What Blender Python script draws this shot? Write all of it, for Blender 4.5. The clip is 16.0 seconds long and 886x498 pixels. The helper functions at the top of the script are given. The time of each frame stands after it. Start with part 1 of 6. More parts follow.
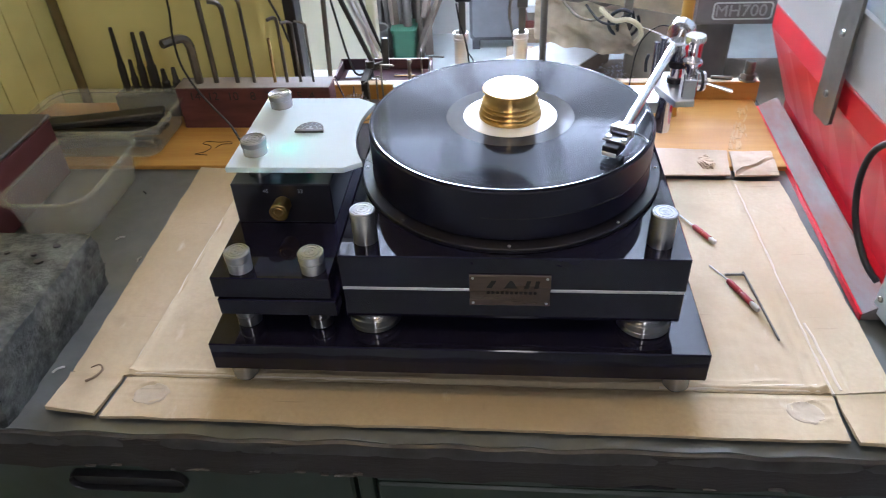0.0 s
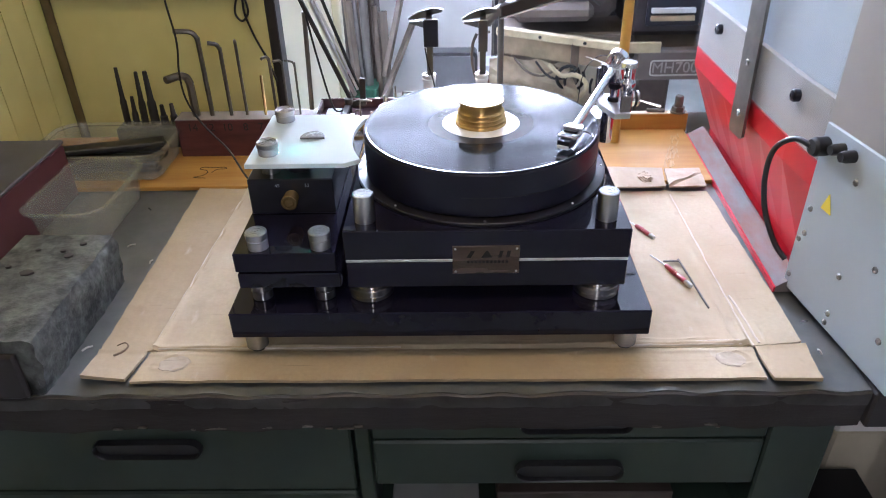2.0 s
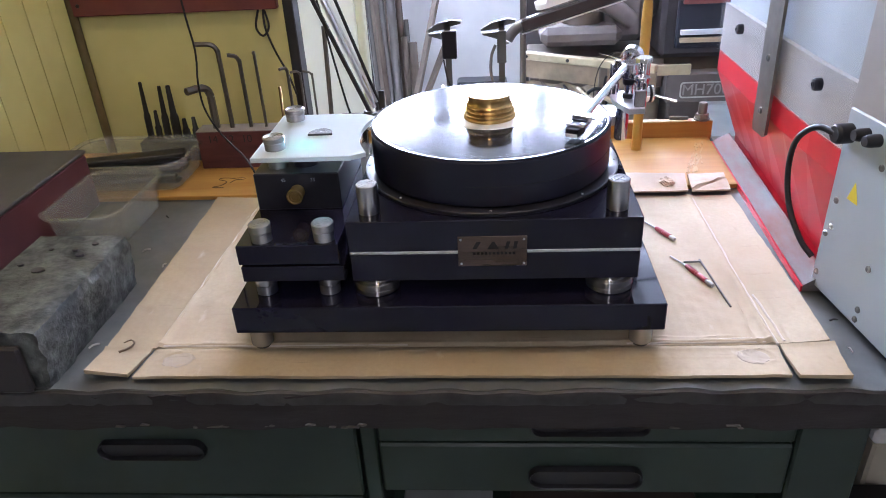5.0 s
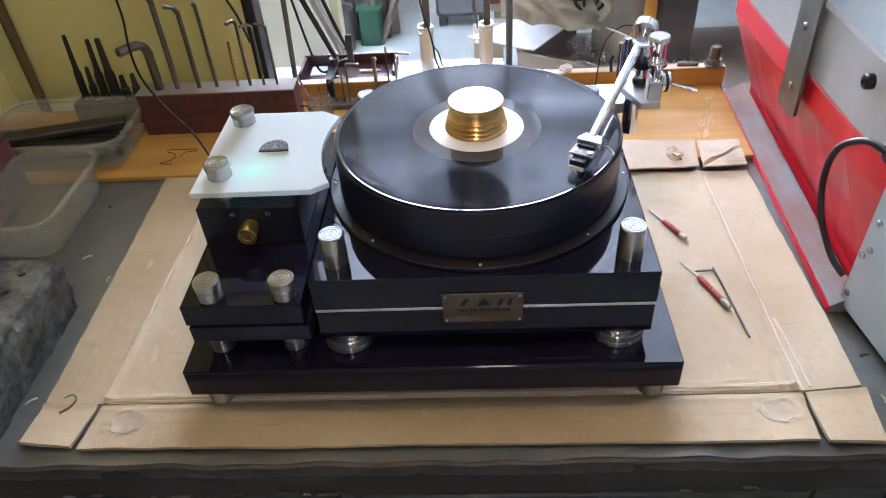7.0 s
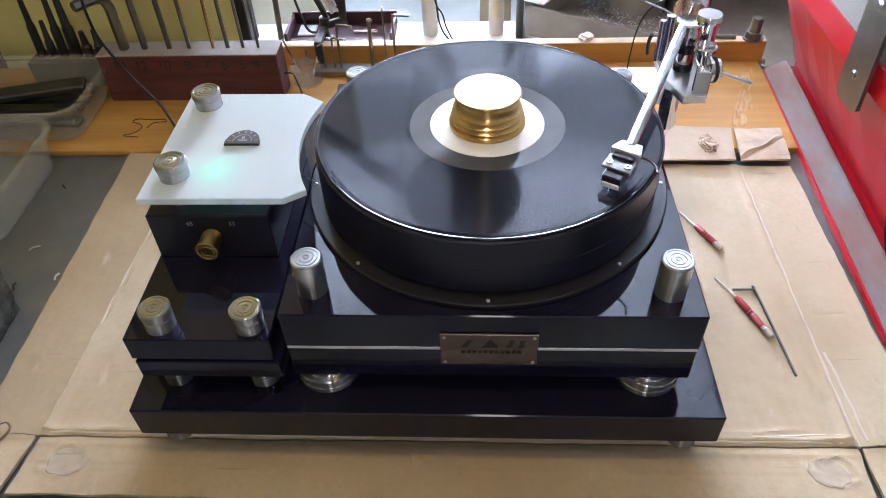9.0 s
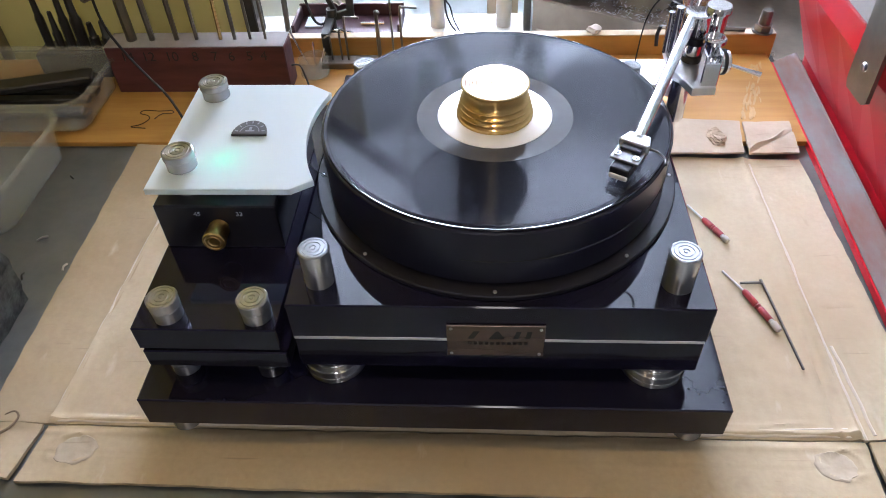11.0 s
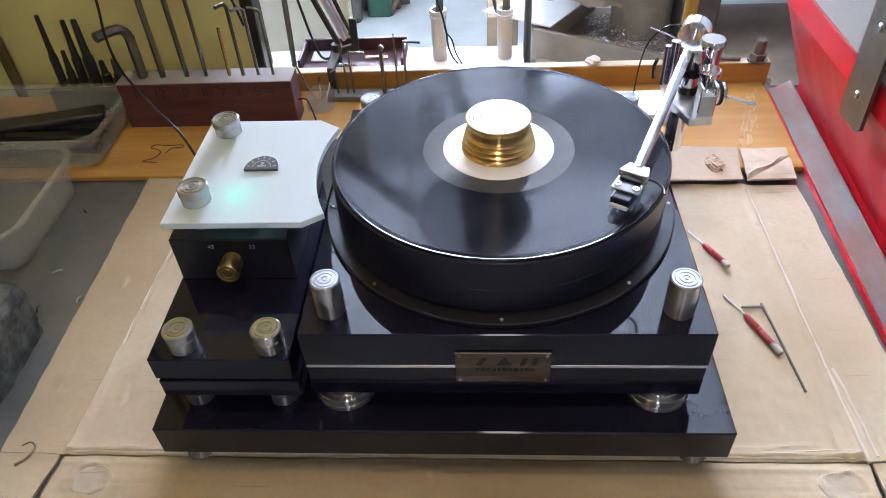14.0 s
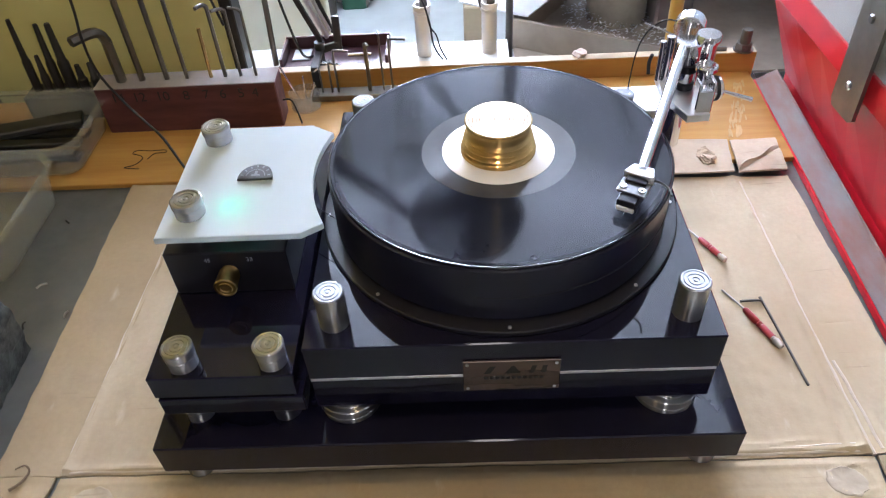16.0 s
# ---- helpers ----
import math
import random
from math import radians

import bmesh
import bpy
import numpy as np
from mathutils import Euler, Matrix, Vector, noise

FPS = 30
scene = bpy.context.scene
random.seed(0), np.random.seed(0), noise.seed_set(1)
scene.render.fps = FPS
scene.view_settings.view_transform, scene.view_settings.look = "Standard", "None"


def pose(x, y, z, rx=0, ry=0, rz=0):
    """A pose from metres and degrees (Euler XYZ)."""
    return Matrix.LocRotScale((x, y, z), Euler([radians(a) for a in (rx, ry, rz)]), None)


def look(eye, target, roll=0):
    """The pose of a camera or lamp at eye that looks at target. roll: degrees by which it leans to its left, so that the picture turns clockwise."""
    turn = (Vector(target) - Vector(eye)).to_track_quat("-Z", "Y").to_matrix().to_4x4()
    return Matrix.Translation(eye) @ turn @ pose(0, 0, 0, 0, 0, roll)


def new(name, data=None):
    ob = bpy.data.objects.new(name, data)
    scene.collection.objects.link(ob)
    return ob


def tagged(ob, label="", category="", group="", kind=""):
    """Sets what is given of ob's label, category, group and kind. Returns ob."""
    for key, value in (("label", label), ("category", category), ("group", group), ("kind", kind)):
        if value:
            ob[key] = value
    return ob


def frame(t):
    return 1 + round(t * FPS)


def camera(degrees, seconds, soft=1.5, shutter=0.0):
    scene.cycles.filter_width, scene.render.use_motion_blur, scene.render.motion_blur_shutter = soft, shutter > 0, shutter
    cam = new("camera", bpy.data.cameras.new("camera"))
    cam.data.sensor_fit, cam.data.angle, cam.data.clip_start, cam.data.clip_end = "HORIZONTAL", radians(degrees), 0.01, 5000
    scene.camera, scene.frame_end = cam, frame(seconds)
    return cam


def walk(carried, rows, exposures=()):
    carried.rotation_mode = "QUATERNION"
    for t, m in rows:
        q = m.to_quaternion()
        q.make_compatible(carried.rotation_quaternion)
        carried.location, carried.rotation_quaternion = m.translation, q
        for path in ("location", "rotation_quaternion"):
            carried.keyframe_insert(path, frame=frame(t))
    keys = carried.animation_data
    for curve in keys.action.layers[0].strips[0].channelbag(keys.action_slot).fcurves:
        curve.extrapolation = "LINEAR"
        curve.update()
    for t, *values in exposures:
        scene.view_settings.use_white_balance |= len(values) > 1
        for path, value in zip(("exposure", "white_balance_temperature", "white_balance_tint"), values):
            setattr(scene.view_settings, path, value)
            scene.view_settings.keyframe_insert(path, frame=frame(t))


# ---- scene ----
LENS = 63.70
cam = camera(LENS, 16.0, soft=0.95, shutter=0.5)
# seconds, eye (m), yaw, pitch, roll (degrees)
ROWS = [
    (0.0, -0.0062, -0.6971, 0.5837, 6.01, -37.30, -2.98),
    (0.5, -0.0267, -0.7144, 0.5904, 2.84, -37.81, -3.41),
    (1.0, -0.0595, -0.7977, 0.5865, 0.90, -36.50, -3.46),
    (1.5, -0.0588, -0.8307, 0.5962, 0.63, -35.68, -2.51),
    (2.0, -0.0310, -0.8702, 0.5866, 1.45, -32.18, -1.42),
    (2.5, -0.0066, -0.8927, 0.5455, 4.24, -29.61, -2.96),
    (3.0, 0.0048, -0.8931, 0.5229, 4.02, -28.17, -3.03),
    (3.5, 0.0059, -0.8943, 0.5237, 4.24, -28.46, -3.41),
    (4.0, 0.0010, -0.8885, 0.5227, 4.25, -28.65, -3.03),
    (4.2, 0.0010, -0.8865, 0.5229, 4.71, -28.68, -3.38),
    (6.3, 0.0114, -0.7806, 0.5846, 4.49, -33.51, -2.96),
    (6.5, 0.0084, -0.7399, 0.6003, 3.28, -35.19, -3.81),
    (7.0, 0.0002, -0.6655, 0.6185, 3.88, -39.74, -4.17),
    (7.5, 0.0256, -0.6044, 0.6057, 6.08, -41.17, -2.06),
    (8.0, 0.0126, -0.5505, 0.5955, 6.08, -42.41, -3.61),
    (8.5, -0.0082, -0.5294, 0.5884, 3.78, -43.68, -2.25),
    (9.0, -0.0085, -0.5280, 0.5874, 3.81, -43.91, -2.52),
    (9.5, -0.0081, -0.5306, 0.5859, 4.41, -44.26, -2.66),
    (12.0, -0.0141, -0.5277, 0.5849, 4.49, -44.46, -2.74),
    (12.5, -0.0166, -0.5270, 0.5827, 4.17, -44.87, -2.26),
    (13.0, -0.0150, -0.5289, 0.5954, 4.87, -43.74, -3.18),
    (13.5, -0.0136, -0.5346, 0.5987, 4.43, -42.76, -3.30),
    (14.0, -0.0121, -0.5401, 0.6000, 4.64, -42.28, -3.56),
    (14.5, -0.0128, -0.5372, 0.6002, 5.02, -42.34, -3.79),
    (15.0, -0.0132, -0.5335, 0.5943, 4.81, -43.18, -3.82),
    (15.5, -0.0175, -0.5297, 0.5921, 4.33, -43.45, -3.69),
    (16.0, -0.0338, -0.5220, 0.6043, 2.28, -43.24, -3.66),
]
EXPOSURES = [(0.0, 0.16, 5250, 15), (1.5, 0.17, 5230, 18), (4.2, 0.22, 5130, 23), (7.0, 0.06, 5370, 16), (16.0, 0.02, 5360, 16)]
walk(cam, [(t, pose(x, y, z, 90 + p, 0, a) @ pose(0, 0, 0, 0, 0, r)) for t, x, y, z, a, p, r in ROWS], EXPOSURES)

# ---------------------------------------------------------------- world and light
world = bpy.data.worlds.new("world")
scene.world = world
world.use_nodes = True
wn = world.node_tree
bg = wn.nodes["Background"]
sky = wn.nodes.new("ShaderNodeTexSky")
sky.sky_type = "NISHITA"
sky.sun_disc = False
sky.sun_elevation, sky.sun_rotation = radians(35), radians(10)
wn.links.new(sky.outputs[0], bg.inputs[0])
bg.inputs[1].default_value = 0.08


def area(name, loc, target, sx, sy, power, color):
    data = bpy.data.lights.new(name, "AREA")
    data.shape, data.size, data.size_y, data.energy, data.color = "RECTANGLE", sx, sy, power, color
    ob = new(name, data)
    ob.matrix_world = look(loc, target)
    return ob


SKY_GLOW = 1.6
WINDOW_GLOW = 262.0
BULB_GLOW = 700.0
# Unseen fill added behind the camera; narrow for thin streaks on the posts.
area("front_fill_light", (0.05, -2.0, 1.15), (0.02, -0.2, 0.0), 0.15, 1.1, 6.0, (1.0, 0.86, 0.68))

led = bpy.data.lights.new("pilot_lamp", "POINT")
led.energy, led.color, led.shadow_soft_size = 0.034, (0.0, 1.0, 0.38), 0.0015
new("pilot_lamp", led).location = (-0.2325, -0.0465, 0.2076)

# ---------------------------------------------------------------- materials
def mat(name, color, rough=0.5, metal=0.0, var=0.15, scale=20.0, bump=0.0, bscale=None, dark=None, stain=0.0, sscale=3.0,
        coat=0.0, trans=0.0, ior=1.45, stretch=(1, 1, 1), rvar=0.1, spec=0.5):
    """A procedural surface: base colour with fine grain, larger stains, roughness wear and a light relief."""
    m = bpy.data.materials.new(name)
    m.use_nodes = True
    nt = m.node_tree
    p = nt.nodes["Principled BSDF"]
    p.inputs["Metallic"].default_value = metal
    p.inputs["Coat Weight"].default_value = coat
    p.inputs["Coat Roughness"].default_value = 0.04
    p.inputs["Transmission Weight"].default_value = trans
    p.inputs["IOR"].default_value = ior
    p.inputs["Specular IOR Level"].default_value = spec
    tc = nt.nodes.new("ShaderNodeTexCoord")
    mp = nt.nodes.new("ShaderNodeMapping")
    mp.inputs["Scale"].default_value = stretch
    nt.links.new(tc.outputs["Object"], mp.inputs[0])

    def tex(s, detail=6.0):
        n = nt.nodes.new("ShaderNodeTexNoise")
        n.inputs["Scale"].default_value, n.inputs["Detail"].default_value = s, detail
        n.inputs["Roughness"].default_value = 0.6
        nt.links.new(mp.outputs[0], n.inputs["Vector"])
        return n.outputs["Fac"]

    def ramp(fac, lo, hi):
        r = nt.nodes.new("ShaderNodeMapRange")
        r.inputs["From Min"].default_value, r.inputs["From Max"].default_value = 0.3, 0.7
        r.inputs["To Min"].default_value, r.inputs["To Max"].default_value = lo, hi
        nt.links.new(fac, r.inputs[0])
        return r.outputs[0]

    fine, broad = tex(scale), tex(sscale, 4.0)
    dk = dark or tuple(c * 0.35 for c in color)
    mix = nt.nodes.new("ShaderNodeMix")
    mix.data_type = "RGBA"
    mix.inputs["A"].default_value, mix.inputs["B"].default_value = (*color, 1), (*dk, 1)
    total = nt.nodes.new("ShaderNodeMath")
    total.operation, total.use_clamp = "ADD", True
    nt.links.new(ramp(fine, 0.0, var), total.inputs[0])
    nt.links.new(ramp(broad, -0.25 * stain, stain), total.inputs[1])
    nt.links.new(total.outputs[0], mix.inputs["Factor"])
    nt.links.new(mix.outputs["Result"], p.inputs["Base Color"])
    nt.links.new(ramp(broad, max(0.02, rough - rvar * 0.5), min(1, rough + rvar * 0.5)), p.inputs["Roughness"])
    if bump:
        b = nt.nodes.new("ShaderNodeBump")
        b.inputs["Strength"].default_value, b.inputs["Distance"].default_value = bump, 0.002
        nt.links.new(tex(bscale or scale * 2), b.inputs["Height"])
        nt.links.new(b.outputs[0], p.inputs["Normal"])
    return m


def glow(name, color, strength):
    m = bpy.data.materials.new(name)
    m.use_nodes = True
    p = m.node_tree.nodes["Principled BSDF"]
    p.inputs["Base Color"].default_value = (*color, 1)
    p.inputs["Emission Color"].default_value = (*color, 1)
    p.inputs["Emission Strength"].default_value = strength
    return m


def vinyl(name, color, rough, aniso, spec=0.5):
    """A turned or pressed disc: its sheen runs across the fine rings."""
    m = mat(name, color, rough, var=0.2, scale=60, coat=0.0, rvar=0.08, spec=spec)
    nt = m.node_tree
    p = nt.nodes["Principled BSDF"]
    tan = nt.nodes.new("ShaderNodeTangent")
    tan.direction_type, tan.axis = "RADIAL", "Z"
    p.inputs["Anisotropic"].default_value = aniso
    p.inputs["Anisotropic Rotation"].default_value = 0.25
    nt.links.new(tan.outputs[0], p.inputs["Tangent"])
    return m


def frosted(name):
    """Frosted acrylic: light passes scattered, the surface has a dull shine."""
    m = bpy.data.materials.new(name)
    m.use_nodes = True
    nt = m.node_tree
    out = nt.nodes["Material Output"]
    p = nt.nodes["Principled BSDF"]
    p.inputs["Base Color"].default_value = (0.68, 0.745, 0.75, 1)
    p.inputs["Roughness"].default_value = 0.16
    tr = nt.nodes.new("ShaderNodeBsdfTranslucent")
    tr.inputs["Color"].default_value = (0.82, 0.88, 0.92, 1)
    mix = nt.nodes.new("ShaderNodeMixShader")
    mix.inputs[0].default_value = 0.45
    nt.links.new(p.outputs[0], mix.inputs[1])
    nt.links.new(tr.outputs[0], mix.inputs[2])
    nt.links.new(mix.outputs[0], out.inputs["Surface"])
    return m


def clear(name, tint, opacity, rough=0.08):
    """Thin clear plastic: mostly see-through, with a milky body and a shine."""
    m = bpy.data.materials.new(name)
    m.use_nodes = True
    nt = m.node_tree
    out = nt.nodes["Material Output"]
    p = nt.nodes["Principled BSDF"]
    p.inputs["Base Color"].default_value = (*tint, 1)
    p.inputs["Roughness"].default_value = rough
    n = nt.nodes.new("ShaderNodeTexNoise")
    n.inputs["Scale"].default_value = 3
    r = nt.nodes.new("ShaderNodeMapRange")
    r.inputs["To Min"].default_value, r.inputs["To Max"].default_value = opacity * 0.7, opacity * 1.3
    nt.links.new(n.outputs["Fac"], r.inputs[0])
    t = nt.nodes.new("ShaderNodeBsdfTransparent")
    mix = nt.nodes.new("ShaderNodeMixShader")
    nt.links.new(r.outputs[0], mix.inputs[0])
    nt.links.new(t.outputs[0], mix.inputs[1])
    nt.links.new(p.outputs[0], mix.inputs[2])
    nt.links.new(mix.outputs[0], out.inputs["Surface"])
    return m


BLACK = mat("black_acrylic", (0.0085, 0.008, 0.018), 0.05, var=0.1, rvar=0.04, spec=0.42)
BLACK_SATIN = mat("black_satin", (0.012, 0.0115, 0.017), 0.32, var=0.2, rvar=0.1)
BLACK_RUBBER = mat("black_rubber", (0.012, 0.012, 0.013), 0.55, var=0.2)
PLATTER = mat("platter_black", (0.0095, 0.0095, 0.021), 0.30, var=0.2, scale=40, rvar=0.1)
VINYL = vinyl("vinyl_grooves", (0.007, 0.007, 0.011), 0.07, 0.0, 0.15)


def groove_sheen(m, rough, stretch_, share):
    """The grooves draw each light out along the radius; the flat lands between them still mirror."""
    nt = m.node_tree
    out, p = nt.nodes["Material Output"], nt.nodes["Principled BSDF"]
    g = nt.nodes.new("ShaderNodeBsdfAnisotropic")
    g.inputs["Color"].default_value = (0.92, 0.94, 1.0, 1)
    g.inputs["Roughness"].default_value, g.inputs["Anisotropy"].default_value = rough, stretch_
    tan = nt.nodes.new("ShaderNodeTangent")
    tan.direction_type, tan.axis = "RADIAL", "Z"
    nt.links.new(tan.outputs[0], g.inputs["Tangent"])
    fr = nt.nodes.new("ShaderNodeFresnel")
    fr.inputs["IOR"].default_value = 1.5
    k = nt.nodes.new("ShaderNodeMath")
    k.operation = "MULTIPLY_ADD"
    k.inputs[1].default_value, k.inputs[2].default_value = share, 0.005
    nt.links.new(fr.outputs[0], k.inputs[0])
    mix = nt.nodes.new("ShaderNodeMixShader")
    nt.links.new(k.outputs[0], mix.inputs[0])
    nt.links.new(p.outputs[0], mix.inputs[1])
    nt.links.new(g.outputs[0], mix.inputs[2])
    nt.links.new(mix.outputs[0], out.inputs["Surface"])


groove_sheen(VINYL, 0.23, 0.85, 0.058)

def track_bands(m, lo, hi):
    """The pressed tracks: rings that differ a little in gloss."""
    nt = m.node_tree
    tc = nt.nodes.new("ShaderNodeTexCoord")
    fl = nt.nodes.new("ShaderNodeMapping")
    fl.inputs["Scale"].default_value = (1, 1, 0)
    nt.links.new(tc.outputs["Object"], fl.inputs[0])
    ln = nt.nodes.new("ShaderNodeVectorMath")
    ln.operation = "LENGTH"
    nt.links.new(fl.outputs[0], ln.inputs[0])
    n = nt.nodes.new("ShaderNodeTexNoise")
    n.noise_dimensions = "1D"
    n.inputs["Scale"].default_value, n.inputs["Detail"].default_value, n.inputs["Roughness"].default_value = 160.0, 6.0, 0.75
    nt.links.new(ln.outputs["Value"], n.inputs["W"])
    r = nt.nodes.new("ShaderNodeMapRange")
    for k, v in (("From Min", 0.35), ("From Max", 0.65), ("To Min", lo), ("To Max", hi)):
        r.inputs[k].default_value = v
    nt.links.new(n.outputs["Fac"], r.inputs[0])
    nt.links.new(r.outputs[0], nt.nodes["Principled BSDF"].inputs["Roughness"])


track_bands(VINYL, 0.065, 0.10)
DEADWAX = vinyl("vinyl_runout", (0.060, 0.060, 0.062), 0.07, 0.2)
BLACK_BEAD = mat("vinyl_edge", (0.008, 0.008, 0.012), 0.12, var=0.1, rvar=0.04, spec=0.18)
LABEL = mat("record_label_paper", (0.72, 0.71, 0.69), 0.45, var=0.06, stain=0.05)
BRASS = mat("turned_brass", (0.60, 0.41, 0.155), 0.16, 1.0, var=0.2, scale=30, stretch=(1, 1, 60), rvar=0.12)
BRASS_TOP = vinyl("turned_brass_face", (0.80, 0.68, 0.50), 0.30, 0.5)
for n in BRASS_TOP.node_tree.nodes:
    if n.type == "BSDF_PRINCIPLED":
        n.inputs["Metallic"].default_value = 1.0
ALU = mat("turned_aluminium", (0.50, 0.50, 0.515), 0.09, 1.0, var=0.05, scale=40, stretch=(1, 1, 40), rvar=0.10)


def lathe_marks(m, amount):
    """Fine turning marks round the axis draw the shine out along it."""
    nt = m.node_tree
    tan = nt.nodes.new("ShaderNodeTangent")
    tan.direction_type, tan.axis = "RADIAL", "Z"
    p = nt.nodes["Principled BSDF"]
    p.inputs["Anisotropic"].default_value = amount
    p.inputs["Anisotropic Rotation"].default_value = 0.25
    nt.links.new(tan.outputs[0], p.inputs["Tangent"])


def lathe_streak(m, color, rough, stretch_, share):
    """Turning marks deep enough to draw each small lamp into one bright line along the part."""
    nt = m.node_tree
    out, p = nt.nodes["Material Output"], nt.nodes["Principled BSDF"]
    g = nt.nodes.new("ShaderNodeBsdfAnisotropic")
    g.inputs["Color"].default_value = (*color, 1)
    g.inputs["Roughness"].default_value, g.inputs["Anisotropy"].default_value = rough, stretch_
    tan = nt.nodes.new("ShaderNodeTangent")
    tan.direction_type, tan.axis = "RADIAL", "Z"
    nt.links.new(tan.outputs[0], g.inputs["Tangent"])
    mix = nt.nodes.new("ShaderNodeMixShader")
    mix.inputs[0].default_value = share
    nt.links.new(p.outputs[0], mix.inputs[1])
    nt.links.new(g.outputs[0], mix.inputs[2])
    nt.links.new(mix.outputs[0], out.inputs["Surface"])


lathe_marks(BRASS, 0.6)
lathe_marks(ALU, 0.5)
lathe_streak(ALU, (0.62, 0.62, 0.63), 0.40, 0.86, 0.26)
lathe_streak(BRASS, (0.62, 0.43, 0.17), 0.40, 0.82, 0.38)
CHROME = mat("chrome", (0.80, 0.80, 0.82), 0.15, 1.0, var=0.05, rvar=0.06)
SATIN_ALU = mat("satin_aluminium", (0.72, 0.72, 0.73), 0.34, 1.0, var=0.1, scale=50)
GLASS = frosted("frosted_acrylic")
PLATE_METAL = mat("etched_plate", (0.17, 0.125, 0.105), 0.30, 1.0, var=0.2, scale=50, stretch=(1, 1, 8))
PLATE_DARK = mat("etched_marks", (0.012, 0.010, 0.010), 0.5, var=0.1)
PLATE_GREY = mat("brushed_grey_plate", (0.34, 0.34, 0.35), 0.35, 1.0, var=0.15, scale=60)
DIM_MARK = mat("dim_marking", (0.26, 0.27, 0.29), 0.5, var=0.05)
WHITE_MARK = mat("white_marking", (0.6, 0.62, 0.66), 0.5, var=0.05)


def card_stock(name, pale, brown, mark, seed):
    """Old corrugated card: pale and brown areas, faint flute lines, smudges, scuffs and short scratches."""
    m = mat(name, pale, 0.86, var=0.17, scale=190, stain=0.0, bump=0.0)
    nt = m.node_tree
    p = nt.nodes["Principled BSDF"]
    tc = nt.nodes.new("ShaderNodeTexCoord")

    def coords(sx, sy, rz=0.0):
        mp = nt.nodes.new("ShaderNodeMapping")
        mp.inputs["Scale"].default_value = (sx, sy, 1)
        mp.inputs["Rotation"].default_value = (0, 0, rz)
        mp.inputs["Location"].default_value = (seed, seed * 2, 0)
        nt.links.new(tc.outputs["Object"], mp.inputs[0])
        return mp.outputs[0]

    def patch(scale, lo, hi, top, vec, detail=6.0, distort=0.0):
        n = nt.nodes.new("ShaderNodeTexNoise")
        n.inputs["Scale"].default_value, n.inputs["Detail"].default_value, n.inputs["Distortion"].default_value = scale, detail, distort
        nt.links.new(vec, n.inputs["Vector"])
        r = nt.nodes.new("ShaderNodeMapRange")
        for k, v in (("From Min", lo), ("From Max", hi), ("To Min", 0.0), ("To Max", top)):
            r.inputs[k].default_value = v
        nt.links.new(n.outputs["Fac"], r.inputs[0])
        return r.outputs[0], n.outputs["Fac"]

    col = p.inputs["Base Color"].links[0].from_socket
    for fac, tone in ((patch(4.5, 0.38, 0.68, 0.75, coords(1, 1))[0], brown),
                      (patch(13, 0.58, 0.74, 0.42, coords(1, 1), 8, 0.6)[0], mark),
                      (patch(46, 0.68, 0.76, 0.35, coords(1, 0.5, 0.5), 3)[0], mark),
                      (patch(30, 0.70, 0.76, 0.32, coords(0.35, 5, 0.9), 2)[0], tuple(c * 0.5 for c in mark)),
                      (patch(22, 0.66, 0.76, 0.3, coords(2.2, 0.8, -0.5), 4)[0], (0.66, 0.60, 0.50))):
        mx = nt.nodes.new("ShaderNodeMix")
        mx.data_type = "RGBA"
        nt.links.new(fac, mx.inputs["Factor"])
        nt.links.new(col, mx.inputs["A"])
        mx.inputs["B"].default_value = (*tone, 1)
        col = mx.outputs["Result"]
    nt.links.new(col, p.inputs["Base Color"])
    wv = nt.nodes.new("ShaderNodeTexWave")
    wv.inputs["Scale"].default_value, wv.inputs["Distortion"].default_value, wv.inputs["Detail"].default_value = 26.0, 0.6, 2.0
    wv.bands_direction = "X"
    nt.links.new(tc.outputs["Object"], wv.inputs["Vector"])
    ad = nt.nodes.new("ShaderNodeMath")
    ad.operation = "MULTIPLY_ADD"
    nt.links.new(wv.outputs["Fac"], ad.inputs[0])
    ad.inputs[1].default_value = 0.10
    nt.links.new(patch(38, 0, 1, 1, coords(1, 1), 8)[1], ad.inputs[2])
    bp = nt.nodes.new("ShaderNodeBump")
    bp.inputs["Strength"].default_value, bp.inputs["Distance"].default_value = 0.35, 0.0022
    nt.links.new(ad.outputs[0], bp.inputs["Height"])
    nt.links.new(bp.outputs[0], p.inputs["Normal"])
    return m


CARD = card_stock("cardboard", (0.485, 0.412, 0.285), (0.37, 0.285, 0.172), (0.30, 0.24, 0.16), 0.0)
# Browner flap card; the dimmer light on these flaps is put into it too.
CARD_BROWN_SHADED = card_stock("cardboard_brown_shaded", (0.425, 0.345, 0.22), (0.31, 0.232, 0.13), (0.25, 0.19, 0.12), 7.0)
CARD_DARK = card_stock("cardboard_aged", (0.48, 0.40, 0.30), (0.36, 0.285, 0.195), (0.2, 0.15, 0.1), 3.0)
ZINC = mat("worn_zinc_sheet", (0.185, 0.19, 0.18), 0.38, 0.5, var=0.35, scale=30, stain=0.6, sscale=5, bump=0.08, rvar=0.2, dark=(0.09, 0.10, 0.095))
ORANGE_WOOD = mat("varnished_plywood", (0.42, 0.240, 0.052), 0.5, var=0.35, scale=9, stretch=(1, 9, 9), stain=0.4, sscale=2.5, coat=0.06, dark=(0.25, 0.10, 0.02), spec=0.3)
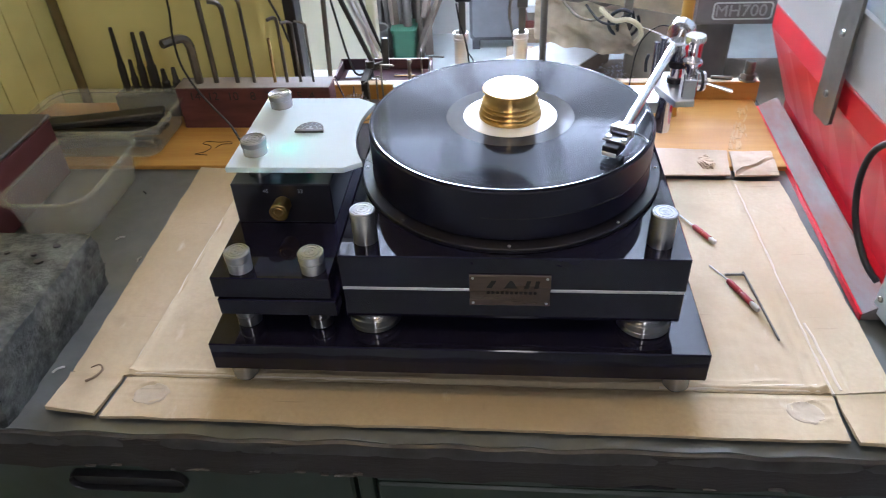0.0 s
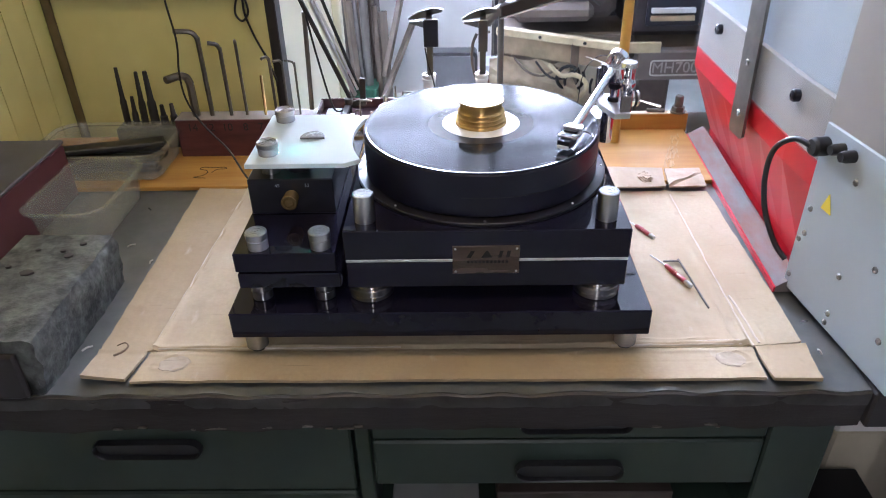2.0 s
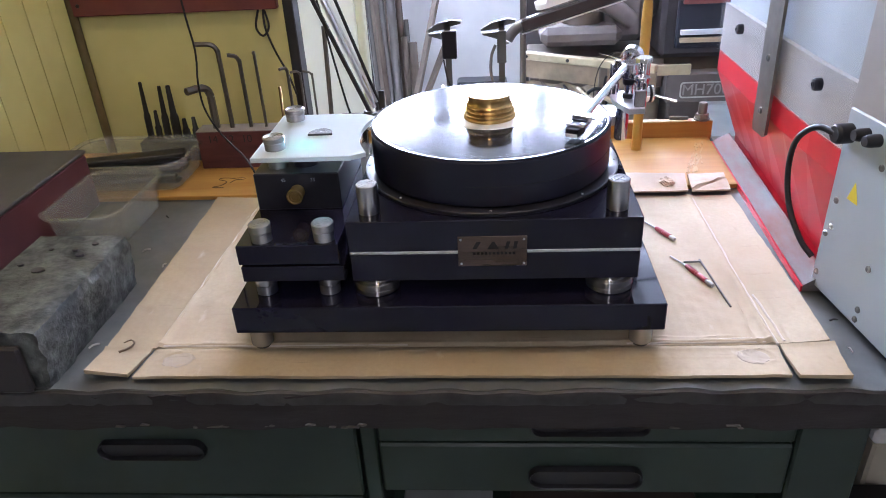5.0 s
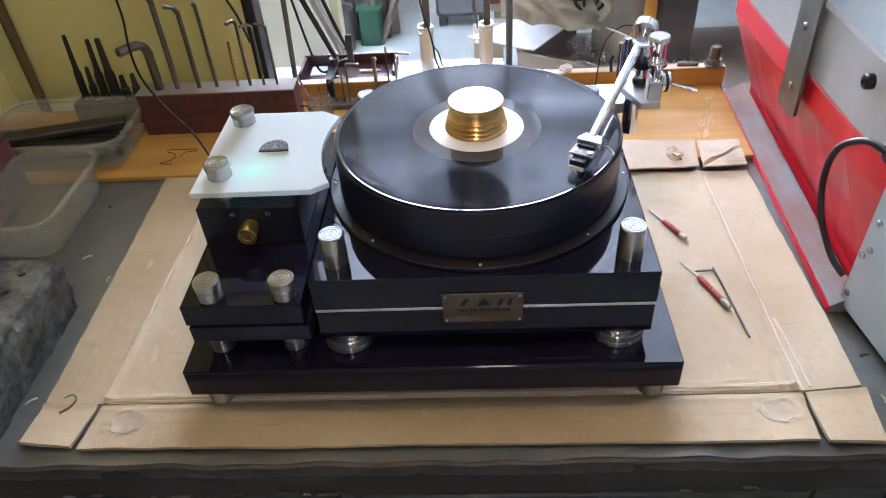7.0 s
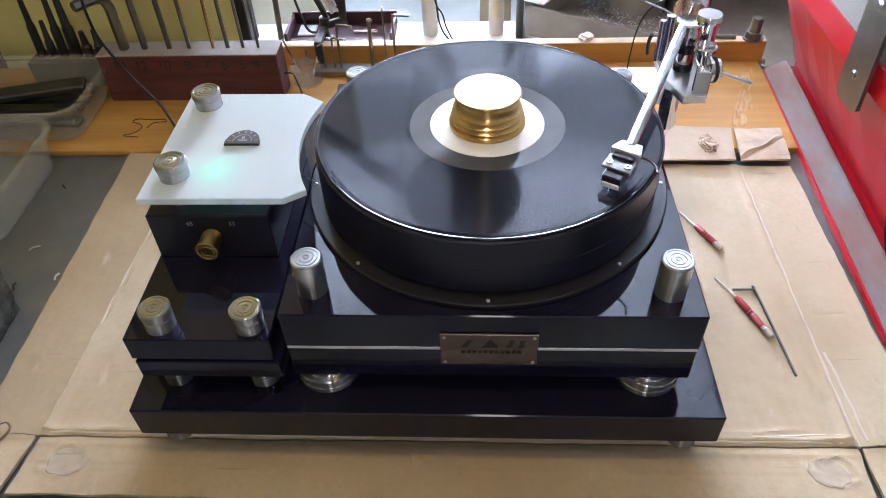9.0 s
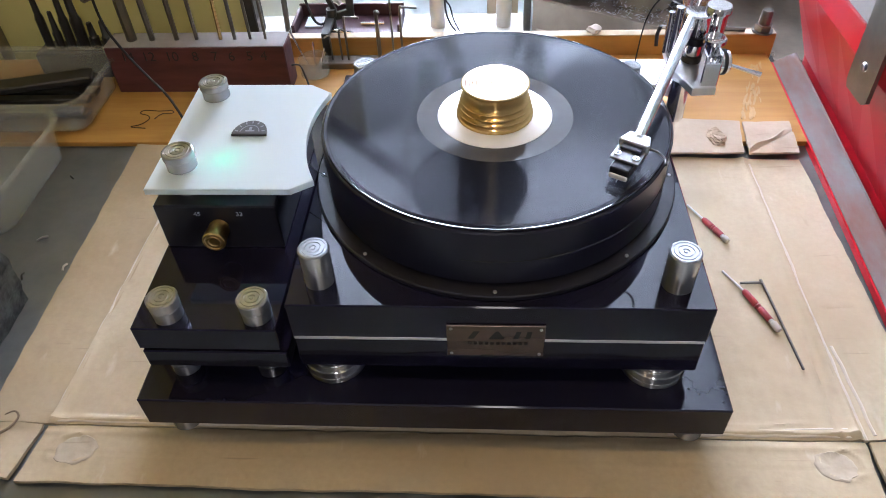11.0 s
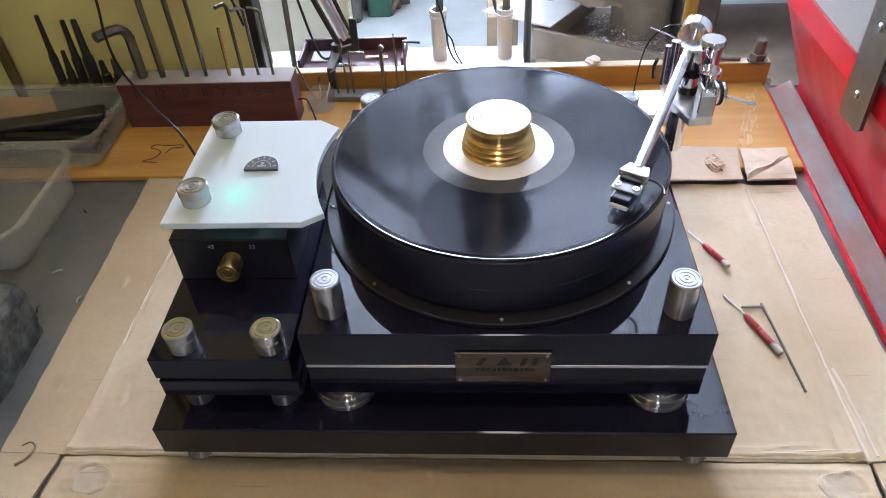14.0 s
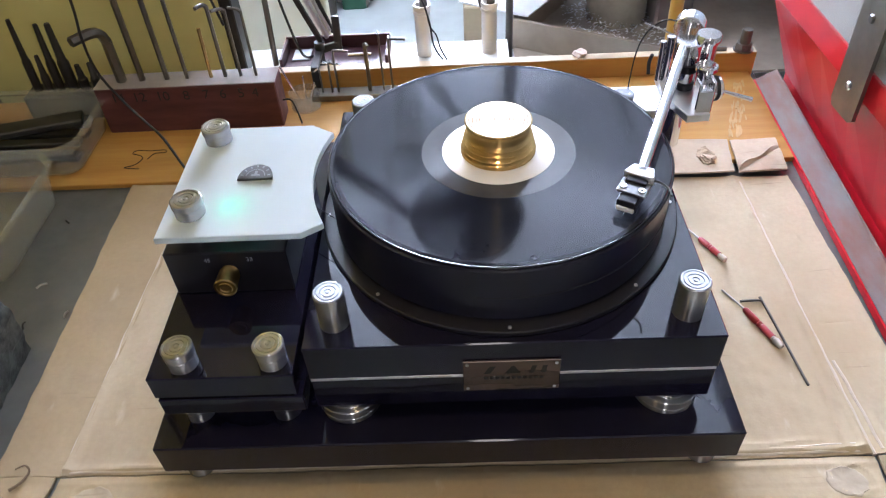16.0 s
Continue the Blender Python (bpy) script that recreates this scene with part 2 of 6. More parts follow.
BENCH_EDGE = mat("oily_bench_wood", (0.027, 0.021, 0.020), 0.7, var=0.6, scale=18, stretch=(1, 8, 8), stain=0.5, bump=0.4, bscale=40, dark=(0.015, 0.011, 0.01))
GREEN = mat("green_cabinet_paint", (0.022, 0.037, 0.027), 0.45, var=0.2, scale=12, stain=0.4, sscale=5, bump=0.04, rvar=0.2)
HANDLE = mat("dark_handle", (0.02, 0.02, 0.022), 0.35, var=0.3)
WALL_YELLOW = mat("yellow_green_paint", (0.64, 0.605, 0.245), 0.6, var=0.14, scale=8, stain=0.4, sscale=2.5, bump=0.05, dark=(0.32, 0.29, 0.09))
BROWN_RED = mat("brown_red_paint", (0.16, 0.045, 0.035), 0.5, var=0.3, scale=14, stain=0.4)
MAROON = mat("maroon_block", (0.10, 0.029, 0.028), 0.6, var=0.35, scale=25, stretch=(1, 6, 6), stain=0.4, sscale=8)
BLOCK_TOP = mat("grey_block_top", (0.25, 0.23, 0.22), 0.7, var=0.3, scale=30, stain=0.3)
STEEL = mat("tool_steel", (0.23, 0.215, 0.19), 0.38, 0.9, var=0.4, scale=30, stain=0.4, rvar=0.2)
BRIGHT_STEEL = mat("bright_tool_steel", (0.58, 0.56, 0.53), 0.35, 0.6, var=0.2, scale=30)
PALE_TUBE = mat("pale_satin_tube", (0.66, 0.65, 0.62), 0.35, 0.5, var=0.1, stain=0.15)
DARK_STEEL = mat("black_oxide_steel", (0.05, 0.048, 0.045), 0.45, 0.6, var=0.4, scale=30)
CAST = mat("scarred_cast_iron", (0.175, 0.185, 0.17), 0.62, 0.3, var=0.75, scale=70, stain=0.7, sscale=22, bump=1.0, bscale=130, dark=(0.035, 0.038, 0.036))
RED = mat("red_enamel", (0.47, 0.010, 0.018), 0.30, var=0.06, scale=30, stain=0.0, rvar=0.03, coat=0.06, spec=0.3)
RED_BOX = mat("worn_red_paint", (0.105, 0.028, 0.030), 0.72, var=0.25, scale=14, stain=0.4, bump=0.1)
GREY_TOP = mat("dusty_dark_grey", (0.075, 0.072, 0.066), 0.65, var=0.3, scale=16, stain=0.4)
MACHINE_GREY = mat("blue_grey_paint", (0.42, 0.48, 0.52), 0.4, var=0.06, scale=10, stain=0.12, sscale=3)
PALE_GREY = mat("pale_grey_panel", (0.36, 0.345, 0.325), 0.38, var=0.1, scale=6, stain=0.2)
RAIL = mat("worn_steel_rail", (0.17, 0.166, 0.163), 0.75, 0.0, var=0.2, scale=30, stain=0.55, sscale=9, stretch=(3, 1, 3), dark=(0.17, 0.065, 0.035), spec=0.1)
PERSPEX = clear("perspex", (0.6, 0.62, 0.64), 0.07, 0.04)
TUB = clear("milky_tub_plastic", (0.46, 0.47, 0.42), 0.24, 0.2)
WHITE_WALL = mat("white_wall", (0.84, 0.835, 0.82), 0.7, var=0.06, scale=6, stain=0.1, bump=0.03)
FLOOR = mat("grey_tile_floor", (0.58, 0.62, 0.60), 0.35, var=0.15, scale=9, stain=0.35, sscale=2)
# Unseen walls and ceiling, toned down to cut the light they bounce.
SIDE_WALL = mat("dim_brown_wall_paint", (0.27, 0.245, 0.215), 0.8, var=0.2, stain=0.4)
CEIL = mat("ceiling_paint", (0.44, 0.435, 0.42), 0.8, var=0.1, stain=0.15)
YELLOW = mat("yellow_paint", (0.45, 0.27, 0.045), 0.45, var=0.15, stain=0.3)
RED_HANDLE = mat("red_plastic", (0.30, 0.035, 0.04), 0.3, var=0.1)
CREAM = mat("cream_machine_paint", (0.50, 0.42, 0.27), 0.5, var=0.25, scale=14, stain=0.5, sscale=9)
LATHE_GREY = mat("grey_brown_machine", (0.15, 0.125, 0.115), 0.5, var=0.25, scale=12, stain=0.4)
LATHE_BROWN = mat("brown_grey_machine", (0.16, 0.13, 0.10), 0.5, var=0.3, scale=12, stain=0.5)
BADGE_DIM = mat("dulled_badge_letters", (0.32, 0.29, 0.28), 0.5, var=0.3, scale=40)
BADGE_GREY = mat("dull_badge_metal", (0.55, 0.54, 0.50), 0.45, 0.5, var=0.1)
LATHE_DARK = mat("dark_oily_machine", (0.042, 0.036, 0.038), 0.5, var=0.3, scale=12, stain=0.4)
CLOTH = mat("beige_canvas", (0.50, 0.42, 0.31), 0.9, var=0.2, scale=40, stain=0.35, sscale=6, bump=0.4, bscale=30)
TAN = mat("tan_board", (0.42, 0.33, 0.22), 0.75, var=0.2, scale=20, stain=0.3)
PIPE = mat("dull_steel_pipe", (0.17, 0.155, 0.14), 0.5, 0.4, var=0.35, scale=14, stretch=(3, 3, 0.6), stain=0.4)
WOOD_BAR = mat("weathered_wood_bar", (0.20, 0.16, 0.125), 0.7, var=0.35, scale=14, stretch=(6, 6, 0.6), stain=0.3)
TROUGH = mat("grey_brown_tray", (0.32, 0.26, 0.205), 0.55, var=0.25, scale=14, stain=0.4)
GREEN_BIN = mat("green_crate", (0.03, 0.10, 0.055), 0.5, var=0.2, stain=0.3)
MONITOR = mat("grey_casing", (0.07, 0.07, 0.075), 0.4, var=0.2, stain=0.3)
LED = glow("green_led", (0.03, 1.0, 0.45), 6.0)
BULB = mat("pale_bulb_glass", (0.55, 0.56, 0.56), 0.15, var=0.05)

# ---------------------------------------------------------------- building helpers


def base_of(ob):
    v = Vector((0, 0, 0))
    while ob is not None:
        v += ob.location
        ob = ob.parent
    return v


def thing(name, loc, label, category, group="", kind=""):
    ob = new(name)
    ob.location = loc
    ob.empty_display_size = 0.02
    return tagged(ob, label, category, group, kind)


def mesh_of(name, bm, material, smooth=False, away=None):
    if away is not None:
        bmesh.ops.translate(bm, vec=-away, verts=bm.verts)
    bmesh.ops.recalc_face_normals(bm, faces=bm.faces)
    me = bpy.data.meshes.new(name)
    bm.to_mesh(me)
    bm.free()
    mats = material if isinstance(material, (list, tuple)) else [material]
    for m in mats:
        me.materials.append(m)
    if smooth:
        me.shade_smooth()
        me.set_sharp_from_angle(angle=radians(31))
    return me


def part(name, bm, material, parent, label="", smooth=True):
    """One mesh object under a thing or a part; bm is in world metres."""
    ob = new(name, mesh_of(name, bm, material, smooth, base_of(parent)))
    ob.parent = parent
    return tagged(ob, label)


def solo(name, bm, material, loc, label, category, group="", kind="", smooth=True):
    """A thing of one mesh."""
    ob = new(name, mesh_of(name, bm, material, smooth, Vector(loc)))
    ob.location = loc
    return tagged(ob, label, category, group, kind)


def block(x0, x1, y0, y1, z0, z1, bevel=0.0, seg=1, bm=None):
    bm = bm or bmesh.new()
    r = bmesh.ops.create_cube(bm, size=1.0, matrix=Matrix.LocRotScale(((x0 + x1) / 2, (y0 + y1) / 2, (z0 + z1) / 2), None, (x1 - x0, y1 - y0, z1 - z0)))
    if bevel:
        edges = list({e for v in r["verts"] for e in v.link_edges})
        bmesh.ops.bevel(bm, geom=edges, offset=bevel, segments=seg, affect="EDGES")
    return bm


def turned(profile, centre=(0, 0, 0), seg=48, bm=None, axis=None):
    """A body of revolution from (radius, height) pairs, about z or about another axis."""
    bm = bm or bmesh.new()
    rings = []
    q = Vector((0, 0, 1)).rotation_difference(Vector(axis)).to_matrix() if axis else Matrix.Identity(3)
    c = Vector(centre)
    for r, z in profile:
        if r < 1e-6:
            rings.append([bm.verts.new(c + q @ Vector((0, 0, z)))])
        else:
            rings.append([bm.verts.new(c + q @ Vector((r * math.cos(2 * math.pi * k / seg), r * math.sin(2 * math.pi * k / seg), z))) for k in range(seg)])
    for a, b in zip(rings, rings[1:]):
        for k in range(seg):
            j = (k + 1) % seg
            if len(a) == 1 and len(b) > 1:
                bm.faces.new((a[0], b[j], b[k]))
            elif len(b) == 1 and len(a) > 1:
                bm.faces.new((a[k], a[j], b[0]))
            elif len(a) > 1:
                bm.faces.new((a[k], a[j], b[j], b[k]))
    return bm


def post_profile(r, z0, z1, lip=0.001, rings=()):
    """A turned post with a chamfered rim and grooves on its top face."""
    p = [(0, z0), (r, z0), (r, z1 - lip), (r - lip, z1)]
    for a, b in rings:
        p += [(r * a, z1), (r * a - 0.0003, z1 - 0.0008), (r * b + 0.0003, z1 - 0.0008), (r * b, z1)]
    return p + [(0, z1)]


def swept(points, radius, seg=10, bm=None, smooth_path=True, taper=None, sides_flat=False):
    """A rod or cable along a line of points."""
    bm = bm or bmesh.new()
    pts = [Vector(p) for p in points]
    if smooth_path and len(pts) > 2:
        out = []
        for i in range(len(pts) - 1):
            p0, p1, p2, p3 = pts[max(i - 1, 0)], pts[i], pts[i + 1], pts[min(i + 2, len(pts) - 1)]
            for k in range(6):
                t = k / 6
                out.append(0.5 * ((2 * p1) + (p2 - p0) * t + (2 * p0 - 5 * p1 + 4 * p2 - p3) * t * t + (3 * p1 - p0 - 3 * p2 + p3) * t ** 3))
        pts = out + [pts[-1]]
    rings, up = [], None
    for i, p in enumerate(pts):
        d = (pts[min(i + 1, len(pts) - 1)] - pts[max(i - 1, 0)]).normalized()
        if up is None:
            up = Vector((0, 0, 1)) if abs(d.z) < 0.9 else Vector((1, 0, 0))
        side = d.cross(up).normalized()
        up = side.cross(d).normalized()
        r = radius if taper is None else radius * (taper[0] + (taper[1] - taper[0]) * i / (len(pts) - 1))
        rings.append([bm.verts.new(p + r * (math.cos(2 * math.pi * k / seg) * side + math.sin(2 * math.pi * k / seg) * up)) for k in range(seg)])
    for a, b in zip(rings, rings[1:]):
        for k in range(seg):
            j = (k + 1) % seg
            bm.faces.new((a[k], a[j], b[j], b[k]))
    bm.faces.new(rings[0][::-1])
    bm.faces.new(rings[-1])
    return bm


def outline(points, z0, z1, bm=None, bevel=0.0):
    """A plate from an outline in x and y, between two heights."""
    bm = bm or bmesh.new()
    lo = [bm.verts.new((x, y, z0)) for x, y in points]
    hi = [bm.verts.new((x, y, z1)) for x, y in points]
    n = len(points)
    bm.faces.new(lo[::-1])
    top = bm.faces.new(hi)
    for k in range(n):
        bm.faces.new((lo[k], lo[(k + 1) % n], hi[(k + 1) % n], hi[k]))
    if bevel:
        bmesh.ops.bevel(bm, geom=list(top.edges), offset=bevel, segments=1, affect="EDGES")
    return bm


def beam(a, b, w, h, bm=None, bevel=0.0, up=(0, 0, 1)):
    """A square bar from a to b."""
    bm = bm or bmesh.new()
    a, b = Vector(a), Vector(b)
    d = b - a
    q = d.to_track_quat("Y", "Z")
    r = bmesh.ops.create_cube(bm, size=1.0, matrix=Matrix.LocRotScale((a + b) / 2, q, (w, d.length, h)))
    if bevel:
        edges = list({e for v in r["verts"] for e in v.link_edges})
        bmesh.ops.bevel(bm, geom=edges, offset=bevel, segments=1, affect="EDGES")
    return bm


def text_part(name, text, size, m, material, parent, extrude=0.0002):
    """Flat lettering with the built-in font, as a mesh under its thing."""
    cu = bpy.data.curves.new(name, "FONT")
    cu.body, cu.size, cu.extrude = text, size, extrude
    cu.align_x, cu.align_y = "CENTER", "CENTER"
    tmp = bpy.data.objects.new(name, cu)
    scene.collection.objects.link(tmp)
    me = bpy.data.meshes.new_from_object(tmp.evaluated_get(bpy.context.evaluated_depsgraph_get()))
    bpy.data.objects.remove(tmp)
    me.transform(m)
    me.transform(Matrix.Translation(-base_of(parent)))
    me.materials.clear()
    me.materials.append(material)
    ob = new(name, me)
    ob.parent = parent
    return ob

# ---------------------------------------------------------------- the setting
def structure(name, bm, material, label, smooth=False):
    return solo(name, bm, material, (0, 0, 0), label, name.split("_")[0], kind="structure", smooth=smooth)


FLOOR_Z = -0.85
structure("floor", block(-2.6, 2.6, -2.6, 3.4, FLOOR_Z - 0.05, FLOOR_Z), FLOOR, "pale grey-green painted concrete workshop floor, dusty and worn")
# Unseen roof light, placed for the bright reflections in record and plinth.
RX0, RX1, RY0 = -0.80, 1.25, 0.95
bm = block(-2.6, 2.6, -2.6, RY0, 1.95, 2.0)
block(-2.6, RX0, RY0, 3.4, 1.95, 2.0, bm=bm)
block(RX1, 2.6, RY0, 3.4, 1.95, 2.0, bm=bm)
# Bars repeat the window posts as dark bands in the record's reflection.
for x, w in ((-0.305, 0.14), (0.285, 0.11), (0.85, 0.05)):
    block(x - w / 2, x + w / 2, 2.5, 3.4, 1.955, 2.02, bm=bm)
beam((-0.30, 0.96, 1.985), (-0.40, 2.49, 1.985), 0.03, 0.03, bm=bm)
structure("ceiling", bm, CEIL, "unseen pale ceiling, greyed to cut bounce, with an added roof light")
structure("backdrop", block(-1.1, 1.6, 0.7, 3.9, 2.15, 2.16), glow("overcast_sky", (0.92, 0.96, 1.0), SKY_GLOW), "bright overcast sky over the roof light")
# the far wall has a row of windows high up
WX0, WX1, WZ0, WZ1 = -0.84, 0.70, 0.70, 1.34


def window_wall(x0, x1, y0, y1):
    """A wall with the window row cut through it."""
    bm = block(x0, x1, y0, y1, FLOOR_Z, WZ0)
    block(x0, x1, y0, y1, WZ1, 1.95, bm=bm)
    block(x0, WX0, y0, y1, WZ0, WZ1, bm=bm)
    if x1 > WX1:
        block(WX1, x1, y0, y1, WZ0, WZ1, bm=bm)
    return bm


structure("wall_far", window_wall(-2.6, 2.6, 3.3, 3.4), WHITE_WALL, "plain white plastered far wall with high windows")
WIN_FRAME = mat("dark_window_steel", (0.03, 0.03, 0.032), 0.5, var=0.3, stain=0.3)
window = thing("window_1", (0.1, 3.25, WZ0), "row of bright high windows between dark steel posts", "window", kind="structure")
for x0, x1 in ((-0.84, -0.80), (-0.375, -0.235), (0.235, 0.34), (0.665, 0.70)):
    part("window_frame", block(x0, x1, 3.15, 3.28, WZ0 + 0.031, WZ1 - 0.031, 0.003), WIN_FRAME, window)
for z in (WZ0, WZ1 - 0.03):
    part("window_rail", block(WX0, WX1, 3.15, 3.28, z, z + 0.03, 0.003), WIN_FRAME, window)
part("window_sill", block(WX0 - 0.05, WX1 + 0.05, 3.06, 3.119, WZ0 - 0.04, WZ0 - 0.002, 0.004), WHITE_WALL, window)
structure("backdrop_window", block(-0.95, 0.82, 3.45, 3.46, 0.64, 1.45), glow("bright_daylight", (0.95, 0.97, 1.0), WINDOW_GLOW), "bright daylight outside the windows")
structure("wall_behind", block(-2.6, 2.6, -2.6, -2.5, FLOOR_Z, 1.95), SIDE_WALL, "unseen workshop wall, dark brown to cut bounced light")
structure("wall_right", block(2.5, 2.6, -2.5, 3.3, FLOOR_Z, 1.95), SIDE_WALL, "unseen side wall, dark brown to cut bounced light")
structure("wall_left_far", block(-2.6, -2.5, -2.5, 3.3, FLOOR_Z, 1.95), SIDE_WALL, "unseen side wall, dark brown to cut bounced light")

# yellow-green partition beside the bench, with grooved boards towards the front
part_wall = thing("wall_yellow", (-0.8, 0.6, FLOOR_Z), "dull yellow-green painted partition of boards beside the bench", "wall", kind="structure")
part("panel", block(-0.835, -0.405, 0.56, 0.60, FLOOR_Z, 1.95), WALL_YELLOW, part_wall)
d0, d1 = Vector((-0.845, 0.585, 0)), Vector((-1.12, -0.75, 0))
along = (d1 - d0).normalized()
n_boards = 23
for k in range(n_boards):
    a = d0 + along * (0.0592 * k + 0.006)
    b = a + along * 0.0565
    bm = bmesh.new()
    w = Vector((-along.y, along.x, 0)) * 0.02
    pts = [a, b, b - w, a - w]
    outline([(p.x, p.y) for p in pts], FLOOR_Z, 1.95, bm)
    part("board", bm, WALL_YELLOW, part_wall, smooth=False)
part("backing", outline([(p.x, p.y) for p in (d0 + Vector((-0.02, 0, 0)), d1 + Vector((-0.02, 0, 0)), d1 + Vector((-0.05, 0, 0)), d0 + Vector((-0.05, 0, 0)))], FLOOR_Z, 1.95), BROWN_RED, part_wall, smooth=False)

# ---------------------------------------------------------------- the bench
bench = thing("workbench", (0, 0.2, FLOOR_Z), "old green steel workbench with an oily dark wooden top edge", "workbench")
bm = block(-1.15, 0.445, -0.2555, 0.519, -0.058, -0.0032)
bmesh.ops.subdivide_edges(bm, edges=[e for e in bm.edges if abs(e.verts[0].co.x - e.verts[1].co.x) > 1], cuts=90)
for v in bm.verts:
    if v.co.y < -0.2:
        n = noise.noise(Vector((v.co.x * 14, v.co.z * 30, 1.7)))
        v.co.y += 0.0035 * n + (0.004 * noise.noise(Vector((v.co.x * 45, 0, v.co.z * 80))))
        if v.co.z > -0.02:
            v.co.z += -0.004 + 0.004 * noise.noise(Vector((v.co.x * 25, 3, 0)))
part("top_board", bm, BENCH_EDGE, bench)
bm = block(-1.12, 0.445, -0.2535, 0.27, -0.003, 0.0)
bmesh.ops.subdivide_edges(bm, edges=[e for e in bm.edges if abs(e.verts[0].co.x - e.verts[1].co.x) > 1], cuts=120)
for v in bm.verts:
    if v.co.y < -0.2:
        v.co.y += 0.004 * noise.noise(Vector((v.co.x * 9, 2.2, 0)))
        v.co.z += 0.0022 * math.sin(v.co.x * 70 + 2 * noise.noise(Vector((v.co.x * 8, 0, 0)))) - 0.0015
part("zinc_sheet", bm, ZINC, bench, "worn grey metal sheet with a wavy front lip")
bm = bmesh.new()
fold = []
for k in range(161):
    x = -1.12 + 1.565 * k / 160
    y = -0.2572 + 0.003 * noise.noise(Vector((x * 9, 2.2, 0)))
    top = -0.0040 + 0.0015 * math.sin(x * 70 + 2 * noise.noise(Vector((x * 8, 0, 0))))
    low = -0.0215 + 0.003 * noise.noise(Vector((x * 16, 4.1, 0))) + 0.0015 * noise.noise(Vector((x * 70, 1.3, 0)))
    fold.append([bm.verts.new(p) for p in ((x, y + 0.0035, top + 0.0012), (x, y, top), (x, y - 0.0012 + 0.0015 * noise.noise(Vector((x * 30, 7, 0))), (top + low) / 2), (x, y + 0.0005, low), (x, y + 0.0022, low), (x, y + 0.0030, top))])
for a, b in zip(fold, fold[1:]):
    for q in range(6):
        bm.faces.new((a[q], b[q], b[(q + 1) % 6], a[(q + 1) % 6]))
bm.faces.new(fold[0])
bm.faces.new(fold[-1][::-1])
bmesh.ops.recalc_face_normals(bm, faces=bm.faces)
part("front_fold", bm, mat("grimy_folded_zinc", (0.075, 0.073, 0.070), 0.55, 0.3, var=0.5, scale=26, stain=0.7, sscale=12, bump=0.3, dark=(0.03, 0.026, 0.024)), bench, "grimy dented metal fold over the front edge")
part("side_panel", block(-1.1, -1.06, -0.215, 0.51, FLOOR_Z, -0.058), GREEN, bench)
part("carcass", block(-1.06, -0.155, -0.20, 0.51, FLOOR_Z + 0.08, -0.058), GREEN, bench)
part("upright", block(-0.168, -0.148, -0.222, 0.51, FLOOR_Z, -0.058, 0.002), GREEN, bench)
part("leg", block(0.362, 0.444, -0.222, 0.51, FLOOR_Z, -0.058, 0.003), GREEN, bench)
part("rear_panel", block(-0.148, 0.362, 0.48, 0.51, FLOOR_Z, -0.058), GREEN, bench)
part("shelf", block(-0.148, 0.362, -0.20, 0.479, -0.292, -0.279), GREEN, bench)
part("rail", block(-0.148, 0.362, -0.215, -0.19, -0.066, -0.058), GREEN, bench)


def cup_handle(x, z, y, parent, w=0.142, h=0.030):
    """A recessed dark bar handle with round ends and a raised lip."""
    bm = bmesh.new()
    n = 20
    ring = []
    for k in range(n):
        a = 2 * math.pi * k / n
        cx = (w / 2 - h / 2) * (1 if math.cos(a) > 0 else -1)
        ring.append((x + cx + h / 2 * math.cos(a), z + h / 2 * math.sin(a)))
    levels = [(1.0, y), (1.0, y - 0.006), (0.93, y - 0.0095), (0.86, y - 0.008), (0.82, y - 0.002)]
    rows = []
    for s, yy in levels:
        rows.append([bm.verts.new((x + (px - x) * (1 - (1 - s) * h / w), yy, z + (pz - z) * s)) for px, pz in ring])
    for a, b in zip(rows, rows[1:]):
        for k in range(n):
            bm.faces.new((a[k], a[(k + 1) % n], b[(k + 1) % n], b[k]))
    bm.faces.new(rows[-1])
    return part("handle", bm, HANDLE, parent, "dark moulded pull handle")


def drawer(x0, x1, z0, z1, hx, hz, tall=0.03):
    d = part("drawer", block(x0, x1, -0.226, -0.20, z0, z1, 0.003), GREEN, bench)
    cup_handle(hx, hz, -0.2262, d, h=tall)
    return d


drawer(-0.145, 0.358, -0.1085, -0.066, 0.114, -0.0775, 0.026)
drawer(-0.145, 0.358, -0.195, -0.1125, 0.112, -0.163, 0.034)
drawer(-1.05, -0.172, -0.205, -0.066, -0.437, -0.119, 0.030)
drawer(-1.05, -0.172, -0.36, -0.209, -0.437, -0.262, 0.030)

# things on the shelf under the drawers
solo("flat_box", block(-0.13, -0.005, -0.20, 0.0, -0.2788, -0.264, 0.002), mat("pale_card", (0.30, 0.31, 0.30), 0.7, stain=0.2), (-0.07, -0.1, -0.2788), "pale grey flat box on the shelf under the drawers", "box")
solo("wooden_board", block(0.02, 0.27, -0.195, 0.1, -0.2788, -0.250, 0.002), mat("brown_board", (0.06, 0.045, 0.038), 0.6, stain=0.3), (0.15, -0.05, -0.2788), "dull brown wooden board on the shelf under the drawers", "board")

# plank along the back of the bench top, with its upright batten
plank = thing("rear_plank", (0, 0.38, 0.0), "orange varnished plywood plank lying along the back of the bench", "plank")
part("plank_board", block(-1.05, 0.43, 0.268, 0.50, 0.0005, 0.0085, 0.001), ORANGE_WOOD, plank)
batten = thing("batten", (0, 0.51, 0.0), "orange varnished plywood strip standing along the bench's rear edge", "batten")
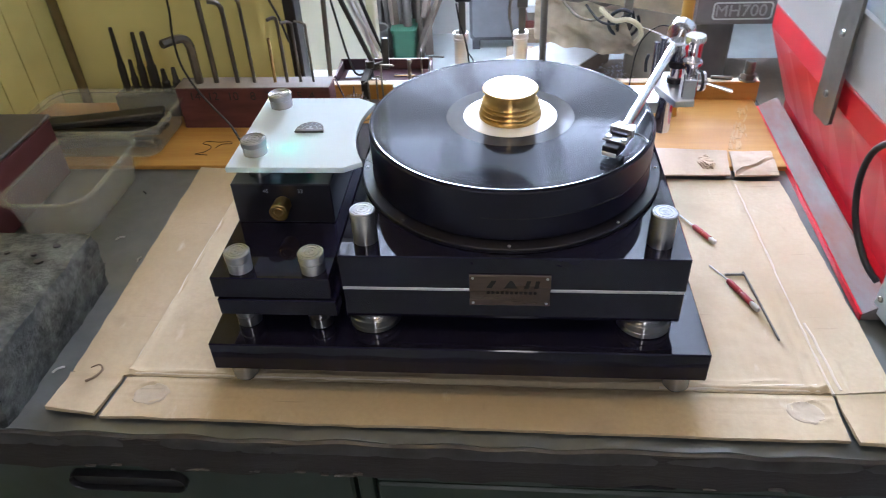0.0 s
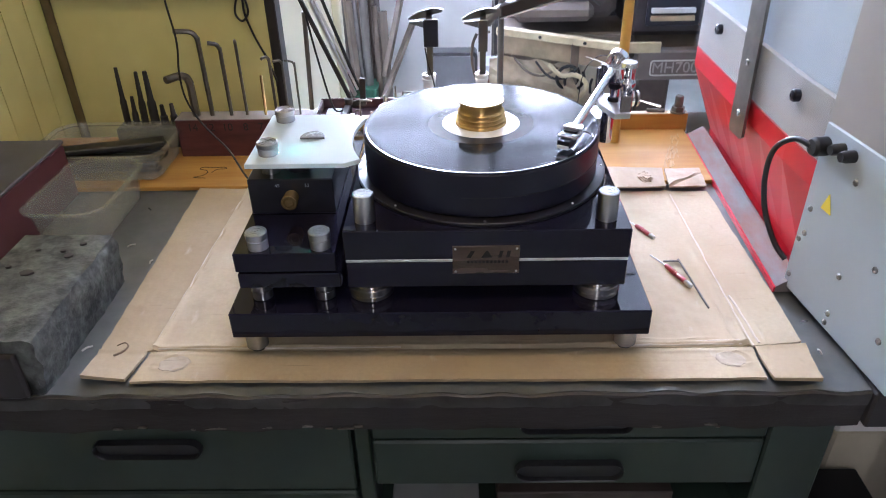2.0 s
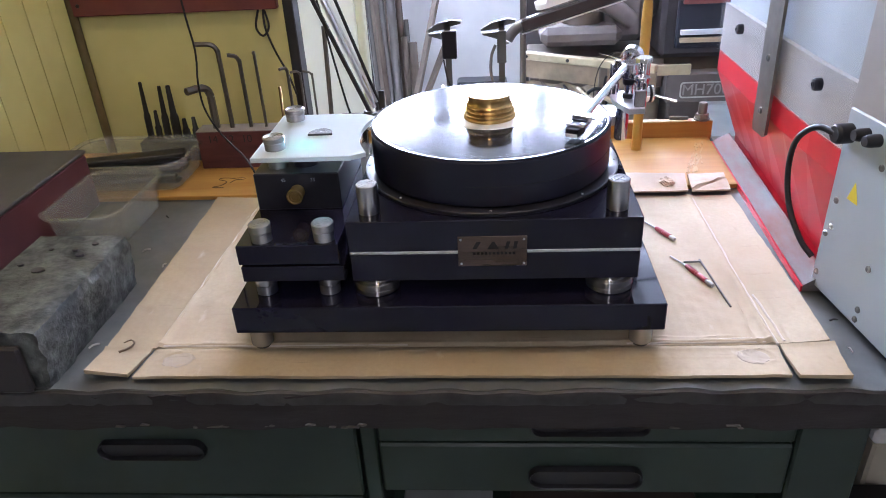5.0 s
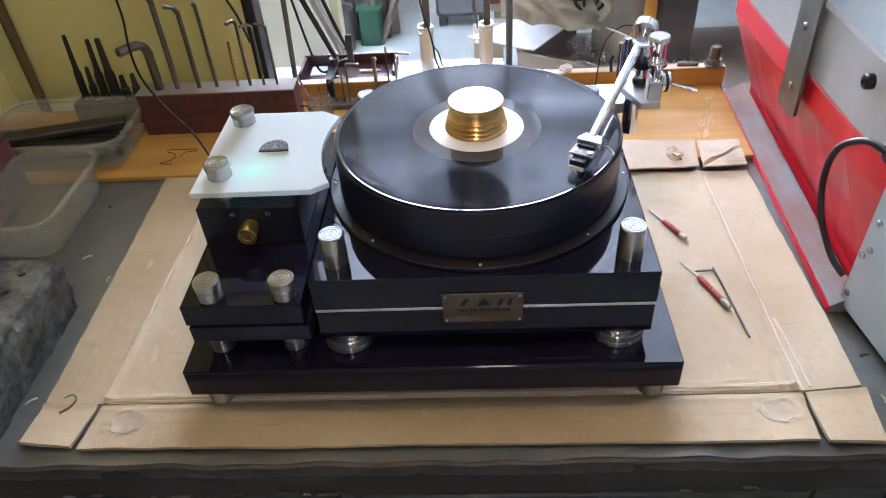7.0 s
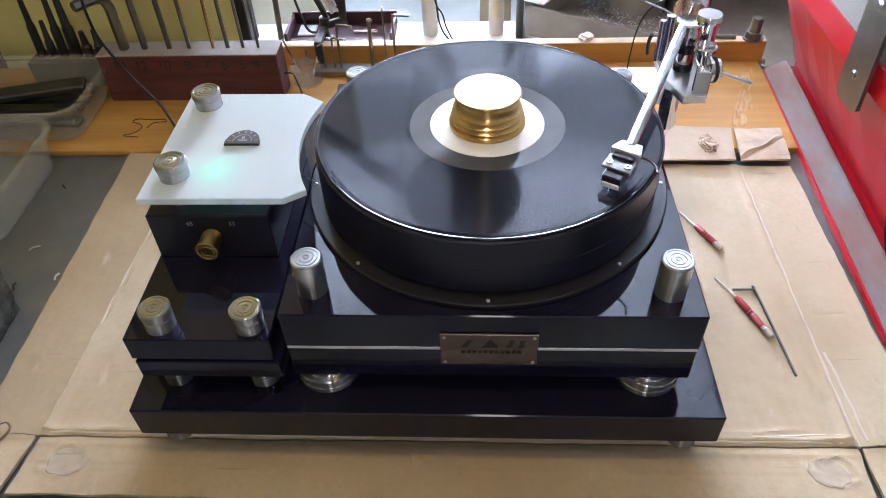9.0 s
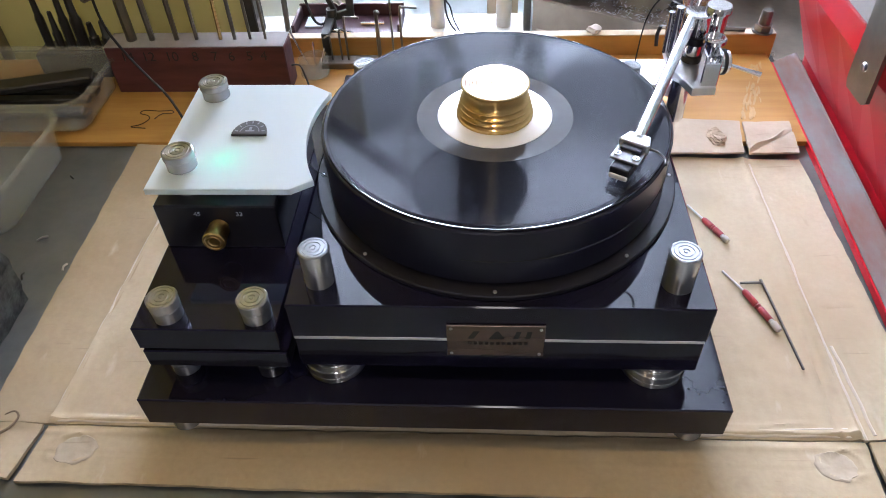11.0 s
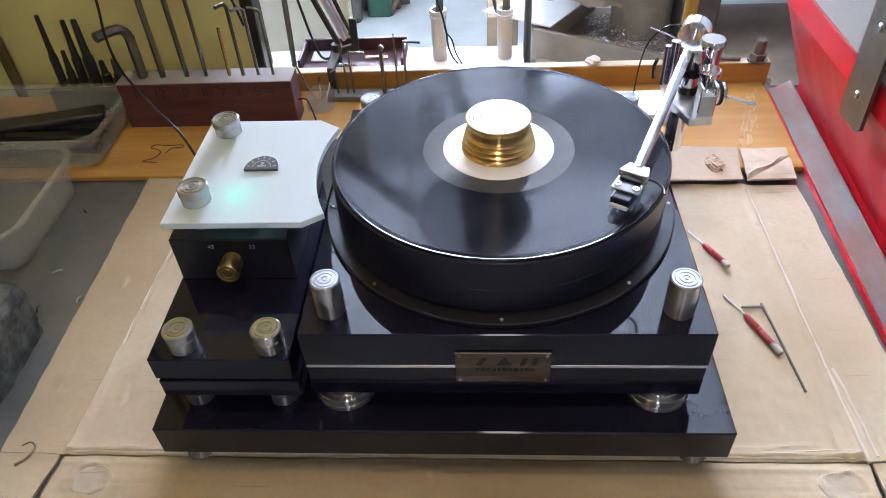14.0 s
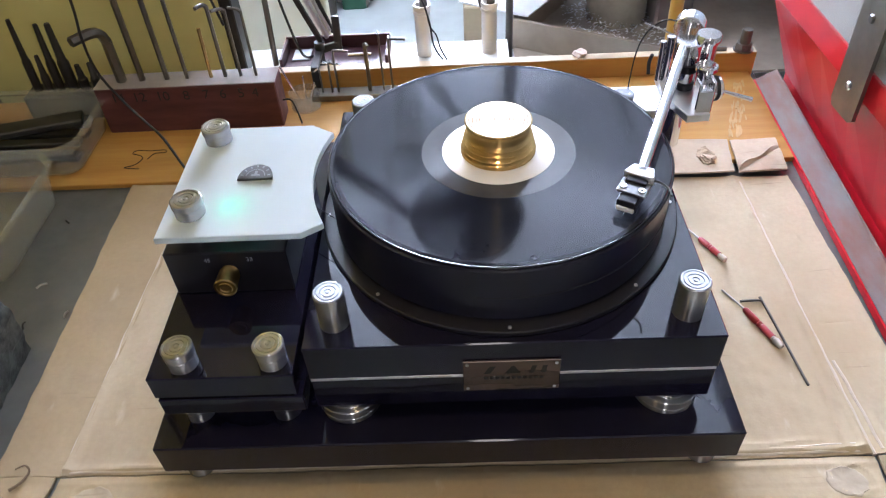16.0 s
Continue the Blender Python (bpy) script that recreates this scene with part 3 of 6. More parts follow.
part("strip", block(-0.40, 0.437, 0.5005, 0.518, -0.003, 0.040, 0.001), ORANGE_WOOD, batten)
part("top_edge", block(-0.3995, 0.4365, 0.5012, 0.5173, 0.0401, 0.0412), mat("bare_ply_edge", (0.58, 0.48, 0.34), 0.7, var=0.2, scale=40, stain=0.2), batten)
part("rear_ledge", block(-0.40, 0.055, 0.5185, 0.64, -0.0028, 0.010), mat("pale_ledge", (0.55, 0.54, 0.5), 0.5, stain=0.3), batten)

# pale smear strokes on the plank
PALE_STROKE = mat("pale_stroke_wood", (0.48, 0.32, 0.13), 0.8, var=0.3, scale=60, stain=0.4, sscale=20)
strokes = [(-0.62, 0.30, 0.030, 0.005, 0.1)]
smear = random.Random(4)
for k in range(46):
    f = smear.random()
    strokes.append((0.357 + 0.047 * f + smear.gauss(0, 0.0035 + 0.004 * (1 - f)), 0.325 + 0.145 * f, smear.uniform(0.0007, 0.0018), smear.uniform(0.004, 0.016), -0.30 + smear.gauss(0, 0.08)))
for cx, cy, rx, ry, turn in strokes:
    ring = []
    for k in range(12):
        a = 2 * math.pi * k / 12
        f = 1 + 0.5 * noise.noise(Vector((math.cos(a) * 2, math.sin(a) * 2, cx * 30)))
        px, py = rx * f * math.cos(a), ry * f * math.sin(a)
        ring.append((cx + px * math.cos(turn) - py * math.sin(turn), cy + px * math.sin(turn) + py * math.cos(turn)))
    part("pale_stroke", outline(ring, 0.0083, 0.0086 + 0.00002 * len(plank.children)), PALE_STROKE, plank, "pale smear on the plank", smooth=False)
# pencilled mark on the plank
PENCIL = mat("brown_crayon", (0.06, 0.028, 0.012), 0.7, var=0.2)
part("pencil_mark", swept([(-0.4937, 0.3013, 0.0087), (-0.5163, 0.3047, 0.0087), (-0.5033, 0.3115, 0.0087), (-0.4965, 0.3244, 0.0087), (-0.5013, 0.3334, 0.0087), (-0.5149, 0.3397, 0.0087), (-0.5095, 0.3471, 0.0087), (-0.4886, 0.3450, 0.0087), (-0.4696, 0.3460, 0.0087), (-0.4660, 0.3398, 0.0087), (-0.4817, 0.3373, 0.0087), (-0.4886, 0.3242, 0.0087)], 0.0008, 6), PENCIL, plank, "brown hand-drawn mark")
# ---------------------------------------------------------------- cardboard under the turntable
card = thing("cardboard_sheet", (0, 0, 0.0), "flattened brown cardboard box with creased flaps lying on the bench", "cardboard")


def sheet(name, pts, z, t=0.0028, material=CARD, lift=None, label="", nx=40, ny=24):
    """A card flap: a subdivided plate with slight waves and raised, rounded folds."""
    (x0, y0), (x1, y1), (x2, y2), (x3, y3) = pts
    bm = bmesh.new()
    top, bot = {}, {}
    for i in range(nx + 1):
        for j in range(ny + 1):
            u, v = i / nx, j / ny
            x = (x0 * (1 - u) + x1 * u) * (1 - v) + (x3 * (1 - u) + x2 * u) * v
            y = (y0 * (1 - u) + y1 * u) * (1 - v) + (y3 * (1 - u) + y2 * u) * v
            if i in (0, nx):
                x += 0.0016 * noise.noise(Vector((y * 40, x, 5))) + 0.0016 * noise.noise(Vector((y * 9, x, 5)))
            if j in (0, ny):
                y += 0.0012 * noise.noise(Vector((x * 30, y, 8))) + 0.0014 * noise.noise(Vector((x * 7, y, 8)))
            h = 0.0006 * noise.noise(Vector((x * 13, y * 13, z * 9))) + 0.00035 * noise.noise(Vector((x * 60, y * 60, 3)))
            if lift:
                h += lift(x, y, u, v)
            top[i, j] = bm.verts.new((x, y, z + t + max(h, -0.0012)))
            bot[i, j] = bm.verts.new((x, y, z + max(h, 0.0) * 0.7 + 0.0001))
    for i in range(nx):
        for j in range(ny):
            bm.faces.new((top[i, j], top[i + 1, j], top[i + 1, j + 1], top[i, j + 1]))
            bm.faces.new((bot[i, j], bot[i, j + 1], bot[i + 1, j + 1], bot[i + 1, j]))
    for i in range(nx):
        bm.faces.new((bot[i, 0], bot[i + 1, 0], top[i + 1, 0], top[i, 0]))
        bm.faces.new((bot[i + 1, ny], bot[i, ny], top[i, ny], top[i + 1, ny]))
    for j in range(ny):
        bm.faces.new((bot[0, j + 1], bot[0, j], top[0, j], top[0, j + 1]))
        bm.faces.new((bot[nx, j], bot[nx, j + 1], top[nx, j + 1], top[nx, j]))
    return part(name, bm, material, card, label)


def ridge(d, w, h):
    return h * math.exp(-(d / w) ** 2)


def dent(x, y, cx, cy, rx, ry):
    """A round pressed mark: a low rim round a shallow dish."""
    r = math.hypot((x - cx) / rx, (y - cy) / ry) + 0.30 * noise.noise(Vector((x * 85, y * 85, 1)))
    return 0.0008 * math.exp(-((r - 1) / 0.16) ** 2) - (0.0005 if r < 0.9 else 0)


def main_lift(x, y, u, v):
    rough_ = 0.7 + 0.6 * noise.noise(Vector((x * 22, y * 22, 4)))
    h = ridge(x + 0.4195 - 0.030 * (y + 0.173), 0.0045, 0.0034) * rough_ + ridge(x - 0.3285, 0.0045, 0.0040) * rough_
    h += ridge(x - 0.314 + 0.004 * noise.noise(Vector((0, y * 30, 1))), 0.0028, 0.0014) * max(0.0, min(1.0, (0.02 - y) / 0.1))
    tear = max(0.0, min(1.0, (x - 0.16) / 0.03)) * max(0.0, min(1.0, (0.30 - x) / 0.03))
    return h - ridge(y + 0.1765, 0.002, 0.0012) + ridge(y + 0.171, 0.0032, 0.0028) * rough_ + ridge(y + 0.163 + 0.002 * math.sin(x * 60), 0.0022, 0.0013) * tear


def front_lift(x, y, u, v):
    h = 0.0055 * (1 - v) * (0.8 + 0.3 * noise.noise(Vector((x * 5, 2, 0)))) + ridge(y + 0.1865, 0.003, 0.0008)
    return h + dent(x, y, -0.386, -0.2035, 0.020, 0.016) + dent(x, y, 0.304, -0.2035, 0.020, 0.014) - ridge(y + 0.2085, 0.0012, 0.0003)


sheet("main_panel", ((-0.4205, -0.1775), (0.332, -0.1775), (0.332, 0.237), (-0.4065, 0.275)), 0.0002, lift=main_lift, nx=300, ny=170)
sheet("side_flap", ((-0.486, -0.177), (-0.4165, -0.177), (-0.4025, 0.275), (-0.494, 0.275)), 0.0002, t=0.0025, material=CARD_BROWN_SHADED, lift=lambda x, y, u, v: 0.0025 * (1 - u) ** 2 + ridge(1 - u, 0.09, 0.0018) + 0.0012 * ridge(v, 0.02, 1) * noise.noise(Vector((x * 60, 0, 0))), nx=40, ny=180)
sheet("side_flap", ((0.3290, -0.1775), (0.397, -0.172), (0.400, 0.232), (0.3290, 0.237)), 0.0002, t=0.0025, lift=lambda x, y, u, v: 0.003 * u ** 2 + ridge(u, 0.07, 0.0024) + ridge(x - 0.352, 0.003, 0.0018) * max(0.0, 1 - v * 2.2) * (0.7 + 0.6 * noise.noise(Vector((0, y * 30, 0)))) - ridge(y + 0.02, 0.0016, 0.0008) * (1 if 0.345 < x < 0.38 else 0), nx=50, ny=180)
sheet("front_flap", ((-0.4255, -0.2385), (0.3295, -0.2405), (0.3335, -0.1795), (-0.4215, -0.1795)), 0.0002, material=CARD_BROWN_SHADED, lift=front_lift, nx=300, ny=30)
sheet("corner_flap", ((-0.487, -0.2325), (-0.432, -0.2370), (-0.4265, -0.1788), (-0.487, -0.1792)), 0.0002, material=CARD_BROWN_SHADED, lift=lambda x, y, u, v: 0.006 * (1 - v) + 0.003 * (1 - u) + ridge(1 - v, 0.08, 0.0016))
sheet("corner_flap", ((0.3365, -0.2430), (0.390, -0.2460), (0.400, -0.176), (0.3365, -0.1800)), 0.0002, material=CARD_BROWN_SHADED, lift=lambda x, y, u, v: 0.007 * (1 - v) + 0.002 * u + ridge(1 - v, 0.08, 0.0016))
sheet("rear_flap", ((0.150, 0.2385), (0.330, 0.2385), (0.340, 0.309), (0.160, 0.325)), 0.0092, material=CARD_DARK, lift=lambda x, y, u, v: 0.001 * v)
sheet("rear_flap", ((0.336, 0.237), (0.4, 0.239), (0.407, 0.310), (0.344, 0.309)), 0.0092, nx=60, ny=60, material=CARD_DARK, lift=lambda x, y, u, v: 0.002 * math.sin(v * 3.1) + ridge(1.5 * v - u - 0.12 - 0.06 * math.sin(u * 9), 0.045, 0.0022) * max(0.0, min(1.0, 4 * (0.95 - u))) - ridge(1.5 * v - u, 0.05, 0.0016) + 0.0016 * noise.noise(Vector((x * 50, y * 50, 2))))

PEELED = card_stock("peeled_paper_face", (0.395, 0.335, 0.245), (0.33, 0.265, 0.18), (0.24, 0.19, 0.13), 5.0)


def peeled_patch(cx, cy, rx, ry, seed, label):
    """A torn round of pale paper left on the flap, with a curled rim."""
    bm = bmesh.new()
    n, rings = 40, []

    def top(x, y):
        v = (y + 0.2395) / 0.060
        return 0.0030 + 0.0006 * noise.noise(Vector((x * 13, y * 13, 0.0018))) + 0.00035 * noise.noise(Vector((x * 60, y * 60, 3))) + front_lift(x, y, 0, v)
    for f, up in ((1.0, 0.0001), (0.97, 0.0004), (0.86, 0.0004), (0.6, 0.0003), (0.3, 0.0004)):
        ring = []
        for k in range(n):
            a = 2 * math.pi * k / n
            w = f * (1 + 0.16 * noise.noise(Vector((math.cos(a) * 2.2, math.sin(a) * 2.2, seed))) + 0.05 * noise.noise(Vector((math.cos(a) * 9, math.sin(a) * 9, seed))))
            x, y = cx + rx * w * math.cos(a), cy + ry * w * math.sin(a)
            ring.append(bm.verts.new((x, y, top(x, y) + up * (1 + 0.8 * noise.noise(Vector((x * 90, y * 90, seed)))))))
        rings.append(ring)
    for p, q in zip(rings, rings[1:]):
        for k in range(n):
            bm.faces.new((p[k], p[(k + 1) % n], q[(k + 1) % n], q[k]))
    bm.faces.new(rings[-1])
    part("peeled_patch", bm, PEELED, card, label)


peeled_patch(-0.3825, -0.2055, 0.0195, 0.0155, 2.0, "pale torn round patch")
peeled_patch(0.2985, -0.2045, 0.0175, 0.0150, 7.0, "pale torn round patch")

# pale, raised fold lines
FOLD = card_stock("pale_card_fold", (0.60, 0.53, 0.43), (0.50, 0.43, 0.33), (0.33, 0.26, 0.19), 9.0)


def fold_line(points, r, wob):
    pts = []
    for (x0, y0), (x1, y1) in zip(points, points[1:]):
        for k in range(40):
            t = k / 40
            x, y = x0 + (x1 - x0) * t, y0 + (y1 - y0) * t
            pts.append((x + wob * noise.noise(Vector((y * 40, x * 40, 3))), y + wob * noise.noise(Vector((x * 40, y * 40, 7))), 0.0022 + 0.0007 * noise.noise(Vector((x * 60, y * 60, 1)))))
    part("fold_line", swept(pts, r, 8, smooth_path=False), FOLD, card)


fold_line([(-0.4200, -0.173), (-0.4160, -0.033), (-0.4075, 0.225)], 0.0026, 0.0012)
fold_line([(0.3345, -0.178), (0.3335, -0.02), (0.3340, 0.232)], 0.0022, 0.0014)
fold_line([(0.3440, -0.172), (0.3425, -0.11), (0.3400, -0.070)], 0.0020, 0.0014)
fold_line([(-0.420, -0.1735), (-0.30, -0.1745), (-0.10, -0.1740)], 0.0017, 0.0010)
fold_line([(0.16, -0.1745), (0.25, -0.1740), (0.332, -0.1735)], 0.0019, 0.0014)
fold_line([(0.235, -0.1685), (0.325, -0.1660)], 0.0016, 0.0012)

# ---------------------------------------------------------------- turntable
PX0, PX1, PY0, PY1, PZ0, PZ1 = -0.1645, 0.168, -0.1695, 0.172, 0.0915, 0.1697
BX0, BX1, BY0, BY1, BZ0, BZ1 = -0.307, 0.1975, -0.195, 0.205, 0.0365, 0.0725

platform = thing("isolation_platform", (-0.055, 0, 0.003), "thick glossy black platform on small turned metal feet", "platform")
part("slab", block(BX0, BX1, BY0, BY1, BZ0, BZ1, 0.0012), BLACK, platform)
for x, y in ((-0.286, -0.1715), (0.176, -0.1715), (-0.286, 0.18), (0.176, 0.18)):
    f = part("foot", turned([(0, 0.0078), (0.0128, 0.0078), (0.0138, 0.0088), (0.0138, 0.030), (0.0128, 0.0364), (0, 0.0364)], (x, y, 0), 32), ALU, platform, "turned aluminium foot")
    part("rubber_pad", turned([(0, 0.0031), (0.0095, 0.0031), (0.0095, 0.0077), (0, 0.0077)], (x, y, 0), 24), BLACK_RUBBER, f)

deck = thing("turntable", (0, 0, BZ1), "glossy black belt-drive turntable with silver posts and inlay strip", "turntable")
bm = block(PX0, PX1, PY0, PY1, 0.1308, PZ1, 0.0010)
part("plinth_upper", bm, BLACK, deck)
part("inlay_strip", block(PX0 + 0.001, PX1 - 0.001, PY0 + 0.0006, PY1 - 0.001, 0.1272, 0.1308, 0.0004), SATIN_ALU, deck, "thin silver inlay strip")
part("plinth_lower", block(PX0 + 0.0006, PX1 - 0.0006, PY0 + 0.0008, PY1 - 0.0006, PZ0, 0.1272, 0.0010), BLACK, deck)
for x, y in ((-0.139, -0.1475), (0.138, -0.1475), (0.0, 0.14)):
    bm = turned([(0, BZ1 + 0.0002), (0.0262, BZ1 + 0.0002), (0.0278, BZ1 + 0.0016), (0.0280, 0.0792), (0.0274, 0.0797), (0.0274, 0.0803), (0.0280, 0.0808), (0.0280, 0.0876), (0.0272, 0.0884), (0.0225, 0.0888), (0.0225, PZ0), (0, PZ0)], (x, y, 0), 48)
    part("foot", bm, ALU, deck, "stepped turned aluminium foot")
RINGS = ((0.80, 0.70), (0.52, 0.42), (0.22, 0.12))
for x, y in ((-0.1405, -0.1415), (0.1425, -0.1425), (-0.1345, 0.136)):
    part("corner_post", turned(post_profile(0.0124, PZ1 - 0.0005, 0.2055, 0.0012, RINGS), (x, y, 0), 40), ALU, deck, "turned aluminium post with ringed top")
# nameplate
plate = part("nameplate", block(-0.0380, 0.0403, PY0 - 0.0022, PY0 - 0.0002, 0.1120, 0.1500, 0.0004), PLATE_METAL, deck, "etched metal nameplate with four screws")
for x, z in ((-0.0345, 0.1465), (0.0368, 0.1465), (-0.0345, 0.1155), (0.0368, 0.1155)):
    part("screw", turned([(0, 0.0), (0.0014, 0.0), (0.0014, 0.0007), (0.0008, 0.001), (0, 0.001)], (x, PY0 - 0.0022, z), 16, axis=(0, -1, 0)), SATIN_ALU, plate)
bm = bmesh.new()
yq = PY0 - 0.00245
for pts in (((-0.0215, 0.1345), (-0.0165, 0.1345), (-0.0115, 0.1438), (-0.0165, 0.1438)),
            ((-0.0045, 0.1345), (0.0085, 0.1345), (0.0035, 0.1438), (0.0012, 0.1438)),
            ((0.0150, 0.1345), (0.0190, 0.1345), (0.0215, 0.1438), (0.0175, 0.1438)),
            ((0.0245, 0.1345), (0.0285, 0.1345), (0.0300, 0.1438), (0.0260, 0.1438))):
    f = [bm.verts.new((x, yq, z)) for x, z in pts]
    bm.faces.new(f)
for k in range(11):
    x = -0.021 + 0.0045 * k
    f = [bm.verts.new(p) for p in ((x, yq, 0.1270), (x + 0.0030, yq, 0.1270), (x + 0.0030, yq, 0.1302), (x, yq, 0.1302))]
    bm.faces.new(f)
part("emblem", bm, PLATE_DARK, plate, "dark etched shapes", smooth=False)

# bearing ring, platter
part("base_ring", turned([(0.10, PZ1), (0.1625, PZ1), (0.1635, PZ1 + 0.001), (0.1635, 0.1742), (0.1625, 0.1750), (0.150, 0.1750), (0.10, 0.1750)], seg=128), BLACK_SATIN, deck, "flat black ring under the platter")
for a in (-90, -48, -132, -5, 185):
    part("ring_screw", turned([(0, 0.1750), (0.0016, 0.1750), (0.0016, 0.1760), (0.001, 0.1764), (0, 0.1764)], (0.1585 * math.cos(radians(a)), 0.1585 * math.sin(radians(a)), 0), 12), SATIN_ALU, deck)
part("spindle_hub", turned([(0, 0.175), (0.06, 0.175), (0.06, 0.178), (0, 0.178)], seg=48), BLACK_SATIN, deck)
part("platter", turned([(0, 0.1765), (0.1500, 0.1765), (0.1518, 0.1780), (0.1520, 0.2292), (0.1508, 0.2304), (0, 0.2304)], seg=160), PLATTER, deck, "thick matt black platter")

record = thing("vinyl_record", (0, 0, 0.2305), "black vinyl record with a plain white label on the platter", "record")
part("groove_band", turned([(0.0682, 0.2306), (0.1495, 0.2306), (0.1503, 0.2311), (0.1492, 0.2316), (0.1490, 0.2318), (0.0682, 0.2318)], seg=192), VINYL, record)
lip = [(0.1440 + 0.0050 * q / 8, 0.23182 + 0.0005 * (q / 8) ** 5) for q in range(9)]
part("rim_bead", turned([(0.1440, 0.2312)] + lip + [(0.1494, 0.23229), (0.1500, 0.2321), (0.1503, 0.2316), (0.1498, 0.2312)], seg=192), BLACK_BEAD, record)
part("runout", turned([(0.050, 0.2306), (0.0681, 0.2306), (0.0681, 0.23178), (0.050, 0.23178)], seg=128), DEADWAX, record)
part("label", turned([(0, 0.2306), (0.0499, 0.2306), (0.0499, 0.2321), (0.0495, 0.2323), (0, 0.2323)], seg=96), LABEL, record, "plain white paper label")

clamp = thing("record_clamp", (0, 0, 0.2323), "turned brass record clamp with stepped ribs and ringed top", "record clamp")
prof = [(0, 0.2325), (0.0326, 0.2325), (0.0332, 0.2331), (0.0332, 0.2360), (0.0327, 0.2366), (0.0300, 0.2376), (0.0296, 0.2384), (0.0320, 0.2391), (0.0322, 0.2402), (0.0300, 0.2416), (0.0286, 0.2424), (0.0284, 0.2432), (0.0309, 0.2439), (0.0310, 0.2449), (0.0288, 0.2464), (0.0276, 0.2472), (0.0274, 0.2480),
        (0.0297, 0.2487), (0.0298, 0.2496), (0.0280, 0.2510), (0.0270, 0.2530), (0.0266, 0.2560), (0.0268, 0.2590), (0.0277, 0.2609), (0.0288, 0.2616), (0.0292, 0.2622), (0.0292, 0.2634), (0.0285, 0.2640)]
part("body", turned(prof + [(0.0281, 0.2640), (0.0281, 0.2610), (0, 0.2610)], seg=96), BRASS, clamp)
for k in range(8):
    r = 0.0280 - k * 0.0031
    part("face_ring", turned([(r, 0.2611), (r, 0.2639), (r - 0.0003, 0.2641), (r - 0.0018, 0.2641), (r - 0.0021, 0.2639), (r - 0.0021, 0.2611)], seg=96), BRASS_TOP, clamp)
# Dark brass stands in for the shade in the ring grooves.
part("groove_floor", turned([(0, 0.2611), (0.0279, 0.2611), (0.0279, 0.2628), (0, 0.2628)], seg=64), mat("shaded_brass", (0.30, 0.20, 0.10), 0.5, 0.8, var=0.3), clamp, "ring grooves, shade put in their colour")
part("centre_boss", turned([(0, 0.2611), (0.0026, 0.2611), (0.0026, 0.2640), (0, 0.2641)], seg=32), BRASS_TOP, clamp)

# ---------------------------------------------------------------- motor unit
motor = thing("motor_unit", (-0.235, 0, BZ1), "glossy black motor and speed control unit with a frosted cover plate", "motor unit")
MX0, MX1, MY0 = -0.2945, -0.1745, -0.1755
part("upper_slab", block(MX0, MX1, MY0, 0.150, 0.1195, 0.1450, 0.001), BLACK, motor)
part("lower_slab", block(MX0 + 0.002, MX1 + 0.004, MY0 - 0.001, 0.148, 0.0975, 0.1175, 0.001), BLACK, motor)
part("joint", block(MX0 + 0.010, MX1 - 0.004, MY0 + 0.010, 0.144, 0.1174, 0.1196), BLACK_SATIN, motor)
for x in (-0.2725, -0.1950):
    for y in (-0.1570, 0.125):
        part("foot", turned([(0, BZ1 + 0.0002), (0.0120, BZ1 + 0.0002), (0.0130, BZ1 + 0.001), (0.0130, 0.0850), (0.0120, 0.0855), (0.0120, 0.0870), (0.0130, 0.0875), (0.0130, 0.0977), (0, 0.0977)], (x, y, 0), 32), ALU, motor, "turned aluminium foot")
for x in (-0.2670, -0.1930):
    bm = turned(post_profile(0.0125, 0.1448, 0.1570, 0.0008), (x, -0.1590, 0), 40)
    turned(post_profile(0.0130, 0.1576, 0.1668, 0.0012, RINGS), (x, -0.1590, 0), 40, bm)
    turned([(0.0115, 0.156), (0.0115, 0.158)], (x, -0.1590, 0), 40, bm)
    part("front_post", bm, ALU, motor, "short turned aluminium post with ringed top")
ctl = part("control_box", block(-0.2925, -0.1858, -0.0805, 0.070, 0.1451, 0.1938, 0.0012), BLACK_SATIN, motor)
bm = turned([(0, 0.0), (0.0080, 0.0), (0.0080, 0.003), (0.0092, 0.0034), (0.0094, 0.0155), (0.0100, 0.0160), (0.0100, 0.0200), (0.0093, 0.0208), (0.0080, 0.0208), (0.0075, 0.0200), (0.0063, 0.0200), (0.0058, 0.0208), (0.0046, 0.0208), (0.0042, 0.0200), (0, 0.0200)], (-0.2385, -0.0806, 0.1712), 40, axis=(0, -1, 0))
part("knob", bm, BRASS, ctl, "turned brass speed knob")
text_part("marking", "45", 0.0062, Matrix.Translation((-0.2553, -0.0809, 0.1852)) @ Matrix.Rotation(radians(90), 4, "X"), DIM_MARK, ctl)
text_part("marking", "33", 0.0062, Matrix.Translation((-0.2183, -0.0809, 0.1852)) @ Matrix.Rotation(radians(90), 4, "X"), DIM_MARK, ctl)
# cover plate, cut round the platter
R = 0.1672
a0, a1 = math.atan2(-0.0735, -0.1502), math.atan2(0.0600, -0.1560)
pts = [(-0.2905, -0.0855), (-0.1680, -0.0855)]
a1u, a0u = a1, a0 + 2 * math.pi
for k in range(25):
    a = a0u + (a1u - a0u) * k / 24
    pts.append((R * math.cos(a), R * math.sin(a)))
pts += [(-0.1775, 0.0745), (-0.2895, 0.0755)]
part("cover_plate", outline(pts, 0.2110, 0.2170, bevel=0.0006), GLASS, motor, "frosted pale acrylic plate with a curved cut")
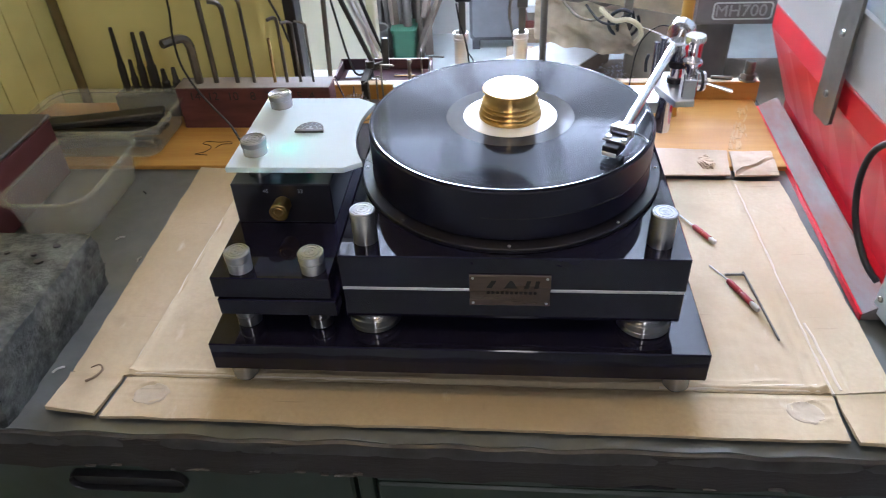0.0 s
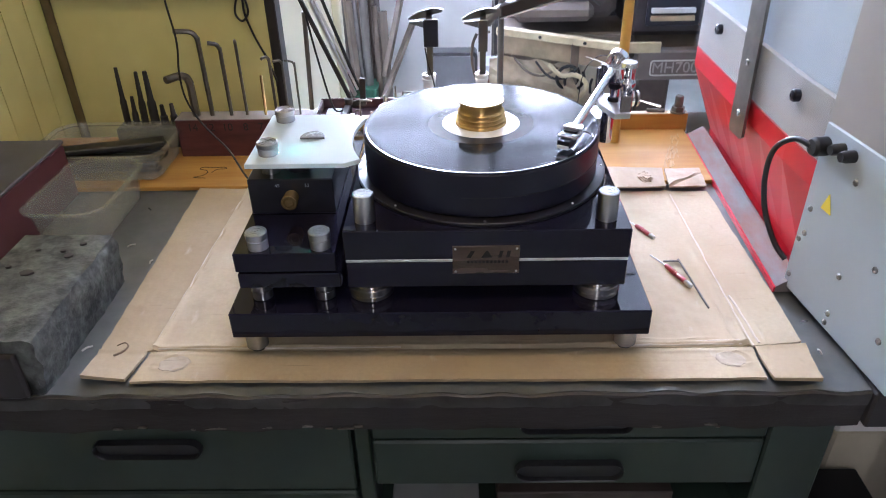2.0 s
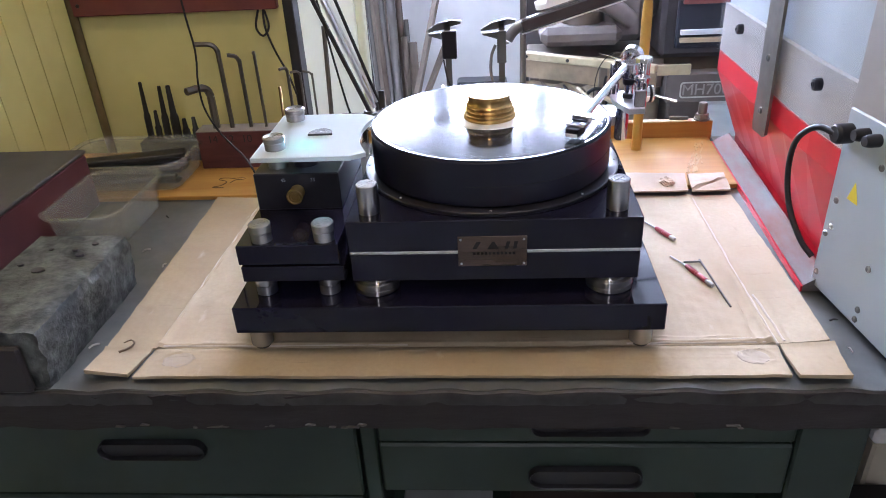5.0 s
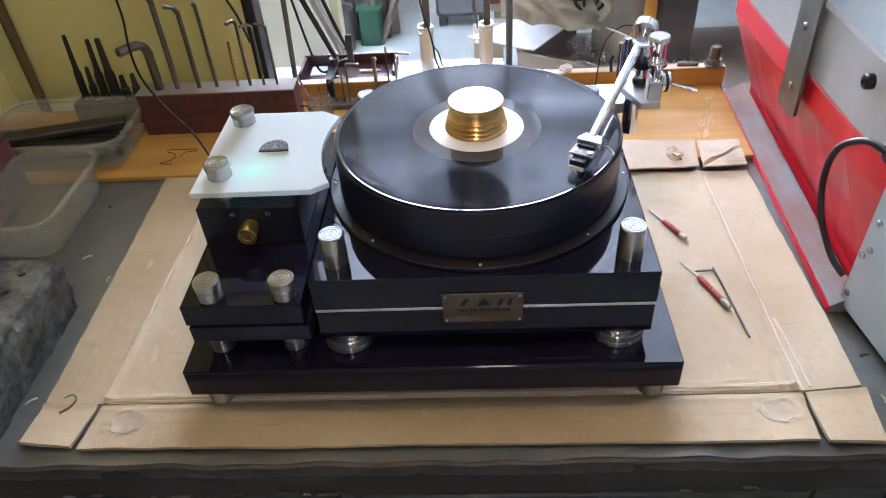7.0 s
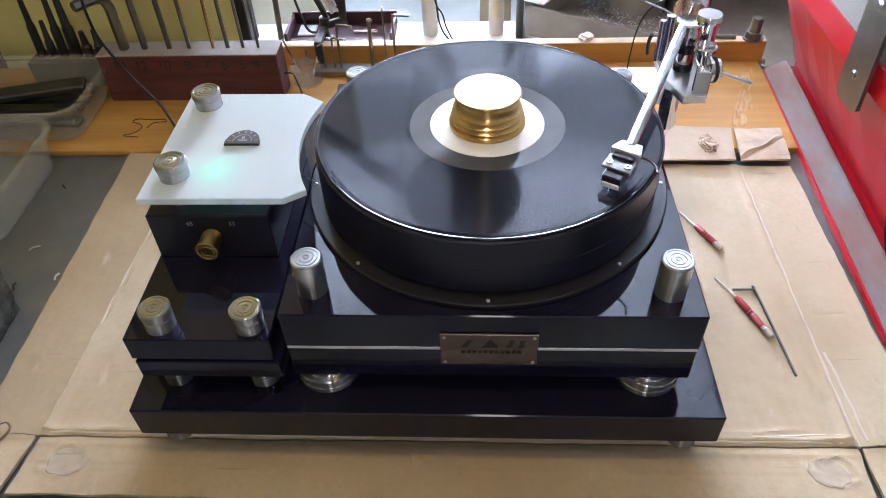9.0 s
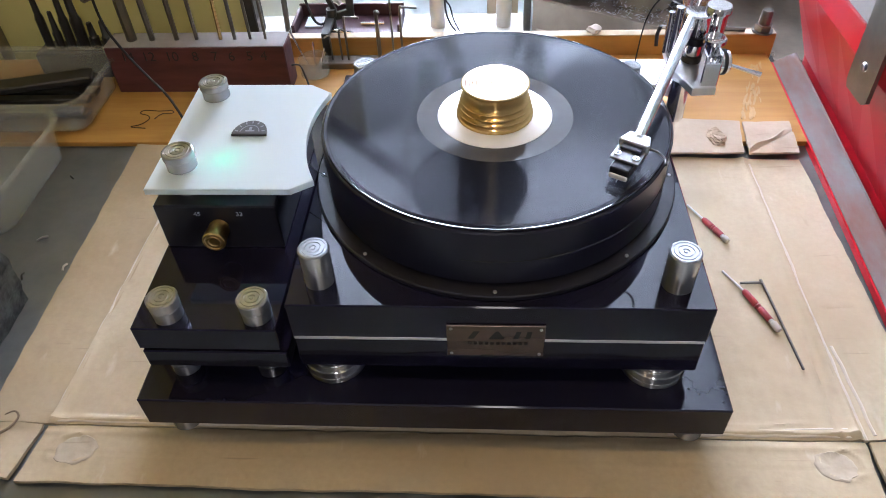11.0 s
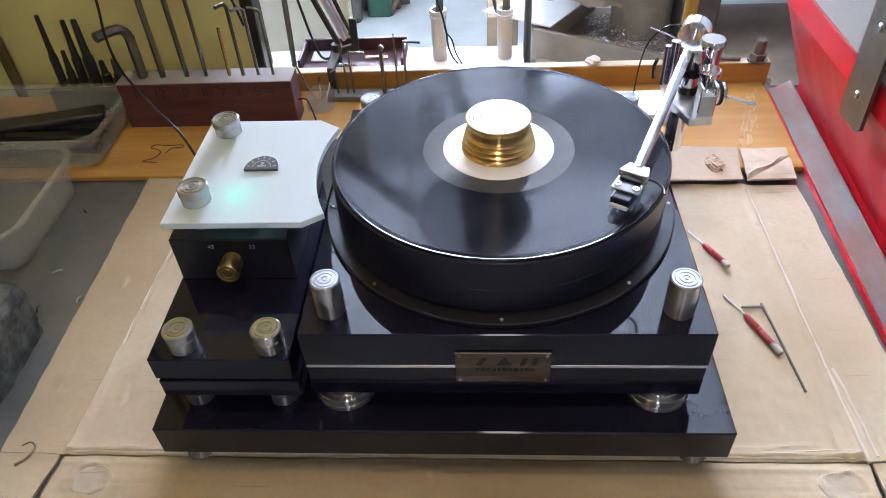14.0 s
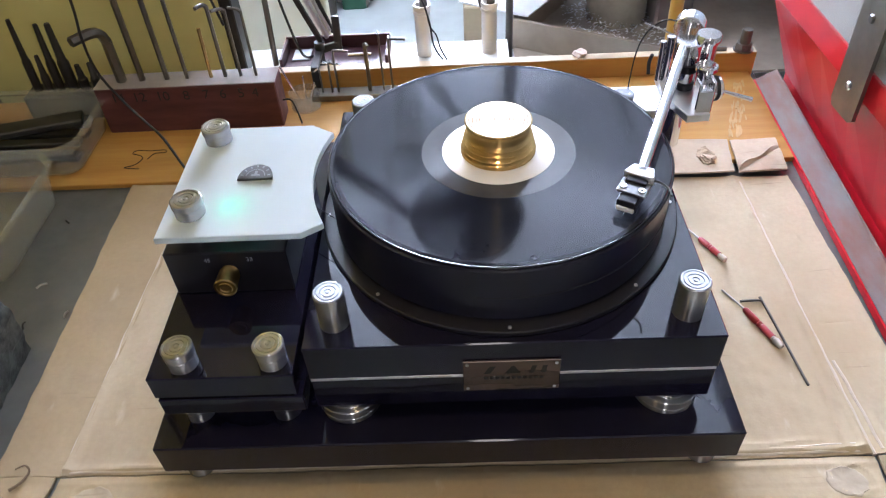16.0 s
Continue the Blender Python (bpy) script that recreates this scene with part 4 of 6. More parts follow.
for y in (-0.0545, 0.0550):
    bm = turned(post_profile(0.0128, 0.2172, 0.2270, 0.0008), (-0.2668, y, 0), 40)
    turned(post_profile(0.0136, 0.2274, 0.2338, 0.0012, RINGS), (-0.2668, y, 0), 40, bm)
    part("cover_post", bm, ALU, motor, "turned aluminium post with ringed top")
    part("standoff", turned([(0, 0.1938), (0.0125, 0.1938), (0.0125, 0.2108), (0, 0.2108)], (-0.2668, y, 0), 32), ALU, motor)
# half-round badge on the cover
arc = [(-0.2192 + 0.0160 * math.cos(math.pi * k / 20), -0.0118 + 0.0215 * math.sin(math.pi * k / 20)) for k in range(21)]
badge = part("half_round_badge", outline(arc, 0.2172, 0.2196, bevel=0.0005), mat("badge_dark", (0.11, 0.11, 0.11), 0.32, 0.8), motor, "dark half-round badge with pale marks")
bm = bmesh.new()
for k in range(7):
    a = math.pi * (k + 0.5) / 7
    c, q = math.cos(a), math.sin(a)
    x, y = -0.2192 + 0.0125 * c, -0.0108 + 0.0172 * q
    beam((x - 0.0014 * c, y - 0.0018 * q, 0.2197), (x + 0.0014 * c, y + 0.0018 * q, 0.2197), 0.0011, 0.0004, bm=bm)
for k in range(14):
    a, b = math.pi * (0.05 + 0.9 * k / 14), math.pi * (0.05 + 0.9 * (k + 1) / 14)
    beam((-0.2192 + 0.0088 * math.cos(a), -0.0100 + 0.0115 * math.sin(a), 0.2197), (-0.2192 + 0.0088 * math.cos(b), -0.0100 + 0.0115 * math.sin(b), 0.2197), 0.0007, 0.0004, bm=bm)
block(-0.2232, -0.2152, -0.0080, -0.0060, 0.2195, 0.2199, bm=bm)
block(-0.2204, -0.2180, -0.0055, -0.0012, 0.2195, 0.2199, bm=bm)
part("badge_marks", bm, DIM_MARK, badge, smooth=False)
# Collar added under the plate to keep the green glow from spilling.
pilot = part("pilot_light", turned([(0.0150, 0.1940), (0.0158, 0.1940), (0.0158, 0.2095), (0.0150, 0.2095), (0.0150, 0.1940)], (-0.2325, -0.0470, 0), 24), BLACK_SATIN, motor, "lit green pilot light in an added black shroud")
part("lit_tip", turned([(0, 0.2010), (0.0028, 0.2010), (0.0028, 0.2018), (0.0018, 0.2028), (0, 0.2031)], (-0.2325, -0.0470, 0), 16), LED, pilot, "glowing green tip")
part("tip_base", turned([(0, 0.1940), (0.0024, 0.1940), (0.0024, 0.2008), (0, 0.2008)], (-0.2325, -0.0470, 0), 16), BLACK_SATIN, pilot)
part("drive_pulley", turned([(0, 0.175), (0.013, 0.175), (0.013, 0.198), (0.011, 0.199), (0.011, 0.203), (0.013, 0.204), (0.013, 0.208), (0, 0.208)], (-0.197, 0.010, 0), 32), BLACK_SATIN, motor)
# round belt from pulley to platter
belt = []
for k in range(49):
    a = radians(-100 + 200 * k / 48)
    belt.append((0.1519 * math.cos(a), 0.1519 * math.sin(a), 0.2015))
belt = [(-0.199, -0.004, 0.2015)] + belt + [(-0.199, 0.024, 0.2015)]
part("drive_belt", swept(belt + [belt[0]], 0.0005, 6, smooth_path=False), BLACK_RUBBER, deck, "thin round black drive belt")

# ---------------------------------------------------------------- tonearm (part of the deck)
part("arm_board", block(0.127, 0.197, 0.124, 0.175, 0.1702, 0.1850, 0.001), SATIN_ALU, deck, "silver arm board")
part("corner_post", turned(post_profile(0.0110, 0.1845, 0.1925, 0.0012, RINGS), (0.1445, 0.1500, 0), 40), ALU, deck, "low turned aluminium post with ringed top")
arm = part("tonearm", turned([(0, 0.160), (0.0085, 0.160), (0.0095, 0.162), (0.0095, 0.206), (0, 0.206)], (0.1850, 0.100, 0), 36), CHROME, deck, "chrome tonearm with several silver fittings")
plate_pts = [(0.1885, 0.0700), (0.2105, 0.0715), (0.2105, 0.110), (0.2060, 0.152), (0.1750, 0.152), (0.1735, 0.112)]
part("arm_base_plate", outline(plate_pts, 0.2050, 0.2130, bevel=0.0008), SATIN_ALU, arm)
part("bearing_housing", turned([(0, 0.2400), (0.0120, 0.2400), (0.0135, 0.2412), (0.0135, 0.2600), (0.0125, 0.2615), (0, 0.2615)], (0.1965, 0.1285, 0), 36), CHROME, arm)
part("bearing_stem", turned([(0, 0.2128), (0.0095, 0.2128), (0.0095, 0.2190), (0.0060, 0.2195), (0.0060, 0.2320), (0.0100, 0.2325), (0.0105, 0.2400), (0, 0.2400)], (0.1970, 0.1230, 0), 32), BLACK_SATIN, arm, "black stem with a chrome sleeve")
part("stem_sleeve", turned([(0.0061, 0.2200), (0.0072, 0.2200), (0.0072, 0.2318), (0.0061, 0.2318), (0.0061, 0.2200)], (0.1970, 0.1230, 0), 32), CHROME, arm)
part("height_tower", turned([(0, 0.2300), (0.0100, 0.2300), (0.0100, 0.2590), (0.0125, 0.2600), (0.0125, 0.2650), (0.0115, 0.2668), (0, 0.2668)], (0.2150, 0.1310, 0), 36), CHROME, arm)
part("tower_foot", turned([(0, 0.2128), (0.0050, 0.2128), (0.0050, 0.2300), (0, 0.2300)], (0.2080, 0.1330, 0), 24), CHROME, arm)
part("lift_cap", turned([(0, 0.2300), (0.0075, 0.2300), (0.0075, 0.2420), (0.0112, 0.2428), (0.0112, 0.2462), (0.0100, 0.2475), (0, 0.2475)], (0.2095, 0.1050, 0), 32), CHROME, arm)
part("lift_stem", turned([(0, 0.2128), (0.0045, 0.2128), (0.0045, 0.2300), (0, 0.2300)], (0.2070, 0.1050, 0), 20), CHROME, arm)
head_at, pivot = Vector((0.1115, -0.0640, 0.2508)), Vector((0.1895, 0.1240, 0.2560))
tail = Vector((0.2035, 0.1580, 0.2600))
part("arm_tube", swept([head_at, pivot], 0.0054, 20, smooth_path=False, taper=(0.85, 1.05)), CHROME, arm, "tapered polished arm tube")
part("tail_rod", swept([pivot, tail], 0.0026, 12, smooth_path=False), CHROME, arm)
part("counterweight", turned([(0, -0.006), (0.0145, -0.006), (0.0155, -0.005), (0.0155, 0.009), (0.0145, 0.010), (0, 0.010)], tail, 40, axis=tuple(tail - pivot)), CHROME, arm)
part("cue_rest", block(0.1950, 0.2110, 0.0730, 0.0880, 0.2130, 0.2370, 0.001), CHROME, arm)
bm = bmesh.new()
block(0.1950, 0.1980, 0.0730, 0.0880, 0.2368, 0.2440, 0.0006, bm=bm)
block(0.2080, 0.2110, 0.0730, 0.0880, 0.2368, 0.2460, 0.0006, bm=bm)
part("cue_fork", bm, CHROME, arm)
part("cue_collar", turned([(0, 0.0), (0.0115, 0.0), (0.0115, 0.0125), (0.0105, 0.0135), (0, 0.0135)], (0.2112, 0.0975, 0.2250), 28, axis=(1, 0.1, 0)), CHROME, arm)
part("collar_band", turned([(0.0116, 0.0065), (0.0124, 0.0065), (0.0124, 0.0095), (0.0116, 0.0095), (0.0116, 0.0065)], (0.2112, 0.0975, 0.2250), 28, axis=(1, 0.1, 0)), BLACK_RUBBER, arm)
part("cue_lever", swept([(0.2240, 0.0975, 0.2230), (0.2400, 0.0940, 0.2190), (0.2560, 0.0905, 0.2150)], 0.0019, 10, taper=(0.7, 1.35)), CHROME, arm)
part("anti_skate_rod", swept([(0.190, 0.136, 0.2600), (0.172, 0.150, 0.2640), (0.158, 0.160, 0.2660)], 0.0008, 6), CHROME, arm)
part("signal_wire", swept([(0.196, 0.158, 0.2660), (0.180, 0.166, 0.2655), (0.164, 0.168, 0.2520), (0.156, 0.168, 0.2300), (0.153, 0.168, 0.1950), (0.153, 0.168, 0.1855)], 0.0008, 6), BLACK_RUBBER, arm, "thin black wire loop")
part("wire_grommet", swept([(0.1680, 0.150, 0.236), (0.1665, 0.152, 0.226), (0.1670, 0.150, 0.214)], 0.0032, 10, taper=(0.6, 0.6)), BLACK_RUBBER, arm)
part("side_rod", turned([(0, 0.2128), (0.0042, 0.2128), (0.0042, 0.2620), (0, 0.2620)], (0.1805, 0.1380, 0), 16), CHROME, arm)
part("side_rod", turned([(0, 0.2128), (0.0030, 0.2128), (0.0030, 0.2560), (0, 0.2560)], (0.1740, 0.1400, 0), 16), CHROME, arm)
# headshell with cartridge
hd = (head_at - pivot).normalized()
ang = math.atan2(hd.y, hd.x)
M = Matrix.Translation(head_at) @ Matrix.Rotation(ang + math.pi / 2 - radians(8), 4, "Z")


def placed(bm, m):
    bmesh.ops.transform(bm, matrix=m, verts=bm.verts)
    return bm


part("headshell", placed(outline([(-0.0085, 0.004), (-0.0125, -0.008), (-0.0105, -0.010), (0.0105, -0.010), (0.0125, -0.008), (0.0085, 0.004)], -0.0045, 0.0030, bevel=0.0008), M), SATIN_ALU, arm, "silver headshell")
sub = M
bm = block(-0.0118, 0.0118, -0.0275, -0.0095, -0.0050, -0.0025, 0.0006)
part("shell_plate", placed(bm, sub), PLATE_GREY, arm)
bm = block(-0.0085, 0.0085, -0.0155, -0.0095, -0.0025, 0.0002, 0.0006)
part("cartridge_pins", placed(bm, sub), BLACK_SATIN, arm)
for sx in (-0.0075, 0.0075):
    part("mount_screw", placed(turned([(0.0010, 0.0), (0.0029, 0.0), (0.0029, 0.0014), (0.0010, 0.0014), (0.0010, 0.0)], (sx, -0.0220, -0.0025), 16), sub), CHROME, arm)
part("cartridge", placed(block(-0.0078, 0.0078, -0.036, -0.014, -0.0150, -0.0052, 0.0008), sub), BLACK_SATIN, arm, "black cartridge")
part("cartridge_nose", placed(block(-0.0074, 0.0074, -0.0372, -0.0345, -0.0150, -0.0105, 0.0008), sub), WHITE_MARK, arm, "pale cartridge front")
part("stylus", placed(swept([(0, -0.034, -0.0138), (0, -0.038, -0.0168)], 0.0005, 6, smooth_path=False), sub), CHROME, arm)
part("finger_lift", swept([M @ Vector((0.012, -0.008, 0)), M @ Vector((0.018, -0.007, -0.001)), M @ Vector((0.026, -0.012, -0.001)), M @ Vector((0.030, -0.020, 0.0))], 0.0010, 8), DARK_STEEL, arm)

# ---------------------------------------------------------------- lamp over the bench
lamp = thing("bench_lamp", (-0.262, 0.585, 0.010), "black articulated bench lamp with sprung arms and white panel", "lamp")
part("clamp_base", block(-0.275, -0.243, 0.520, 0.560, 0.0102, 0.030, 0.002), DARK_STEEL, lamp)
part("clamp_post", block(-0.2640, -0.2520, 0.488, 0.4995, 0.0087, 0.046, 0.001), DARK_STEEL, lamp)
part("clamp_hook", block(-0.2640, -0.2520, 0.488, 0.545, 0.0462, 0.054, 0.001), DARK_STEEL, lamp)
part("swivel", turned([(0, 0.030), (0.006, 0.030), (0.006, 0.052), (0.0085, 0.054), (0.0085, 0.066), (0, 0.066)], (-0.256, 0.550, 0), 20), DARK_STEEL, lamp)
lo, hi = Vector((-0.2505, 0.552, 0.060)), Vector((-0.432, 0.575, 0.50))
part("lower_arm", beam(lo, hi, 0.007, 0.008, bevel=0.001), DARK_STEEL, lamp)
part("arm_channel", beam(Vector((-0.2415, 0.556, 0.070)), Vector((-0.400, 0.577, 0.475)), 0.010, 0.006, bevel=0.001), SATIN_ALU, lamp, "bright steel channel")
part("lower_arm", beam(Vector((-0.2300, 0.552, 0.080)), Vector((-0.372, 0.575, 0.50)), 0.005, 0.006, bevel=0.001), DARK_STEEL, lamp)
part("lower_spring", swept([Vector((-0.2345, 0.548, 0.085)), Vector((-0.385, 0.570, 0.46))], 0.0026, 10, smooth_path=False), SATIN_ALU, lamp)
part("arm_bracket", beam(Vector((-0.2260, 0.552, 0.050)), Vector((-0.2240, 0.552, 0.108)), 0.007, 0.012, bevel=0.001), DARK_STEEL, lamp)
part("arm_bracket", beam(Vector((-0.2520, 0.552, 0.052)), Vector((-0.2230, 0.552, 0.060)), 0.008, 0.012, bevel=0.001), DARK_STEEL, lamp)
part("wing_screw", swept([(-0.262, 0.535, 0.038), (-0.225, 0.535, 0.031)], 0.003, 8, smooth_path=False), CHROME, lamp)
part("lamp_cord", swept([(-0.255, 0.56, 0.045), (-0.285, 0.57, 0.030), (-0.300, 0.575, 0.060), (-0.320, 0.58, 0.16), (-0.345, 0.584, 0.30), (-0.40, 0.588, 0.48)], 0.0022, 8), BLACK_RUBBER, lamp, "thin black lamp cord")
part("support_rod", swept([(-0.3430, 0.585, 0.0102), (-0.3360, 0.585, 0.185), (-0.3345, 0.585, 0.235)], 0.0048, 12, smooth_path=False), PIPE, lamp)
part("elbow", turned([(0, -0.018), (0.02, -0.018), (0.02, 0.018), (0, 0.018)], hi, 24, axis=(0, 1, 0)), DARK_STEEL, lamp)
head_c = Vector((-0.028, 0.205, 0.500))
part("upper_arm", beam(hi, head_c + Vector((-0.055, 0.055, 0.045)), 0.016, 0.020, bevel=0.001), DARK_STEEL, lamp)
part("upper_spring", swept([hi + Vector((0.02, -0.015, 0.022)), head_c + Vector((-0.12, 0.12, 0.060))], 0.004, 10, smooth_path=False), SATIN_ALU, lamp)


def rounded(w, d, r, n=8):
    out = []
    for cx, cy, a in ((w / 2 - r, d / 2 - r, 0), (-w / 2 + r, d / 2 - r, 90), (-w / 2 + r, -d / 2 + r, 180), (w / 2 - r, -d / 2 + r, 270)):
        for k in range(n + 1):
            t = radians(a + 90 * k / n)
            out.append((cx + r * math.cos(t), cy + r * math.sin(t)))
    return out


shade_prof = [(0.0, 0.060), (0.016, 0.060), (0.022, 0.056), (0.030, 0.045), (0.052, 0.030), (0.068, 0.005), (0.076, -0.022), (0.0775, -0.024), (0.0745, -0.023), (0.066, 0.004), (0.050, 0.028), (0.028, 0.042), (0.0, 0.044)]
tilt = Vector((0.0, 0.16, 1.0))
part("lamp_shade", turned(shade_prof, head_c, 56, axis=tuple(tilt)), mat("black_lamp_shade", (0.02, 0.02, 0.022), 0.4, var=0.2, stain=0.2), lamp, "round black enamelled shade")
part("shade_neck", turned([(0, 0.055), (0.012, 0.055), (0.012, 0.085), (0.008, 0.090), (0, 0.090)], head_c, 24, axis=tuple(tilt)), DARK_STEEL, lamp)
part("bulb_socket", turned([(0, 0.002), (0.012, 0.002), (0.012, 0.043), (0, 0.043)], head_c, 20, axis=tuple(tilt)), DARK_STEEL, lamp)
part("bulb", turned([(0, -0.024), (0.005, -0.022), (0.008, -0.016), (0.0085, -0.008), (0.006, 0.001), (0, 0.0015)], head_c, 20, axis=tuple(tilt)), BULB, lamp, "small unlit pale bulb")

# ---------------------------------------------------------------- red machine with a perspex side
def xr(y):
    """The machine's side plane: x for a y."""
    return 0.4195 + 0.055 * (y + 0.05) if y > -0.05 else 0.4195 - 0.12 * (y + 0.05)


guard = thing("red_machine", (0.6, 0.2, 0.0), "red and white machine cabinet with a clear perspex side guard", "machine")


def side_x(y, z):
    """The machine's side: upright above, drawn in towards the foot below the fold."""
    up = 0.4135 + (0.006 * max(0.0, min(1.0, (0.05 - y) / 0.1)))
    lo = xr(y) + 0.018
    k = max(0.0, min(1.0, (0.154 - z) / 0.130))
    return up * (1 - k) + lo * k


def side_sheet(y0, y1, zs, off, t):
    """A sheet that follows the machine's side, at some depth behind it."""
    bm = bmesh.new()
    n = 6
    ys = [y0 + (y1 - y0) * q / n for q in range(n + 1)]
    a = [[bm.verts.new((side_x(y, z) + off, y, z)) for y in ys] for z in zs]
    b_ = [[bm.verts.new((side_x(y, z) + off + t, y, z)) for y in ys] for z in zs]
    for r in range(len(zs) - 1):
        for q in range(n):
            bm.faces.new((a[r][q], a[r][q + 1], a[r + 1][q + 1], a[r + 1][q]))
            bm.faces.new((b_[r][q], b_[r + 1][q], b_[r + 1][q + 1], b_[r][q + 1]))
        bm.faces.new((a[r][0], a[r + 1][0], b_[r + 1][0], b_[r][0]))
        bm.faces.new((a[r][n], b_[r][n], b_[r + 1][n], a[r + 1][n]))
    for q in range(n):
        bm.faces.new((a[0][q], b_[0][q], b_[0][q + 1], a[0][q + 1]))
        bm.faces.new((a[-1][q], a[-1][q + 1], b_[-1][q + 1], b_[-1][q]))
    return bm


part("perspex_guard", side_sheet(-0.045, 0.462, (0.192, 0.62), 0.0, 0.0035), PERSPEX, guard, "scratched clear perspex sheet", smooth=False)
part("red_panel", side_sheet(-0.045, 0.4625, (0.0, 0.026, 0.154, 0.190), 0.006, 0.010), RED, guard, smooth=False)
part("grey_panel", side_sheet(-0.045, 0.4625, (0.1905, 0.272), 0.006, 0.010), PALE_GREY, guard, smooth=False)
part("inner_panel", side_sheet(-0.045, 0.4625, (0.2725, 0.62), 0.014, 0.012), MACHINE_GREY, guard, smooth=False)
bm = bmesh.new()
ends = [[bm.verts.new((x, y, z)) for x, z in ((xa, 0.0), (xa, 0.0095), (xb - 0.003, 0.0245), (xb, 0.0250), (xb, 0.0))] for y, xa, xb in ((-0.06, 0.4062, 0.4330), (0.472, 0.4322, 0.4625))]
for q in range(5):
    bm.faces.new((ends[0][q], ends[0][(q + 1) % 5], ends[1][(q + 1) % 5], ends[1][q]))
bm.faces.new(ends[0])
bm.faces.new(ends[1][::-1])
bmesh.ops.recalc_face_normals(bm, faces=bm.faces)
part("bottom_rail", bm, RAIL, guard, "worn steel angle with rust along the foot", smooth=False)
bm = outline([(0.4035, -0.06), (0.4060, -0.06), (0.4320, 0.472), (0.4295, 0.472)], 0.0, 0.0090)
part("rail_lip", bm, RED, guard, smooth=False)
part("rear_side", block(0.480, 0.99, 0.4635, 0.475, 0.0, 0.19), RED, guard, smooth=False)
part("rear_side_upper", block(0.4705, 0.99, 0.4635, 0.475, 0.1905, 0.62), PALE_GREY, guard, smooth=False)
part("roof_panel", block(0.415, 0.99, -0.045, 0.475, 0.6205, 0.632, 0.002), PALE_GREY, guard)
part("far_side", block(0.98, 0.99, -0.25, 0.4632, 0.0, 0.62), PALE_GREY, guard, smooth=False)
strap = part("guard_strap", placed(outline([(0.160, 0.136), (0.168, 0.130), (0.210, 0.128), (0.216, 0.136), (0.236, 0.62), (0.184, 0.62)], -0.0045, 0.0), Matrix.Translation((0.4125, 0, 0)) @ Matrix(((0, 0, 1, 0), (1, 0, 0, 0), (0, 1, 0, 0), (0, 0, 0, 1)))), STEEL, guard, "dull flat steel strap", smooth=False)

for y, z in ((0.189, 0.165), (0.193, 0.243)):
    part("strap_screw", turned([(0, 0), (0.0052, 0), (0.0052, 0.0012), (0.0038, 0.0026), (0, 0.003)], (0.4079, y, z), 20, axis=(-1, 0, 0)), ALU, strap)
for y, z in ((0.34, 0.2525), (0.028, 0.2515)):
    bm = turned([(0, 0), (0.0085, 0), (0.0085, 0.007), (0.0068, 0.0095), (0.003, 0.0105), (0.003, 0.009), (0, 0.009)], (side_x(y, z) - 0.0002, y, z), 24, axis=(-1, 0, 0))
    part("guard_knob", bm, BLACK_SATIN, guard, "round black plastic knob")

stand_ = thing("machine_stand", (0.7, 0.1, FLOOR_Z), "dark steel stand under the red machine", "stand")
part("stand_top", block(0.447, 1.0, -0.262, 0.48, -0.055, -0.0005, 0.003), LATHE_DARK, stand_)
for x, y in ((0.60, -0.235), (0.97, -0.235), (0.475, 0.45), (0.97, 0.45)):
    part("stand_leg", block(x - 0.025, x + 0.025, y - 0.025, y + 0.025, FLOOR_Z, -0.0552, 0.003), LATHE_DARK, stand_)
part("stand_shelf", block(0.452, 0.99, -0.25, 0.47, -0.42, -0.40, 0.002), LATHE_GREY, stand_)
solo("pale_carton", block(0.535, 0.72, -0.10, 0.10, -0.3998, -0.232, 0.004), mat("pale_carton_card", (0.55, 0.50, 0.38), 0.8, stain=0.3), (0.62, 0.0, -0.3998), "cream card carton on the machine stand's shelf", "carton")
solo("white_tray", block(0.530, 0.715, -0.105, 0.095, -0.2318, -0.205, 0.006), WHITE_WALL, (0.62, 0.0, -0.2318), "shallow white plastic tray lying on a carton", "tray")
crate = thing("grey_crate", (0.54, -0.19, -0.3998), "blue-grey plastic crate with a dark rim under the machine", "crate")
part("crate_body", block(0.485, 0.575, -0.245, -0.12, -0.3998, -0.300, 0.006), MACHINE_GREY, crate)
part("crate_rim", block(0.481, 0.5745, -0.2495, -0.116, -0.2998, -0.292, 0.003), BLACK_RUBBER, crate)
solo("steel_bar", swept([(0.470, -0.225, -0.2865), (0.560, -0.200, -0.2865)], 0.005, 10, smooth_path=False), BRIGHT_STEEL, (0.51, -0.21, -0.2918), "short bright steel bar lying across a crate", "bar")

# grey control cabinet
cab = thing("control_cabinet", (0.7, -0.16, 0.0), "blue-grey sheet metal control cabinet with screws and a cable socket", "cabinet")
c0, c1 = (xr(-0.0501), -0.0505), (0.4455, -0.275)
part("cabinet_body", outline([c0, (0.97, -0.0505), (0.97, -0.275), c1], 0.010, 0.248, bevel=0.002), MACHINE_GREY, cab, smooth=False)
part("cabinet_top", outline([(c0[0] + 0.001, c0[1]), (0.97, -0.0505), (0.97, -0.275), (c1[0] + 0.001, c1[1])], 0.2485, 0.62, bevel=0.002), PALE_GREY, cab, smooth=False)
part("cabinet_plinth", outline([(c0[0] + 0.012, c0[1] - 0.004), (0.96, -0.055), (0.96, -0.27), (c1[0] + 0.012, c1[1] + 0.004)], 0.0, 0.0105), BLACK_RUBBER, cab, smooth=False)


def on_face(y):
    k = (y - c0[1]) / (c1[1] - c0[1])
    return c0[0] + (c1[0] - c0[0]) * k


